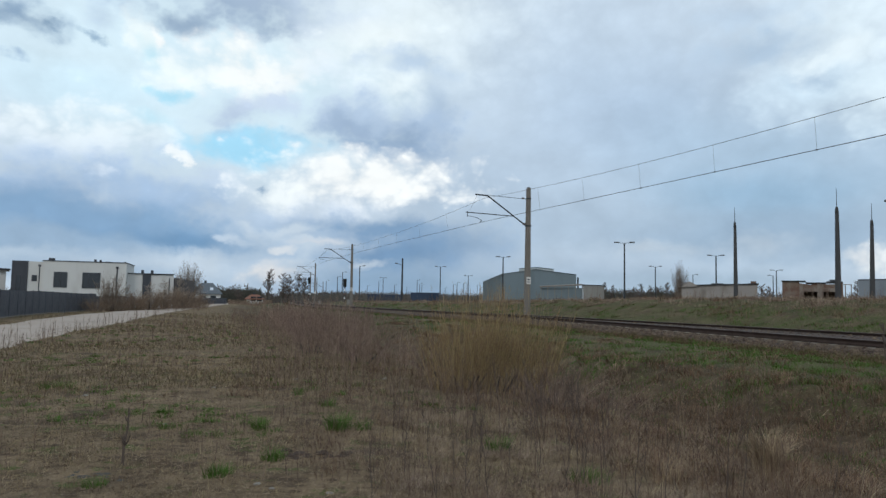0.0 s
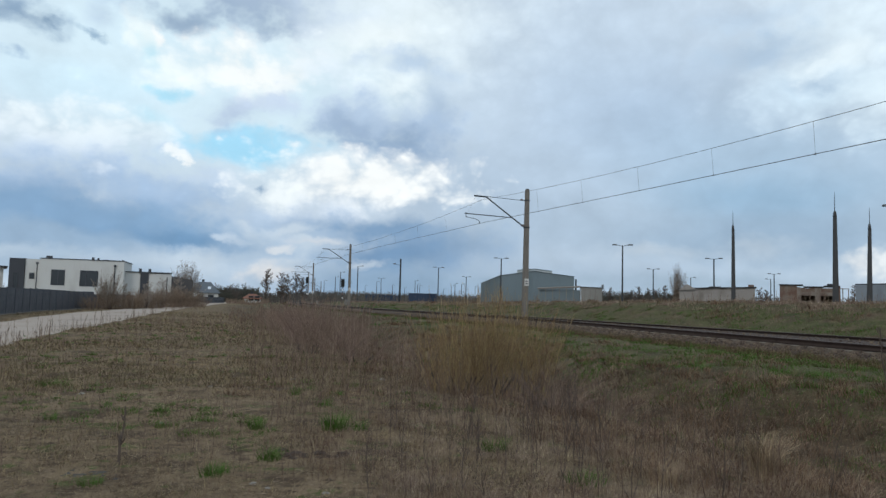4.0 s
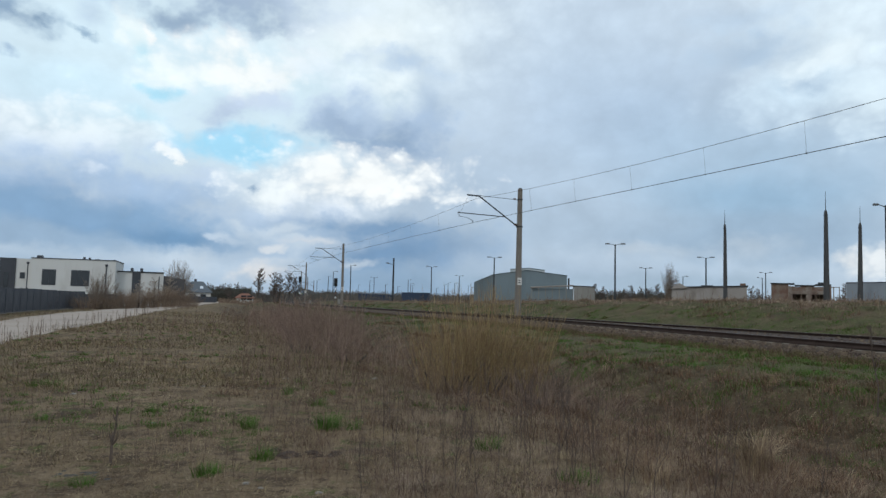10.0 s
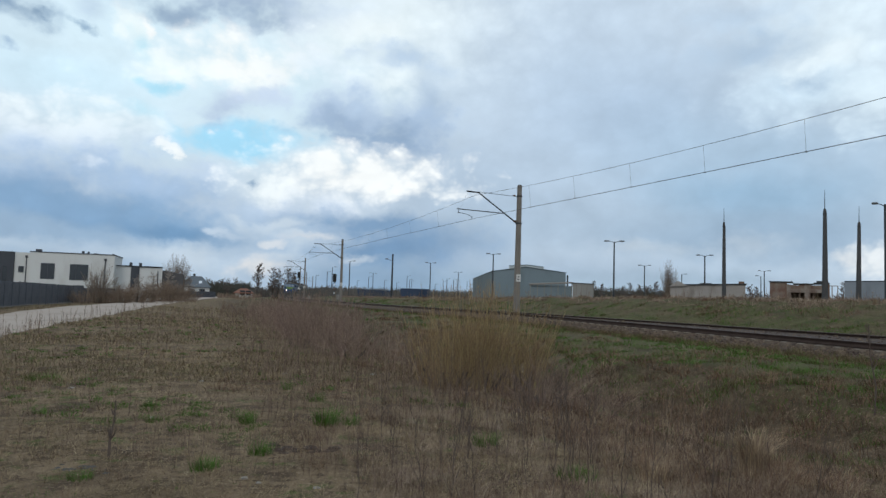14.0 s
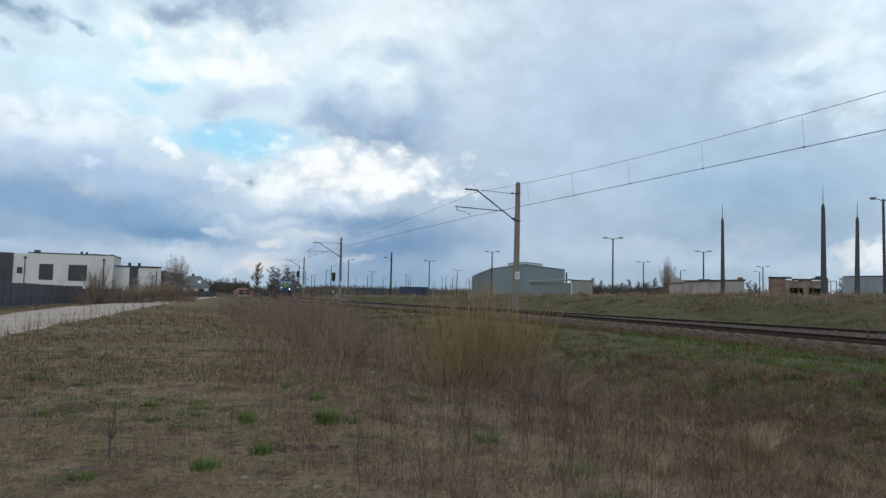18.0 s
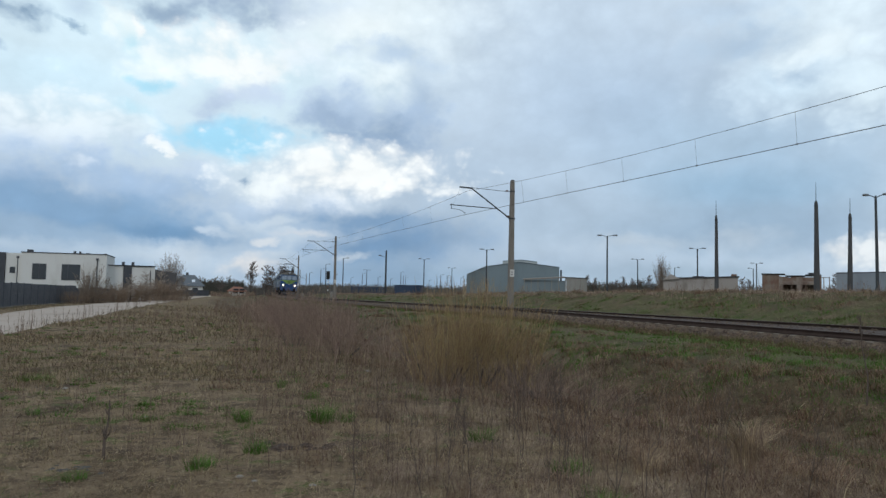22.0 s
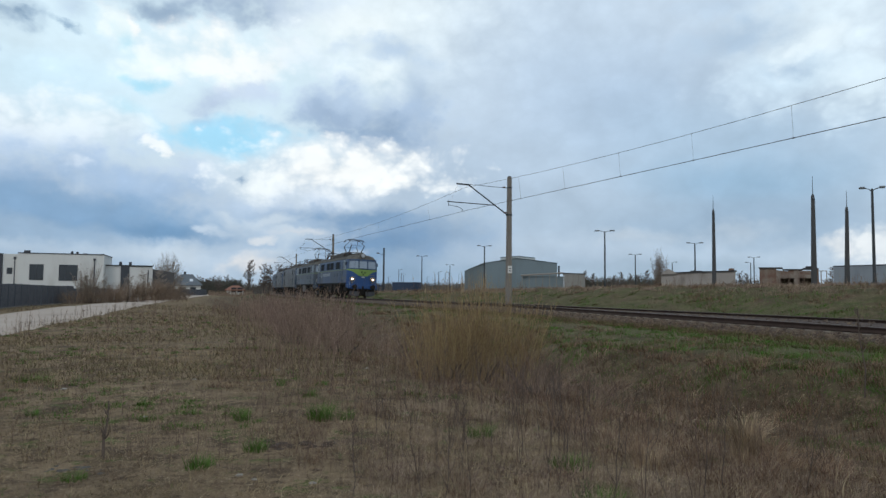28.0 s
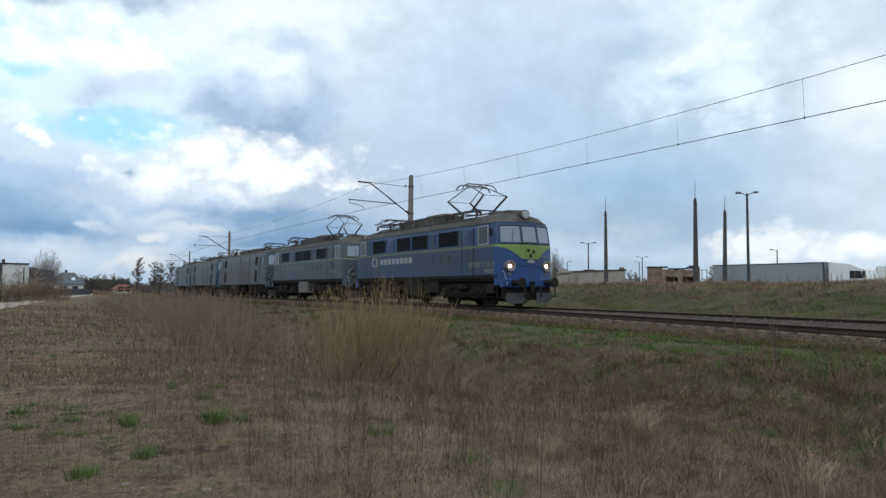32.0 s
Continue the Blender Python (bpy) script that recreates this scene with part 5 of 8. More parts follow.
def on_road(x, y):
    right = np.interp(y, [5, 21.4, 28.7, 40.8, 79, 154, 220], [-9.6, -13.2, -15.4, -18.9, -30.0, -48.7, -63])
    left = np.interp(y, [5, 21.4, 38, 50, 76.6, 106, 174, 220], [-14.5, -18.6, -23.4, -27.0, -34.6, -42.0, -58.0, -70])
    return (x < right - 0.3) & (x > left + 0.3)


def patchy(x, y, size, level):
    """True in uneven patches of about that size."""
    v = np.sin(x / size + 2 * np.sin(y / size * 0.8 + 1.1)) + np.cos(y / size * 1.2 + 1.7 * np.sin(x / size * 0.7)) + 0.7 * np.sin((x + y) / size * 2.1 + 0.5)
    return v > level


def grass(name, label, mat, n, az0, az1, r0, r1, h0, h1, keep=None, lean=0.5, wide=0.00055, least=0.0035, P=3):
    base, r = scatter(n, az0, az1, r0, r1, keep)
    m = len(base)
    h = rng.uniform(h0, h1, m) * rng.uniform(0.6, 1.0, m)
    v, f = blade_net(base, h, np.maximum(least, r * wide) * rng.uniform(0.7, 1.3, m), h * rng.uniform(0, 2 * lean, m), rng.uniform(0, 2 * math.pi, m), P=P)
    return tagged(new(name, array_mesh(name, v, f, mat)), label, "grass", kind="stuff")


def stems(name, label, mat, base, h, lean, thick, twigs, category="weeds", kind="stuff", twig_len=0.35, parent=None):
    """Upright leafless stems with side twigs."""
    m = len(base)
    u = np.linspace(0, 1, 4)
    turn = rng.uniform(0, 2 * math.pi, m)
    way = np.stack([np.cos(turn), np.sin(turn), np.zeros(m)], -1) if lean.ndim == 1 else lean
    off = (lean[:, None] * u**1.5)[..., None] * way[:, None] if lean.ndim == 1 else lean[:, None] * (u**1.3)[None, :, None]
    pts = base[:, None] + off
    pts[..., 2] += h[:, None] * u
    pts[:, 1:, :2] += rng.normal(0, 0.025, (m, 3, 2)) * h[:, None, None]
    rad = thick[:, None] * np.linspace(1, 0.35, 4)
    V, F = tube_net(pts, rad)
    if twigs:
        k = rng.integers(0, m, m * twigs)
        t = rng.uniform(0.3, 0.95, len(k))
        seg = np.minimum((t * 3).astype(int), 2)
        w = (t * 3 - seg)[:, None]
        root = pts[k, seg] * (1 - w) + pts[k, seg + 1] * w
        a = rng.uniform(0, 2 * math.pi, len(k))
        ln = h[k] * twig_len * rng.uniform(0.4, 1.0, len(k)) * (1.2 - t)
        tip = root + np.stack([np.cos(a) * 0.5, np.sin(a) * 0.5, np.full(len(k), 0.85)], -1) * ln[:, None]
        mid = (root + tip) / 2 + np.stack([np.cos(a), np.sin(a), 0 * a], -1) * ln[:, None] * 0.12
        V2, F2 = tube_net(np.stack([root, mid, tip], 1), thick[k][:, None] * np.array([0.6, 0.45, 0.25]))
        F = np.concatenate([F, F2 + len(V)])
        V = np.concatenate([V, V2])
    me = array_mesh(name, V, F, mat)
    if parent is not None:
        return part(name, me, None, parent)
    return tagged(new(name, me), label, category, kind=kind)


# the field: short dry grass, longer tufts, green patches
field = lambda s, l, x, y: l < -11.5
grass("field_grass", "short matted dry grass over the field", M_DRY, 100000, -37, 40, 3.2, 60, 0.025, 0.085, field, 1.7, wide=0.0007)
grass("field_tan_grass", "pale dead grass blades lying in patches", M_TAN, 80000, -37, 44, 3.2, 45, 0.025, 0.1, lambda s, l, x, y: (l < -12) & patchy(x, y, 0.7, 0.5 + 1.0 * (x > 3.2) - 1.6 * np.exp(-((l + 15.5) / 1.6) ** 2)), 2.0, wide=0.00065)
grass("field_green_grass", "small green spring grass patches in the field", M_GREEN, 20000, -37, 6, 3.2, 40, 0.04, 0.10, lambda s, l, x, y: (l < -13) & patchy(x + 3, y, 0.55, 1.55), 0.5)
grass("field_olive_grass", "olive-brown old grass in uneven patches over the field", M_OLIVE, 60000, -37, 8, 3.2, 60, 0.03, 0.1, lambda s, l, x, y: (l < -12) & patchy(x + 5, y, 0.9, 0.0), 1.4, wide=0.0007)


def clumps(name, label, mat, n, per, az0, az1, r0, r1, h0, h1, keep=None, size=0.22, lean=0.9, wide=0.0006, least=0.004, strip=None):
    """Tussocks: many blades that lean outwards from each of n roots."""
    if strip is None:
        root, r = scatter(n, az0, az1, r0, r1, keep)
    else:
        s = np.exp(rng.uniform(math.log(strip[0]), math.log(strip[1]), n))
        lat = rng.uniform(strip[2], strip[3], n)
        side, g = bow(s)
        a = np.arctan(g)
        spot = AWAY * (s - lat * np.sin(a))[:, None] + SIDE * (TRACK_OFF + side + lat * np.cos(a))[:, None]
        root, r = np.concatenate([spot, spot[:, :1] * 0], 1), np.hypot(spot[:, 0], spot[:, 1])
    m = len(root)
    q = np.repeat(np.arange(m), per)
    tall = rng.uniform(h0, h1, m)
    broad = size * rng.uniform(0.5, 1.4, m)
    a, d = rng.uniform(0, 2 * math.pi, len(q)), np.sqrt(rng.uniform(0, 1, len(q)))
    x, y = root[q, 0] + broad[q] * d * np.cos(a), root[q, 1] + broad[q] * d * np.sin(a)
    base = np.stack([x, y, land(x, y) - 0.01], -1)
    h = tall[q] * rng.uniform(0.4, 1.0, len(q)) * (1 - 0.35 * d)
    v, f = blade_net(base, h, np.maximum(least, r[q] * wide) * rng.uniform(0.7, 1.3, len(q)), h * lean * (0.25 + d) * rng.uniform(0.4, 1.5, len(q)), a + rng.normal(0, 0.7, len(q)), P=4)
    return tagged(new(name, array_mesh(name, v, f, mat)), label, "grass", kind="stuff")


def thicket(name, label, mat, n, az0, az1, r0, r1, h0, h1, keep, thick, twigs, spread=0.12):
    base, r = scatter(n, az0, az1, r0, r1, keep)
    m = len(base)
    h = rng.uniform(h0, h1, m)
    stems(name, label, mat, base, h, np.abs(rng.normal(0, spread, m)) * h, np.maximum(thick, r * 0.00028) * rng.uniform(0.7, 1.3, m), twigs)


# the ditch and the slope
M_CREST = material("pinkish_dry_grass", (0.27, 0.2, 0.152), 0.95, vary=0.2, scale=0.6, fine=5, bump=0, second=(0.19, 0.138, 0.105), share=0.4, island=0.45, spec=0.1)
M_STRAW = material("bleached_straw", (0.315, 0.24, 0.155), 0.95, vary=0.2, scale=0.8, fine=6, bump=0, second=(0.2, 0.145, 0.095), share=0.45, island=0.5, spec=0.15)
M_UMBER = material("umber_dead_growth", (0.145, 0.088, 0.058), 0.95, vary=0.2, scale=0.8, fine=6, bump=0, second=(0.06, 0.038, 0.028), share=0.5, island=0.6, spec=0.1)
grass("near_litter", "bleached straw litter lying on bare soil", M_STRAW, 15000, -24, 40, 3.4, 12, 0.03, 0.08, lambda s, l, x, y: (l < -12.2) & patchy(x, y, 0.6, -0.2 - 1.2 * (np.abs(x) < 2.5)), 2.2, least=0.0045)
grass("dark_litter", "dark brown rotted litter on bare soil", M_UMBER, 14000, -37, 20, 3.4, 20, 0.03, 0.07, lambda s, l, x, y: (l < -12.2) & patchy(x + 2, y, 0.5, 0.2), 1.6, least=0.004)
grass("far_field_grass", "standing olive-brown grass across the field", M_OLIVE, 42000, -37, 2, 13, 75, 0.06, 0.2, lambda s, l, x, y: (l < -12.5) & patchy(x, y, 2.2, -0.7), 0.7, wide=0.0007)
grass("far_field_dry_grass", "standing dry grass across the field", M_DRY, 26000, -37, 2, 13, 75, 0.06, 0.18, lambda s, l, x, y: (l < -12.5) & patchy(x + 7, y, 1.8, 0.0), 0.7, wide=0.0007)
thicket("field_scrub", "thin brown weed stems in drifts over the far field", M_WEED, 1500, -24, -6, 18, 70, 0.2, 0.6, lambda s, l, x, y: (l < -13) & patchy(x, y, 2.6, 0.2), 0.003, 5, 0.25)
clumps("lip_umber_tussocks", "dark reddish-brown dead growth hanging over the lip of the ditch", M_UMBER, 1300, 60, -2, 50, 6, 34, 0.22, 0.5, lambda s, l, x, y: (l > -10.2) & (l < -7.6) & (y > 8.5) & patchy(x, y, 0.7, 0.1), 0.36, 1.2)
clumps("slope_fresh_grass", "fresh bright green grass along the slope above the ditch", M_GREEN, 1500, 40, 6, 52, 8, 30, 0.06, 0.18, lambda s, l, x, y: (l > -9.2) & (l < -3) & patchy(x, y, 1.2, -0.6), 0.3, 0.8, wide=0.0008)
clumps("ditch_floor_green", "green grass patches on the floor of the ditch", M_GREEN, 760, 40, 12, 50, 6, 24, 0.08, 0.2, lambda s, l, x, y: (l > -12) & (l < -8.4) & patchy(x, y, 0.9, -0.1), 0.24, 0.8)
clumps("near_straw", "long bleached straw matted at the edge of the ditch", M_STRAW, 210, 40, -3, 44, 4.3, 10, 0.1, 0.3, lambda s, l, x, y: (l > -17.0) & (l < -11.8 - 0.25 * np.clip(x - 2, 0, 9)) & patchy(x, y, 0.5, -0.3), 0.18, 1.3, least=0.0045)
clumps("ditch_straw", "tufts of bleached straw among brown growth in the ditch", M_STRAW, 260, 40, 6, 50, 7, 22, 0.18, 0.46, lambda s, l, x, y: (l > -12.5) & (l < -8.6) & patchy(x, y, 0.7, 0.4), 0.16, 1.0, least=0.005)
ditch = lambda s, l, x, y: (l > -14.5) & (l < -5.6)
clumps("ditch_rusty_tussocks", "rust-brown dead grass tussocks in the ditch", M_RUST, 2100, 46, -6, 50, 4.6, 40, 0.12, 0.42, lambda s, l, x, y: (l > -14.2) & (l < -6.4), 0.26, 1.1)
clumps("ditch_tan_tussocks", "pale dead grass tussocks in the ditch", M_CREST, 1420, 40, -18, 50, 4.0, 30, 0.08, 0.3, lambda s, l, x, y: (l > -17.2) & (l < -11.2 - 0.12 * np.clip(x - 3, 0, 9)) & patchy(x, y, 0.6, -3.0 + 1.1 * np.clip(x - 2, 0, 3) + 2.6 * np.clip(0.3 - x, 0, 2)), 0.2, 1.5)
clumps("ditch_edge_tussocks", "dry grass tussocks at the edge of the ditch", M_RUST, 900, 40, -18, 44, 4.0, 34, 0.08, 0.28, lambda s, l, x, y: (l > -18) & (l < -11) & patchy(x, y, 1.0, -0.6 + 0.5 * np.clip(-0.5 - x, 0, 4)), 0.2, 1.3)
clumps("slope_green_tussocks", "fresh green grass tussocks on the slope below the track", M_GREEN, 3200, 36, -18, 50, 9, 60, 0.08, 0.24, lambda s, l, x, y: (l > -10.5) & (l < -1.8) & patchy(x, y, 1.5, -0.2 + 0.3 * (l + 7.5) ** 2 * (l < -7.5)), 0.3, 0.9, wide=0.0008)
clumps("slope_dry_tussocks", "dry olive-brown grass on the slope below the track", M_OLIVE, 1300, 34, -18, 50, 9, 60, 0.08, 0.26, lambda s, l, x, y: (l > -8.0) & (l < -2.0), 0.28, 1.0)
clumps("slope_rusty_tussocks", "rust-brown dead grass on the slope below the track", M_RUST, 2200, 34, -18, 50, 9, 60, 0.12, 0.36, lambda s, l, x, y: (l > -9.8) & (l < -2.4) & patchy(x, y, 1.1, -1.2 + 0.22 * (l + 9)), 0.34, 1.0)
clumps("verge_tussocks", "dry olive grass close beside the rails", M_OLIVE, 1100, 22, 0, 0, 0, 0, 0.14, 0.32, None, 0.22, 0.6, strip=(8, 190, -2.9, -1.5))
clumps("verge_green_tussocks", "green grass close beside the rails", M_GREEN, 420, 22, 0, 0, 0, 0, 0.1, 0.22, None, 0.22, 0.6, strip=(8, 120, -3.4, -1.8))
clumps("near_verge_tussocks", "dry grass growing into the ballast", M_RUST, 800, 22, 0, 0, 0, 0, 0.08, 0.2, None, 0.2, 0.7, strip=(6, 45, -3.0, -1.6))
clumps("bank_green_tussocks", "green grass on the bank beyond the track", M_GREEN, 1700, 30, -14, 50, 20, 90, 0.08, 0.24, lambda s, l, x, y: (l > 4.0) & (l < 9.5) & patchy(x, y, 2.2, -0.1), 0.45, 0.8)
clumps("bank_dry_tussocks", "dry olive-brown grass on the bank beyond the track", M_OLIVE, 2800, 30, -16, 50, 20, 120, 0.1, 0.3, lambda s, l, x, y: (l > 2.6) & (l < 26), 0.45, 0.9)
clumps("crest_tall_grass", "tall fine pinkish-brown dry grass along the crest of the bank", M_CREST, 2100, 26, 0, 0, 0, 0, 0.14, 0.38, None, 0.5, 0.7, strip=(6, 140, 9.0, 17.0))
clumps("bank_face_grass", "fresh green grass on the face of the bank", M_GREEN, 800, 26, 0, 0, 0, 0, 0.08, 0.24, None, 0.4, 0.8, strip=(6, 110, 4.2, 9.0))
clumps("crest_rusty_grass", "rust-brown dry grass along the crest of the bank", M_RUST, 1300, 26, -14, 50, 24, 110, 0.2, 0.55, lambda s, l, x, y: (l > 7.5) & (l < 15), 0.5, 0.6)
clumps("field_tussocks", "low dry tussocks scattered over the field", M_DRY, 1500, 26, -37, 6, 3.6, 45, 0.05, 0.15, lambda s, l, x, y: (l < -12) & patchy(x, y, 1.1, -0.2), 0.13, 1.6)
clumps("field_green_tussocks", "low green tussocks scattered over the field", M_GREEN, 1200, 46, -37, 4, 4.2, 45, 0.05, 0.14, lambda s, l, x, y: (l < -13) & patchy(x, y, 1.7, 0.2 - 0.08 * (-x - 4)), 0.12, 0.9, wide=0.0008)


band = lambda s, l, x, y: (l > -15.6) & (l < -8.5) & patchy(x, y, 0.8, np.where(l > -15, -0.2, 0.7))
thicket("weed_thicket", "grey-brown leafless weed stems in the ditch", M_WEED, 620, -12, 26, 5.4, 34, 0.35, 1.0, band, 0.0032, 7, 0.22)
thicket("fine_weeds", "thin dry weed stalks among the ditch grass", M_WEED, 2600, -16, 46, 5.0, 34, 0.2, 0.6, lambda s, l, x, y: (l > -17) & (l < -7) & patchy(x, y, 0.6, -0.3), 0.0018, 5, 0.3)
thicket("far_thicket", "reddish-brown leafless scrub along the ditch", M_REDTWIG, 1350, -14.8, 4, 15, 60, 0.4, 1.2, lambda s, l, x, y: (l > -15.2 + np.sin(s * 0.7)) & (l < -8.5) & patchy(x, y, 1.3, -0.9), 0.003, 8, 0.22)
thicket("ditch_scrub", "tall pinkish-brown leafless scrub along the ditch", M_REDTWIG, 850, -14.5, -5.5, 20, 62, 0.9, 1.95, lambda s, l, x, y: (l > -14.5) & (l < -8.0) & patchy(x, y, 1.6, -1.2), 0.0035, 9, 0.2)
thicket("thicket_fringe", "sparse brown weed stems at the edge of the scrub", M_WEED, 2000, -15.0, 3, 9, 60, 0.2, 0.7, lambda s, l, x, y: (l > -18.8) & (l < -13.0) & patchy(x, y, 1.2, 0.1), 0.0024, 6, 0.25)
thicket("distant_weeds", "low brown weeds far along the ditch", M_WEED, 2000, -16.6, -2, 40, 130, 0.2, 0.55, lambda s, l, x, y: (l > -15.5) & (l < -4.5) & patchy(x, y, 4.0, -0.4), 0.003, 5, 0.2)
thicket("field_weeds", "single dry weed stalks in the field", M_WEED, 2600, -37, 4, 4.2, 45, 0.12, 0.5, lambda s, l, x, y: (l < -12) & patchy(x, y, 1.5, -0.6), 0.0026, 3, 0.2)
thicket("road_weeds", "dry stalks along the edge of the road", M_WEED, 1500, -36, -18.0, 18, 90, 0.25, 0.85, lambda s, l, x, y: on_road(x - 1.0, y) | on_road(x - 0.2, y), 0.004, 4)
thicket("bank_weeds", "dry stalks on top of the bank", M_WEED, 2200, -14, 46, 30, 130, 0.25, 0.75, lambda s, l, x, y: (l > 9) & (l < 30), 0.004, 3)


def shrub(name, label, mat, x, y, n, height, fan, thick, foot=0.3, twigs=5, category="shrub"):
    """A bush of many shoots that fan out from one stool."""
    z = on_land(x, y)
    sh = thing(name, label, category, at=pose(x, y, z - 0.02))
    a, q = rng.uniform(0, 2 * math.pi, n), np.sqrt(rng.uniform(0, 1, n))
    base = np.stack([foot * q * np.cos(a), foot * q * np.sin(a), 0 * a], -1)
    h = height * rng.uniform(0.55, 1.0, n) * (1 - 0.25 * q**2)
    lean = np.stack([fan * q * np.cos(a) + rng.normal(0, 0.1, n), fan * q * np.sin(a) + rng.normal(0, 0.1, n), 0 * a], -1)
    stems("branchwork", "", mat, base, h, lean, thick * rng.uniform(0.6, 1.3, n), twigs, parent=sh, twig_len=0.3)
    stool = Kit()
    for k in range(9):
        b = rng.uniform(0, 2 * math.pi)
        stool.tube((0.4 * foot * math.cos(b), 0.4 * foot * math.sin(b), -0.05), (foot * 0.9 * math.cos(b), foot * 0.9 * math.sin(b), 0.3 * height * 0.6), 0.022, 0.012, 5)
    tagged(part("stool", stool, M_BARK, sh), kind="stuff")
    return sh


for x, y, n, h, fan in ((0.35, 13.0, 160, 2.05, 0.44), (0.95, 13.2, 200, 2.2, 0.48), (1.6, 13.6, 180, 2.2, 0.48)):
    shrub("willow_shrub", "olive-tan leafless willow shrub beside the ditch", M_WILLOW, x, y, n, h, fan, 0.0045, 0.55, 7)
for x, y, h in ((2.15, 12.6, 1.05), (2.6, 12.0, 0.9), (1.9, 11.6, 0.85), (3.1, 12.6, 0.8)):
    shrub("ditch_bush", "low reddish-brown leafless bush in the ditch", M_REDTWIG, x, y, 50, h, 0.8, 0.004, 0.35, 6)
for x, y, h in ((-3.9, 21.4, 1.7), (-3.0, 23.5, 1.6), (-4.8, 25.5, 1.8), (-5.6, 29.0, 1.9), (-2.2, 19.0, 1.2), (-7.2, 35.0, 1.9), (-8.5, 41.0, 2.0), (-10.5, 48, 2.0)):
    shrub("scrub_bush", "reddish-brown leafless bush in the ditch", M_REDTWIG, x, y, 110, h, 1.0, 0.0042, 0.5, 9)


M_PALESTRAW = material("pale_broad_straw", (0.29, 0.222, 0.148), 0.9, vary=0.2, scale=3, fine=12, bump=0, second=(0.16, 0.115, 0.075), share=0.45, island=0.6, spec=0.15)
M_MOP = material("bent_dead_grass", (0.32, 0.232, 0.15), 0.95, vary=0.2, scale=3, fine=12, bump=0, second=(0.15, 0.1, 0.066), share=0.5, island=0.55, spec=0.15)


def tuft(x, y, n, h, r, mat, name, label, lean=0.6, w=0.006, bend=1.0):
    z = on_land(x, y)
    a, q = rng.uniform(0, 2 * math.pi, n), np.sqrt(rng.uniform(0, 1, n)) * r
    base = np.stack([q * np.cos(a), q * np.sin(a), 0 * a], -1)
    hh = h * rng.uniform(0.5, 1.0, n)
    v, f = blade_net(base, hh, np.full(n, w), hh * lean * rng.uniform(0.2, 1.4, n), a + rng.normal(0, 0.5, n), bend, 5)
    ob = new(name, array_mesh(name, v, f, mat))
    ob.matrix_basis = pose(x, y, z - 0.01)
    return tagged(ob, label, "grass tuft", "grass tufts")


for x, y, n, h, r in ((-1.25, 8.72, 320, 0.28, 0.15), (-2.18, 8.63, 150, 0.2, 0.09), (-2.35, 11.74, 120, 0.2, 0.1), (-1.64, 7.06, 170, 0.17, 0.12), (-1.97, 6.38, 170, 0.15, 0.13), (-3.28, 8.55, 110, 0.1, 0.1), (-2.86, 5.96, 110, 0.1, 0.1), (-6.67, 12.3, 260, 0.16, 0.3), (-1.67, 10.46, 120, 0.18, 0.12), (-0.95, 8.79, 90, 0.2, 0.1), (0.63, 7.75, 160, 0.2, 0.14), (1.35, 6.45, 200, 0.15, 0.2), (1.35, 5.35, 200, 0.16, 0.2)):
    tuft(x, y, n, h, r, M_GREEN, "green_grass_tuft", "green tuft of young grass in the dry field")
for x, y, n, h, r in ((3.45, 7.5, 420, 0.66, 0.15), (4.95, 6.6, 170, 0.55, 0.2), (4.6, 6.2, 100, 0.4, 0.2), (4.3, 9.2, 200, 0.36, 0.16), (2.1, 6.6, 160, 0.3, 0.14)):
    tuft(x, y, n, h, r, M_MOP, "dead_grass_clump", "drooping clump of pale dead grass in the ditch", 0.75, 0.0065, 2.6)


for x, y, n, h, r in ((3.9, 5.25, 60, 0.42, 0.3), (4.15, 5.5, 45, 0.36, 0.28), (3.4, 5.7, 36, 0.3, 0.26), (4.7, 5.9, 45, 0.34, 0.3), (2.3, 5.2, 30, 0.2, 0.26)):
    tuft(x, y, n, h, r, M_PALESTRAW, "pale_straw_tuft", "tuft of broad bent pale straw at the ditch edge", 0.7, 0.008, 1.8)

grass("strewn_straw", "broad pale straw strewn flat over the ground", M_PALESTRAW, 2600, -20, 36, 3.5, 9.5, 0.035, 0.09, lambda s, l, x, y: (l < -11.8) & patchy(x, y, 0.4, 0.0), 2.4, least=0.0075)
grass("fallen_stems", "long fallen straw stems lying criss-cross", M_PALESTRAW, 1500, -12, 46, 4.2, 11, 0.07, 0.16, lambda s, l, x, y: (l > -16.5) & (l < -9.5) & patchy(x, y, 0.5, 0.0), 2.2, least=0.006)


M_STALK = material("dark_weed_stalk", (0.105, 0.08, 0.066), 0.9, vary=0.2, scale=2, fine=20, bump=0, second=(0.11, 0.085, 0.07), share=0.4, spec=0.2)


def tall_weed(x, y, h):
    p = np.array([[x, y, on_land(x, y) - 0.02]])
    stems("tall_weed", "single tall dark weed stalk", M_STALK, p, np.array([h]), np.array([0.06]), np.array([0.018]), 9, kind="")["category"] = "weed"


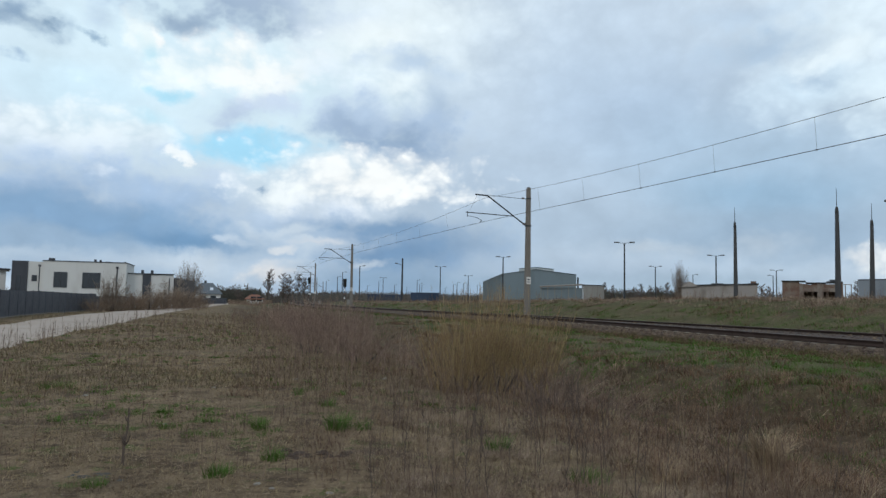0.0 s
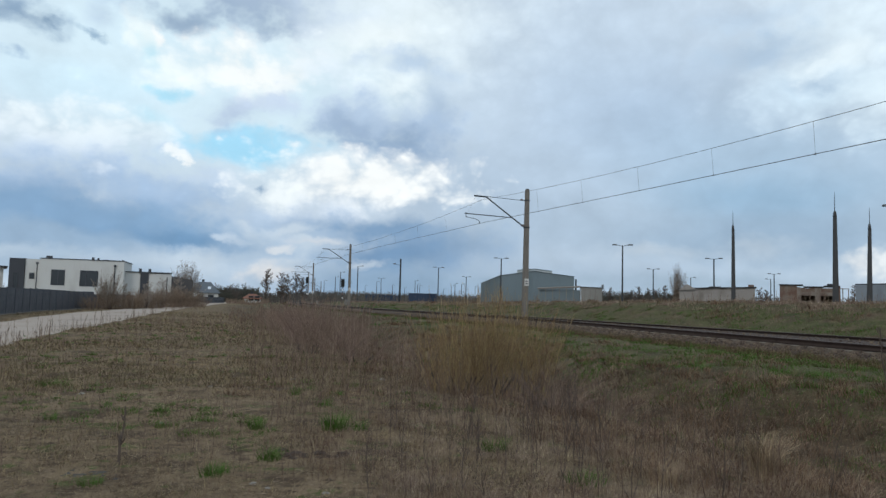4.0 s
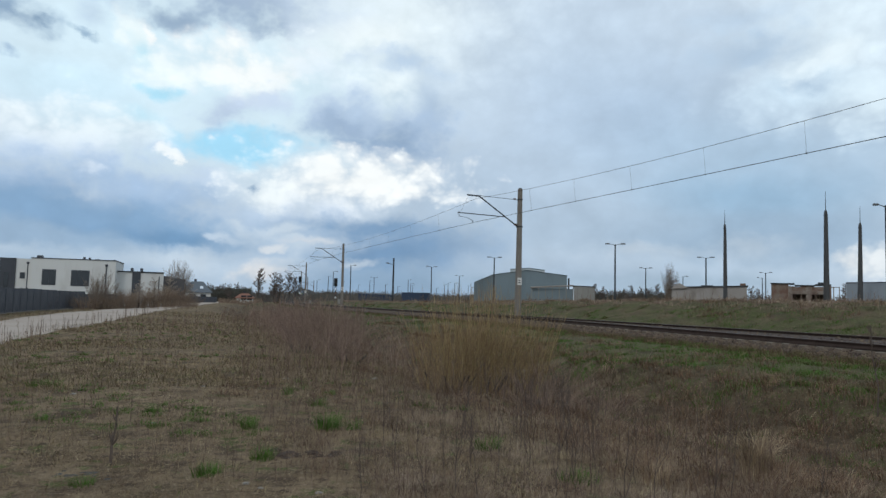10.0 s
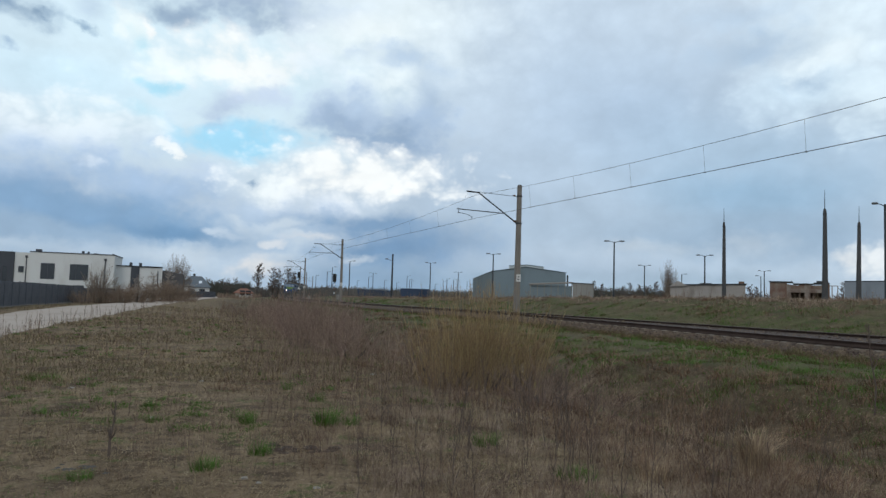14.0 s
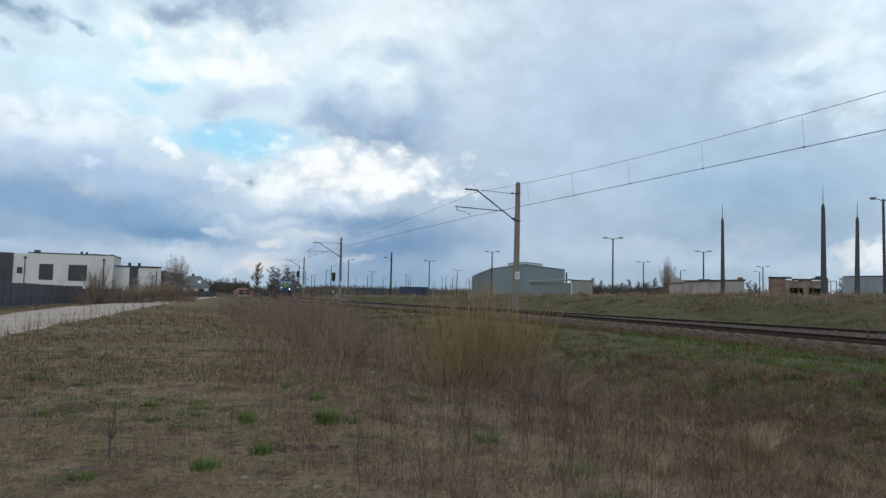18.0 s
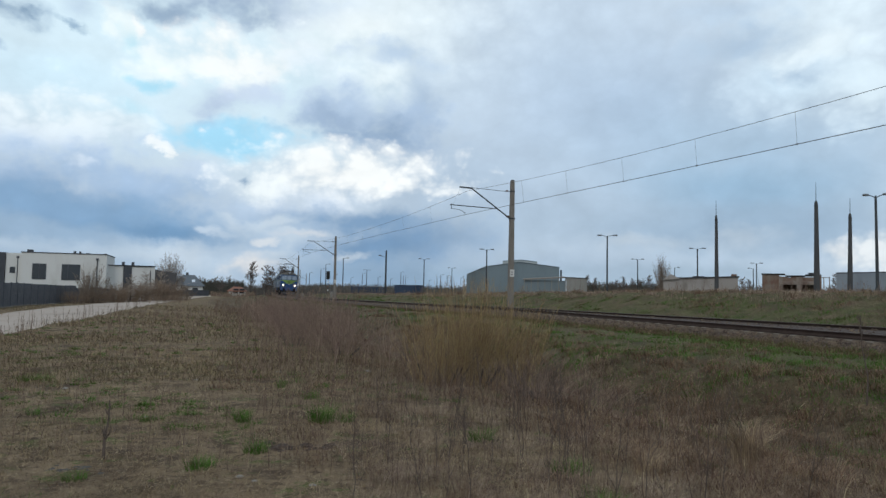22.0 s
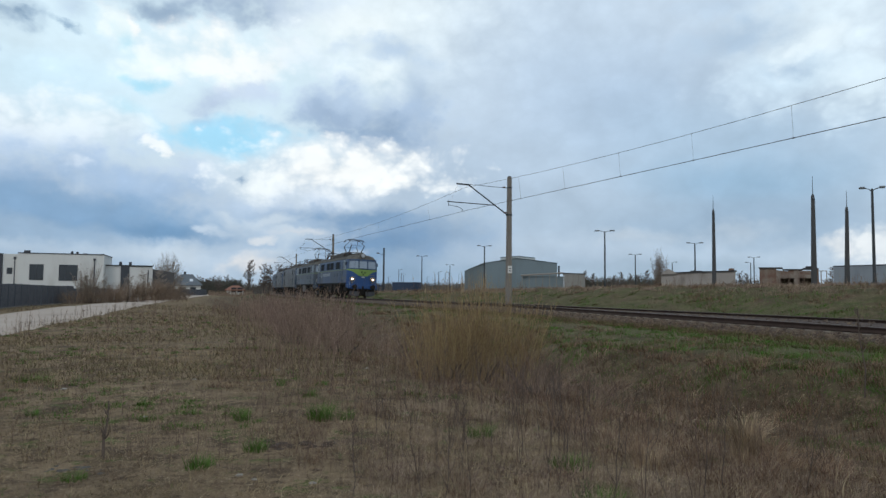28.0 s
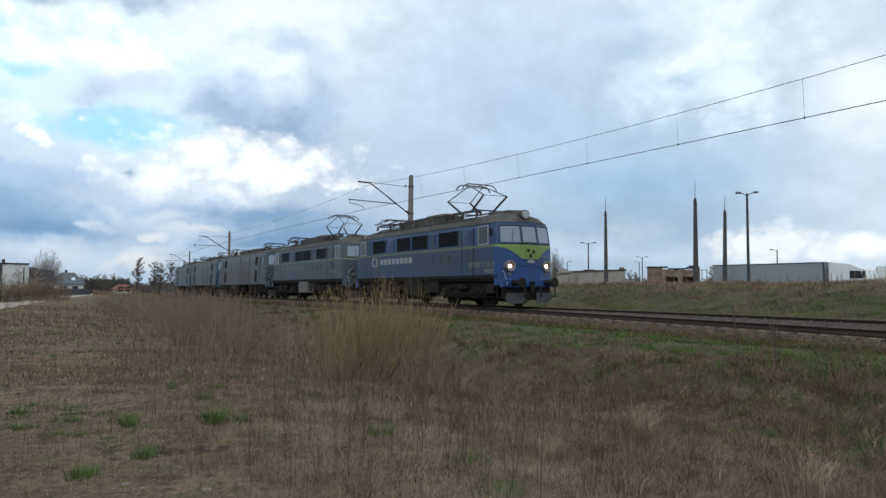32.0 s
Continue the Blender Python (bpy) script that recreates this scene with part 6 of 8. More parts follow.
for x, y, h in ((6.75, 10.65, 1.4), (7.3, 10.5, 1.15), (-2.97, 6.72, 0.55)):
    tall_weed(x, y, h)
STALKS = []
for k in range(6):
    stalk = thing("weed_stalk", "dark branching dry weed stalk at the ditch edge", "weed", "weed stalks")
    lean = 0.05 + 0.05 * (k % 3)
    line = np.array([[[lean * u**1.5 * math.cos(k) + rng.normal(0, 0.015), lean * u**1.5 * math.sin(k) + rng.normal(0, 0.015), u] for u in np.linspace(0, 1, 7)]])
    part("stem", array_mesh("stem", *tube_net(line, np.linspace(0.0048, 0.0018, 7)[None]), M_STALK), None, stalk)
    n = 8 + 2 * k
    t = rng.uniform(0.25, 0.97, n)
    root = np.stack([np.interp(t, np.linspace(0, 1, 7), line[0, :, i]) for i in range(3)], -1)
    a, ln = rng.uniform(0, 2 * math.pi, n), 0.6 * rng.uniform(0.4, 1.0, n) * (1.2 - t)
    out = np.stack([np.cos(a), np.sin(a), 0 * a], -1)
    tip = root + (out * 0.36 + np.array([0, 0, 0.9])) * ln[:, None]
    twig_part = part("branchwork", array_mesh("branchwork", *tube_net(np.stack([root, (root + tip) / 2 + out * ln[:, None] * 0.12, tip], 1), np.tile([0.002, 0.0015, 0.0009], (n, 1))), M_STALK), None, stalk)
    tagged(twig_part, kind="stuff")
    STALKS.append(stalk)
for k in reversed(range(104)):
    az, d = (rng.uniform(0.5, 14) if k < 62 else rng.uniform(-7, 0.5) if k < 74 else rng.uniform(12, 36)), rng.uniform(4.8, 11.0)
    x, y = polar(az, d)
    m = pose(x, y, on_land(x, y) - 0.02, 0, rng.normal(0, 5), rng.uniform(0, 360)) @ Matrix.Scale(rng.uniform(0.4, 0.95), 4)
    if k < 6:
        STALKS[k].matrix_basis = m
    else:
        copy_thing(STALKS[k % 6], m)


M_RUBBLE = material("grey_rubble", (0.07, 0.066, 0.06), 0.95, vary=0.3, scale=8, fine=40, bump=0.4)


def rough_lump(kit, x, y, z, r, flat=0.5):
    """An uneven lump of earth or stone."""
    n = 7
    rows = []
    for j, (a, q) in enumerate(((0.0, 0.9), (0.35, 1.0), (0.75, 0.7), (1.0, 0.25))):
        rows += [(x + r * q * rng.uniform(0.75, 1.2) * math.cos(2 * math.pi * k / n), y + r * q * rng.uniform(0.75, 1.2) * math.sin(2 * math.pi * k / n), z + r * flat * a * rng.uniform(0.8, 1.2)) for k in range(n)]
    kit.add(rows, [(n * j + k, n * j + (k + 1) % n, n * j + n + (k + 1) % n, n * j + n + k) for j in range(3) for k in range(n)] + [tuple(range(3 * n, 4 * n)), tuple(range(n - 1, -1, -1))])
    return kit


def pile(name, label, mat, x, y, n, spread, size, cat, piece):
    heap = thing(name, label, cat, at=pose(x, y, on_land(x, y)))
    for _ in range(n):
        px, py = rng.normal(0, spread), rng.normal(0, spread * 0.6)
        part(piece, rough_lump(Kit(), px, py, on_land(x + px, y + py) - on_land(x, y) - 0.02, size * rng.uniform(0.4, 1.0)), mat, heap)


pile("turned_sod", "dark clod of turned soil and dead roots", M_SOIL, -1.3, 7.33, 20, 0.18, 0.1, "soil", "clod")
pile("rubble_heap", "small heap of grey rubble in dry grass", M_RUBBLE, -3.06, 6.32, 34, 0.12, 0.06, "rubble", "chunk")
for x, y, r in ((-1.55, 6.1, 0.04), (-1.4, 6.0, 0.03), (-2.9, 14.2, 0.06), (-5.6, 11.2, 0.05), (-0.9, 5.9, 0.035), (-4.0, 12.5, 0.045), (-1.15, 14.6, 0.07), (-3.4, 8.8, 0.03), (-0.6, 12.6, 0.06)):
    k = rough_lump(Kit(), 0, 0, 0, r)
    ob = tagged(new("field_stone", k.mesh("field_stone", M_STONE)), "small pale stone lying in dry grass", "stone", "field stones")
    ob.matrix_basis = pose(x, y, on_land(x, y) - 0.005)


# ---- trees ----
def tree_mesh(height, spread, seed, limbs=20, rise=1.6, lowest=0.2, twig_r=0.016):
    """A bare crown: a tapered trunk, limbs that leave it at a steep angle, branches and fine twigs; two sets of tubes."""
    r = np.random.default_rng(seed)
    lean = np.array([r.normal(0, 0.02), r.normal(0, 0.02), 0]) * height
    tip = lean + np.array([0, 0, height * 0.94])
    foot = np.array([0.0, 0, -0.2])
    wood, fine = [(foot, tip, height * 0.018, height * 0.003)], []

    def grow(a, b, n, share, up, thick, into, least=0.15):
        made = []
        run = b - a
        length = np.linalg.norm(run)
        for k in range(n):
            t = least + (1 - least) * (k + r.uniform(0, 1)) / n
            ang = r.uniform(0, 2 * math.pi)
            way = np.array([math.cos(ang), math.sin(ang), r.uniform(0.5, 1.2) * up]) + run / length * 0.7
            way /= np.linalg.norm(way)
            p = a + run * t
            q = p + way * length * share * (1.15 - 0.6 * t) * r.uniform(0.6, 1.15)
            made.append((p, q, thick, thick * 0.4))
        into.extend(made)
        return made

    for k in range(limbs):
        t = lowest + (1 - lowest) * (k + r.uniform(0, 1)) / limbs
        ang = k * 2.4 + r.uniform(-0.5, 0.5)
        reach = spread * (1.1 - 0.75 * t) * r.uniform(0.35, 1.15)
        p = foot + (tip - foot) * t
        q = p + np.array([math.cos(ang) * reach, math.sin(ang) * reach, reach * rise * r.uniform(0.7, 1.2)])
        wood.append((p, q, height * 0.007 * (1.2 - t), height * 0.0025))
        for c, d, _, _ in grow(p, q, 11, 0.5, 0.7, twig_r * 1.4, fine):
            grow(c, d, 8, 0.6, 0.7, twig_r, fine)

    def net(items):
        pts = np.array([[a, (a + b) / 2 + r.normal(0, 0.04, 3) * np.linalg.norm(b - a), b] for a, b, _, _ in items])
        return tube_net(pts, np.array([[r0, (r0 + r1) / 2, r1] for _, _, r0, r1 in items]))
    return net(wood), net(fine)


TREES = {}
M_PALETWIG = material("pale_fine_twigs", (0.36, 0.3, 0.25), 0.95, vary=0.3, scale=3, fine=20, bump=0, island=0.4)


def tree(kind, az, dist, height, turn=0.0, label="bare deciduous tree in early spring", name="tree"):
    """A bare tree of one of the kinds, scaled to its height."""
    x, y = polar(az, dist)
    if kind not in TREES:
        (v, f), (v2, f2) = tree_mesh(10.0, *kind)
        TREES[kind] = (array_mesh("trunk", v, f, M_BARK), array_mesh("crown", v2, f2, M_PALETWIG if kind == FINE else M_TWIG))
    t = thing(name, label, "tree", at=pose(x, y, on_land(x, y) - 0.1, 0, 0, turn) @ Matrix.Scale(height / 10.0, 4))
    part("trunk", TREES[kind][0], None, t)
    part("crown", TREES[kind][1], None, t)
    return t


FINE = (3.6, 12, 34, 0.8, 0.1, 0.016)
TALL, WIDE, LOOSE = (2.9, 5, 24, 1.2, 0.28, 0.026), (4.2, 6, 26, 0.7, 0.16, 0.026), (3.5, 8, 26, 0.8, 0.16, 0.024)
for kind, az, dist, h in ((TALL, -13.9, 215, 10.2), (LOOSE, -12.75, 222, 9.6), (WIDE, -12.4, 226, 8.2), (TALL, -11.5, 235, 9.2), (TALL, -11.05, 240, 8.2), (FINE, -20.5, 108, 4.4), (WIDE, -16.15, 205, 5.0), (FINE, -21.6, 92, 3.6), (FINE, -22.6, 88, 3.2), 
                          (FINE, 19.4, 156, 5.0), (LOOSE, 30.6, 118, 4.2), (FINE, -19.0, 130, 4.0), (FINE, -24.2, 86, 2.8)):
    tree(kind, az, dist, h, (az * 37) % 360)
for k in range(46):
    az = 12.9 + 9.0 * (k + rng.uniform(0, 0.8)) / 46 if k < 34 else 24.5 + 3 * (k - 34) / 12
    tree((TALL, WIDE, LOOSE)[k % 3], az, rng.uniform(225, 290), rng.uniform(4.6, 7.6), rng.uniform(0, 360), "bare tree in the wood behind the yard", "wood_tree")
for k in range(30):
    az = -18.2 + 7.5 * (k + rng.uniform(0, 0.8)) / 30
    tree((WIDE, LOOSE)[k % 2], az, rng.uniform(240, 300), rng.uniform(4.6, 6.6) if az < -14.4 else rng.uniform(3.2, 4.8), rng.uniform(0, 360), "bare tree in the far wood", "wood_tree")


def wood_mass(name, label, az0, az1, r0, r1, n, h0, h1, mat):
    az, r = np.radians(rng.uniform(az0, az1, n)), rng.uniform(r0, r1, n)
    x, y = r * np.sin(az), r * np.cos(az)
    base = np.stack([x, y, land(x, y)], -1)
    h = rng.uniform(h0, h1, n)
    stems(name, label, mat, base, h, np.abs(rng.normal(0, 0.15, n)) * h, r * 0.00022 * rng.uniform(0.7, 1.4, n), 7, "wood", twig_len=0.5)


M_FARWOOD = material("far_wood_twigs", (0.13, 0.118, 0.105), 0.95, vary=0.2, scale=0.05, fine=1, bump=0, island=0.35)
M_PINE = material("far_pine_green", (0.085, 0.085, 0.068), 0.95, vary=0.25, scale=0.05, fine=1, bump=0, island=0.35)
wood_mass("far_wood_undergrowth", "grey-brown undergrowth of the far wood", -14.6, -8, 240, 330, 1700, 1.6, 3.9, M_FARWOOD)
wood_mass("dark_wood_undergrowth", "dark mixed wood behind the houses", -18.5, -14.5, 240, 300, 1900, 2.4, 5.2, M_PINE)
wood_mass("yard_scrub", "bare scrub in the yard beyond the track", -12, 2, 150, 260, 2600, 0.8, 2.2, M_FARWOOD)
wood_mass("yard_wood_undergrowth", "dark mixed wood behind the yard", 12.5, 23, 230, 330, 3200, 2.2, 6.0, M_PINE)
wood_mass("right_wood_undergrowth", "dark scrub behind the ruined building", 23.5, 45, 170, 300, 2200, 2.0, 4.2, M_FARWOOD)
wood_mass("house_hedge", "brown leafless hedge along the fence", -25.5, -18.4, 84, 118, 420, 0.4, 1.0, M_HEDGE)
wood_mass("horizon_wood", "hazy dark wood behind the yard", -13, 5, 420, 560, 2600, 3.0, 6.5, M_FARWOOD)
wood_mass("far_hedge", "low brown hedge before the far houses", -16.9, -13.6, 180, 205, 420, 0.5, 1.4, M_HEDGE)
wood_mass("far_woodline", "distant grey woods along the horizon", -60, 70, 600, 900, 5000, 4, 9, M_FARWOOD)
thicket("bank_reeds", "tall dry reed stalks on the bank", M_TAN, 160, -1.0, 5.2, 52, 80, 0.9, 2.4, lambda s, l, x, y: l > 6, 0.008, 2, 0.06)

M_SOFTTWIG = material("soft_grey_twigs", (0.24, 0.19, 0.15), 0.95, vary=0.3, scale=3, fine=20, bump=0, island=0.4)
for az, d, h, n, fan, label in ((-19.9, 124, 8.2, 190, 2.0, "round bare tree with many fine stems behind the hedge"), (-25.3, 84, 4.8, 80, 1.3, "pale fine-twigged bare tree before the white house"), (18.72, 150, 10.0, 120, 1.5, "slender bare tree with fine upright twigs in the yard")):
    x, y = polar(az, d)
    shrub("bare_tree", label, M_SOFTTWIG, x, y, n, h, fan, 0.02, 0.5, 16, "tree")
for az, d, h, n in ((-24.9, 84, 2.3, 90), (-23.6, 86, 2.6, 110), (-22.7, 90, 3.0, 120), (-21.9, 92, 2.8, 110), (-21.2, 98, 3.2, 130), (-20.4, 100, 3.6, 130), (-19.6, 108, 3.0, 110), (-18.9, 112, 2.2, 90), (-26.2, 82, 1.8, 80)):
    x, y = polar(az, d)
    shrub("hedge_bush", "tall brown leafless bush by the fence", M_HEDGE, x, y, int(n * 1.3), h * 0.95, 1.4, 0.014, 0.9, 12)

# ---- the train: five electric locomotives coupled ----
M_LOCO_NOSE = material("locomotive_front_blue", (0.017, 0.058, 0.175), 0.4, vary=0.12, scale=1.5, fine=25, bump=0.05, second=(0.032, 0.055, 0.11), share=0.35, streak=3)
M_LOCO_SIDE = material("locomotive_side_blue_dirty", (0.022, 0.048, 0.104), 0.46, vary=0.2, scale=0.9, fine=18, bump=0.05, second=(0.045, 0.055, 0.066), share=0.5, streak=4)
M_LOCO_UPPER = material("locomotive_upper_blue_faded", (0.023, 0.058, 0.132), 0.46, vary=0.12, scale=1.1, fine=18, bump=0.05, second=(0.055, 0.075, 0.1), share=0.4, streak=3)
M_LOCO_PALE = material("locomotive_faded_blue", (0.042, 0.063, 0.093), 0.46, vary=0.18, scale=0.9, fine=16, bump=0.05, second=(0.055, 0.062, 0.07), share=0.5, streak=3)
M_LOCO_GREY = material("locomotive_grey_green_grimy", (0.06, 0.058, 0.053), 0.46, vary=0.2, scale=0.8, fine=16, bump=0.05, second=(0.04, 0.035, 0.03), share=0.5, streak=4)
M_LOCO_GRIME = material("locomotive_skirt_grime", (0.036, 0.044, 0.06), 0.65, vary=0.2, scale=0.9, fine=16, bump=0.05, second=(0.036, 0.039, 0.045), share=0.5, streak=3)
M_LOCO_GREEN = material("locomotive_front_green", (0.155, 0.25, 0.06), 0.45, vary=0.1, scale=2, fine=25, bump=0, second=(0.14, 0.24, 0.07), share=0.35)
M_LOCO_STRIPE = material("locomotive_stripe_dirty_green", (0.115, 0.155, 0.09), 0.55, vary=0.12, scale=1.5, fine=20, bump=0, second=(0.14, 0.155, 0.12), share=0.5)
M_LOCO_ROOF = material("locomotive_roof_soot", (0.058, 0.052, 0.045), 0.85, vary=0.3, scale=1.2, fine=20, bump=0.2, second=(0.125, 0.118, 0.10), share=0.45)
M_LOCO_UNDER = material("locomotive_running_gear", (0.019, 0.017, 0.0155), 0.8, 0.0, vary=0.3, scale=2, fine=25, bump=0.2, second=(0.034, 0.027, 0.022), share=0.45, spec=0.15)
M_GREYBOX = material("dusty_grey_box", (0.13, 0.125, 0.12), 0.75, vary=0.2, scale=2, fine=20, bump=0.1, second=(0.09, 0.085, 0.08), share=0.4)
# pale blue base colour stands in for the sky mirrored in the glass
M_LOCO_SKYGLASS = material("locomotive_glass_painted_sky", (0.20, 0.25, 0.31), 0.08, 0.0, vary=0.15, bump=0, spec=0.8)
M_LOCO_DARKGLASS = material("locomotive_side_glass", (0.01, 0.011, 0.013), 0.55, vary=0.2, bump=0, spec=0.04)
M_CAB_GLASS = material("locomotive_cab_glass", (0.045, 0.055, 0.06), 0.2, vary=0.15, bump=0, spec=0.3)
M_LOCO_FRAME = material("locomotive_pale_trim", (0.30, 0.34, 0.36), 0.5, vary=0.1, bump=0)
M_LETTER = material("locomotive_pale_lettering", (0.27, 0.295, 0.31), 0.6, vary=0.12, bump=0)
M_LETTER_DIM = material("locomotive_faded_lettering", (0.115, 0.125, 0.13), 0.6, vary=0.12, bump=0)
M_SILVER = material("headlamp_rim", (0.2, 0.2, 0.19), 0.4, 0.4, vary=0.1, bump=0)
M_HEADLIGHT = glow("headlight_lit", (1.0, 0.7, 0.42), 36.0)
M_HEADLIGHT_TOP = material("headlight_unlit_lens", (0.33, 0.35, 0.37), 0.15, vary=0.1, bump=0)
M_PANTO = material("pantograph_tube", (0.045, 0.045, 0.048), 0.5, 0.4, vary=0.2, bump=0)


class LocoShape:
    """The outer form of a locomotive body: length to the body ends, half width, rake of the screen."""

    def __init__(self, end, half, sill, belt, band, gutter, crown, rake, corner):
        self.end, self.half, self.sill, self.belt, self.band, self.gutter, self.crown, self.rake, self.corner = end, half, sill, belt, band, gutter, crown, rake, corner

    def nose(self, y, z):
        """How far forward the front lies at y across and z up."""
        a = max(0.0, (abs(y) - 0.45) / (self.half - 0.45))
        return self.end - self.corner * a**1.1 - self.rake * max(0.0, z - self.belt)

    def ring(self, z, grow=0.0):
        h = self.half + grow - 0.1 * max(0.0, (z - 3.0) / 0.7) ** 2
        ys = (-1.0, -0.97, -0.86, -0.65, -0.38, 0.0, 0.38, 0.65, 0.86, 0.97, 1.0)
        front = [(self.nose(u * self.half, z) + grow - (0.16 if abs(u) == 1.0 else 0), u * h) for u in ys]
        return [(x, y, z) for x, y in front] + [(-x, -y, z) for x, y in front]

    def shell(self, levels, where, grow=0.0):
        """The skin between heights; where: 'side' for the long sides, 'front' or 'rear' for an end."""
        kit = Kit()
        rings = [self.ring(z, grow) for z in levels]
        n = len(rings[0])
        for a, b in zip(rings, rings[1:]):
            for j in range(n):
                k = (j + 1) % n
                place = "side" if j in (10, 21) else ("front" if j < 10 else "rear")
                if place == where:
                    kit.add([a[j], a[k], b[k], b[j]], [(0, 1, 2, 3)])
        return kit

    def cap(self):
        """The roof: from the gutter up to the crown."""
        kit = Kit()
        steps = ((0.0, 0.0), (0.06, 0.03), (0.22, 0.5), (0.5, 0.8), (0.8, 0.96), (1.0, 1.0))
        base = self.ring(self.gutter, 0.03)
        rings = []
        for inset, rise in steps:
            z = self.gutter + (self.crown - self.gutter) * rise
            rings.append([(x * (1 - 0.16 * inset), y * (1 - 0.9 * inset), z) for x, y, _ in base])
        n = len(base)
        for a, b in zip(rings, rings[1:]):
            kit.add(a + b, [(j, (j + 1) % n, n + (j + 1) % n, n + j) for j in range(n)])
        kit.add(rings[-1], [tuple(range(n))])
        return kit


def nose_plate(shape, pts, off, sign):
    """A plate that follows the front, from (y, z) corners; off: how far it stands proud."""
    return [(sign * (shape.nose(y, z) + off), sign * -y, z) for y, z in pts]


def pantograph(loco, x, base, head, raised):
    p = part("pantograph", Kit().box(x - 1.1, x + 1.1, -0.72, -0.66, base + 0.2, base + 0.26).box(x - 1.1, x + 1.1, 0.66, 0.72, base + 0.2, base + 0.26)
             .box(x - 1.1, x - 1.02, -0.72, 0.72, base + 0.2, base + 0.26).box(x + 1.02, x + 1.1, -0.72, 0.72, base + 0.2, base + 0.26), M_PANTO, loco, "raised diamond pantograph" if raised else "folded pantograph")
    for sx in (-1, 1):
        for sy in (-1, 1):
            ins = Kit().turn([(0.05, 0), (0.09, 0.04), (0.05, 0.08), (0.09, 0.12), (0.05, 0.16), (0.04, 0.2)], "Z", (x + sx * 1.06, sy * 0.69, base), 8)
            part("insulator", ins, M_PORCELAIN, p)
    if raised:
        zk = base + 0.2 + (head - base) * 0.44
        knee, foot, narrow = 1.58, 0.5, 0.42
        for sx in (-1, 1):
            for sy in (-1, 1):
                part("lower_arm", Kit().tube((x + sx * foot, sy * 0.6, base + 0.25), (x + sx * knee, sy * 0.66, zk), 0.055, 0.045, 6), M_PANTO, p)
                part("upper_arm", Kit().tube((x + sx * knee, sy * 0.66, zk), (x + sx * 0.18, sy * narrow, head - 0.12), 0.026, 0.02, 6), M_PANTO, p)
            part("cross_tube", Kit().tube((x + sx * knee, -0.66, zk), (x + sx * knee, 0.66, zk), 0.013, n=6), M_PANTO, p)
            bar = [(x + sx * 0.28, y, head + dz) for y, dz in ((-0.98, -0.28), (-0.9, -0.12), (-0.72, -0.02), (-0.5, 0), (0.5, 0), (0.72, -0.02), (0.9, -0.12), (0.98, -0.28))]
            part("collector_bar", Kit().path(bar, 0.028, 6), M_PANTO, p, "curved collector strip")
        part("head_frame", Kit().tube((x - 0.28, -0.42, head - 0.08), (x + 0.28, -0.42, head - 0.08), 0.02).tube((x - 0.28, 0.42, head - 0.08), (x + 0.28, 0.42, head - 0.08), 0.02).tube((x, -0.6, head - 0.12), (x, 0.6, head - 0.12), 0.02), M_PANTO, p)
    else:
        for sy in (-1, 1):
            part("lower_arm", Kit().tube((x - 0.5, sy * 0.6, base + 0.25), (x + 1.6, sy * 0.62, base + 0.4), 0.035, n=6).tube((x + 0.5, sy * 0.6, base + 0.25), (x - 1.6, sy * 0.62, base + 0.4), 0.035, n=6), M_PANTO, p)
            part("upper_arm", Kit().tube((x + 1.6, sy * 0.6, base + 0.4), (x + 0.1, sy * 0.45, base + 0.52), 0.022, n=6).tube((x - 1.6, sy * 0.6, base + 0.4), (x - 0.1, sy * 0.45, base + 0.52), 0.022, n=6), M_PANTO, p)
        for sx in (-1, 1):
            part("collector_bar", Kit().path([(x + sx * 0.28, y, base + 0.56 + dz) for y, dz in ((-0.95, -0.2), (-0.75, 0), (0.75, 0), (0.95, -0.2))], 0.026, 6), M_PANTO, p)


def wheelset(loco, x, r):
    axle = part("wheelset", Kit().tube((0, -0.8, 0), (0, 0.8, 0), 0.09, n=10), M_LOCO_UNDER, loco, "spoked wheels on an axle")
    axle.location = (x, 0, r)
    for sy in (-1, 1):
        w = Kit().turn([(0.1, 0.06), (0.42 * r / 0.62, 0.03), (r * 0.86, 0.05), (r * 0.88, 0.07), (r, 0.07), (r, -0.05), (r + 0.03, -0.06), (r + 0.03, -0.075), (r * 0.86, -0.075), (0.1, -0.05)] if sy < 0 else
                       [(0.1, -0.06), (0.42 * r / 0.62, -0.03), (r * 0.86, -0.05), (r * 0.88, -0.07), (r, -0.07), (r, 0.05), (r + 0.03, 0.06), (r + 0.03, 0.075), (r * 0.86, 0.075), (0.1, 0.05)], "Y", (0, -sy * -0.75, 0), 28)
        wheel = part("wheel", w, M_LOCO_UNDER, axle)
        sp = Kit()
        for k in range(8):
            a = k * math.pi / 4
            sp.box(0.12, r * 0.86, -0.03, 0.03, -0.045, 0.045, m=Matrix.Translation((0, sy * 0.80, 0)) @ Matrix.Rotation(a, 4, "Y"))
        part("spokes", sp, M_LOCO_UNDER, axle)
    return axle


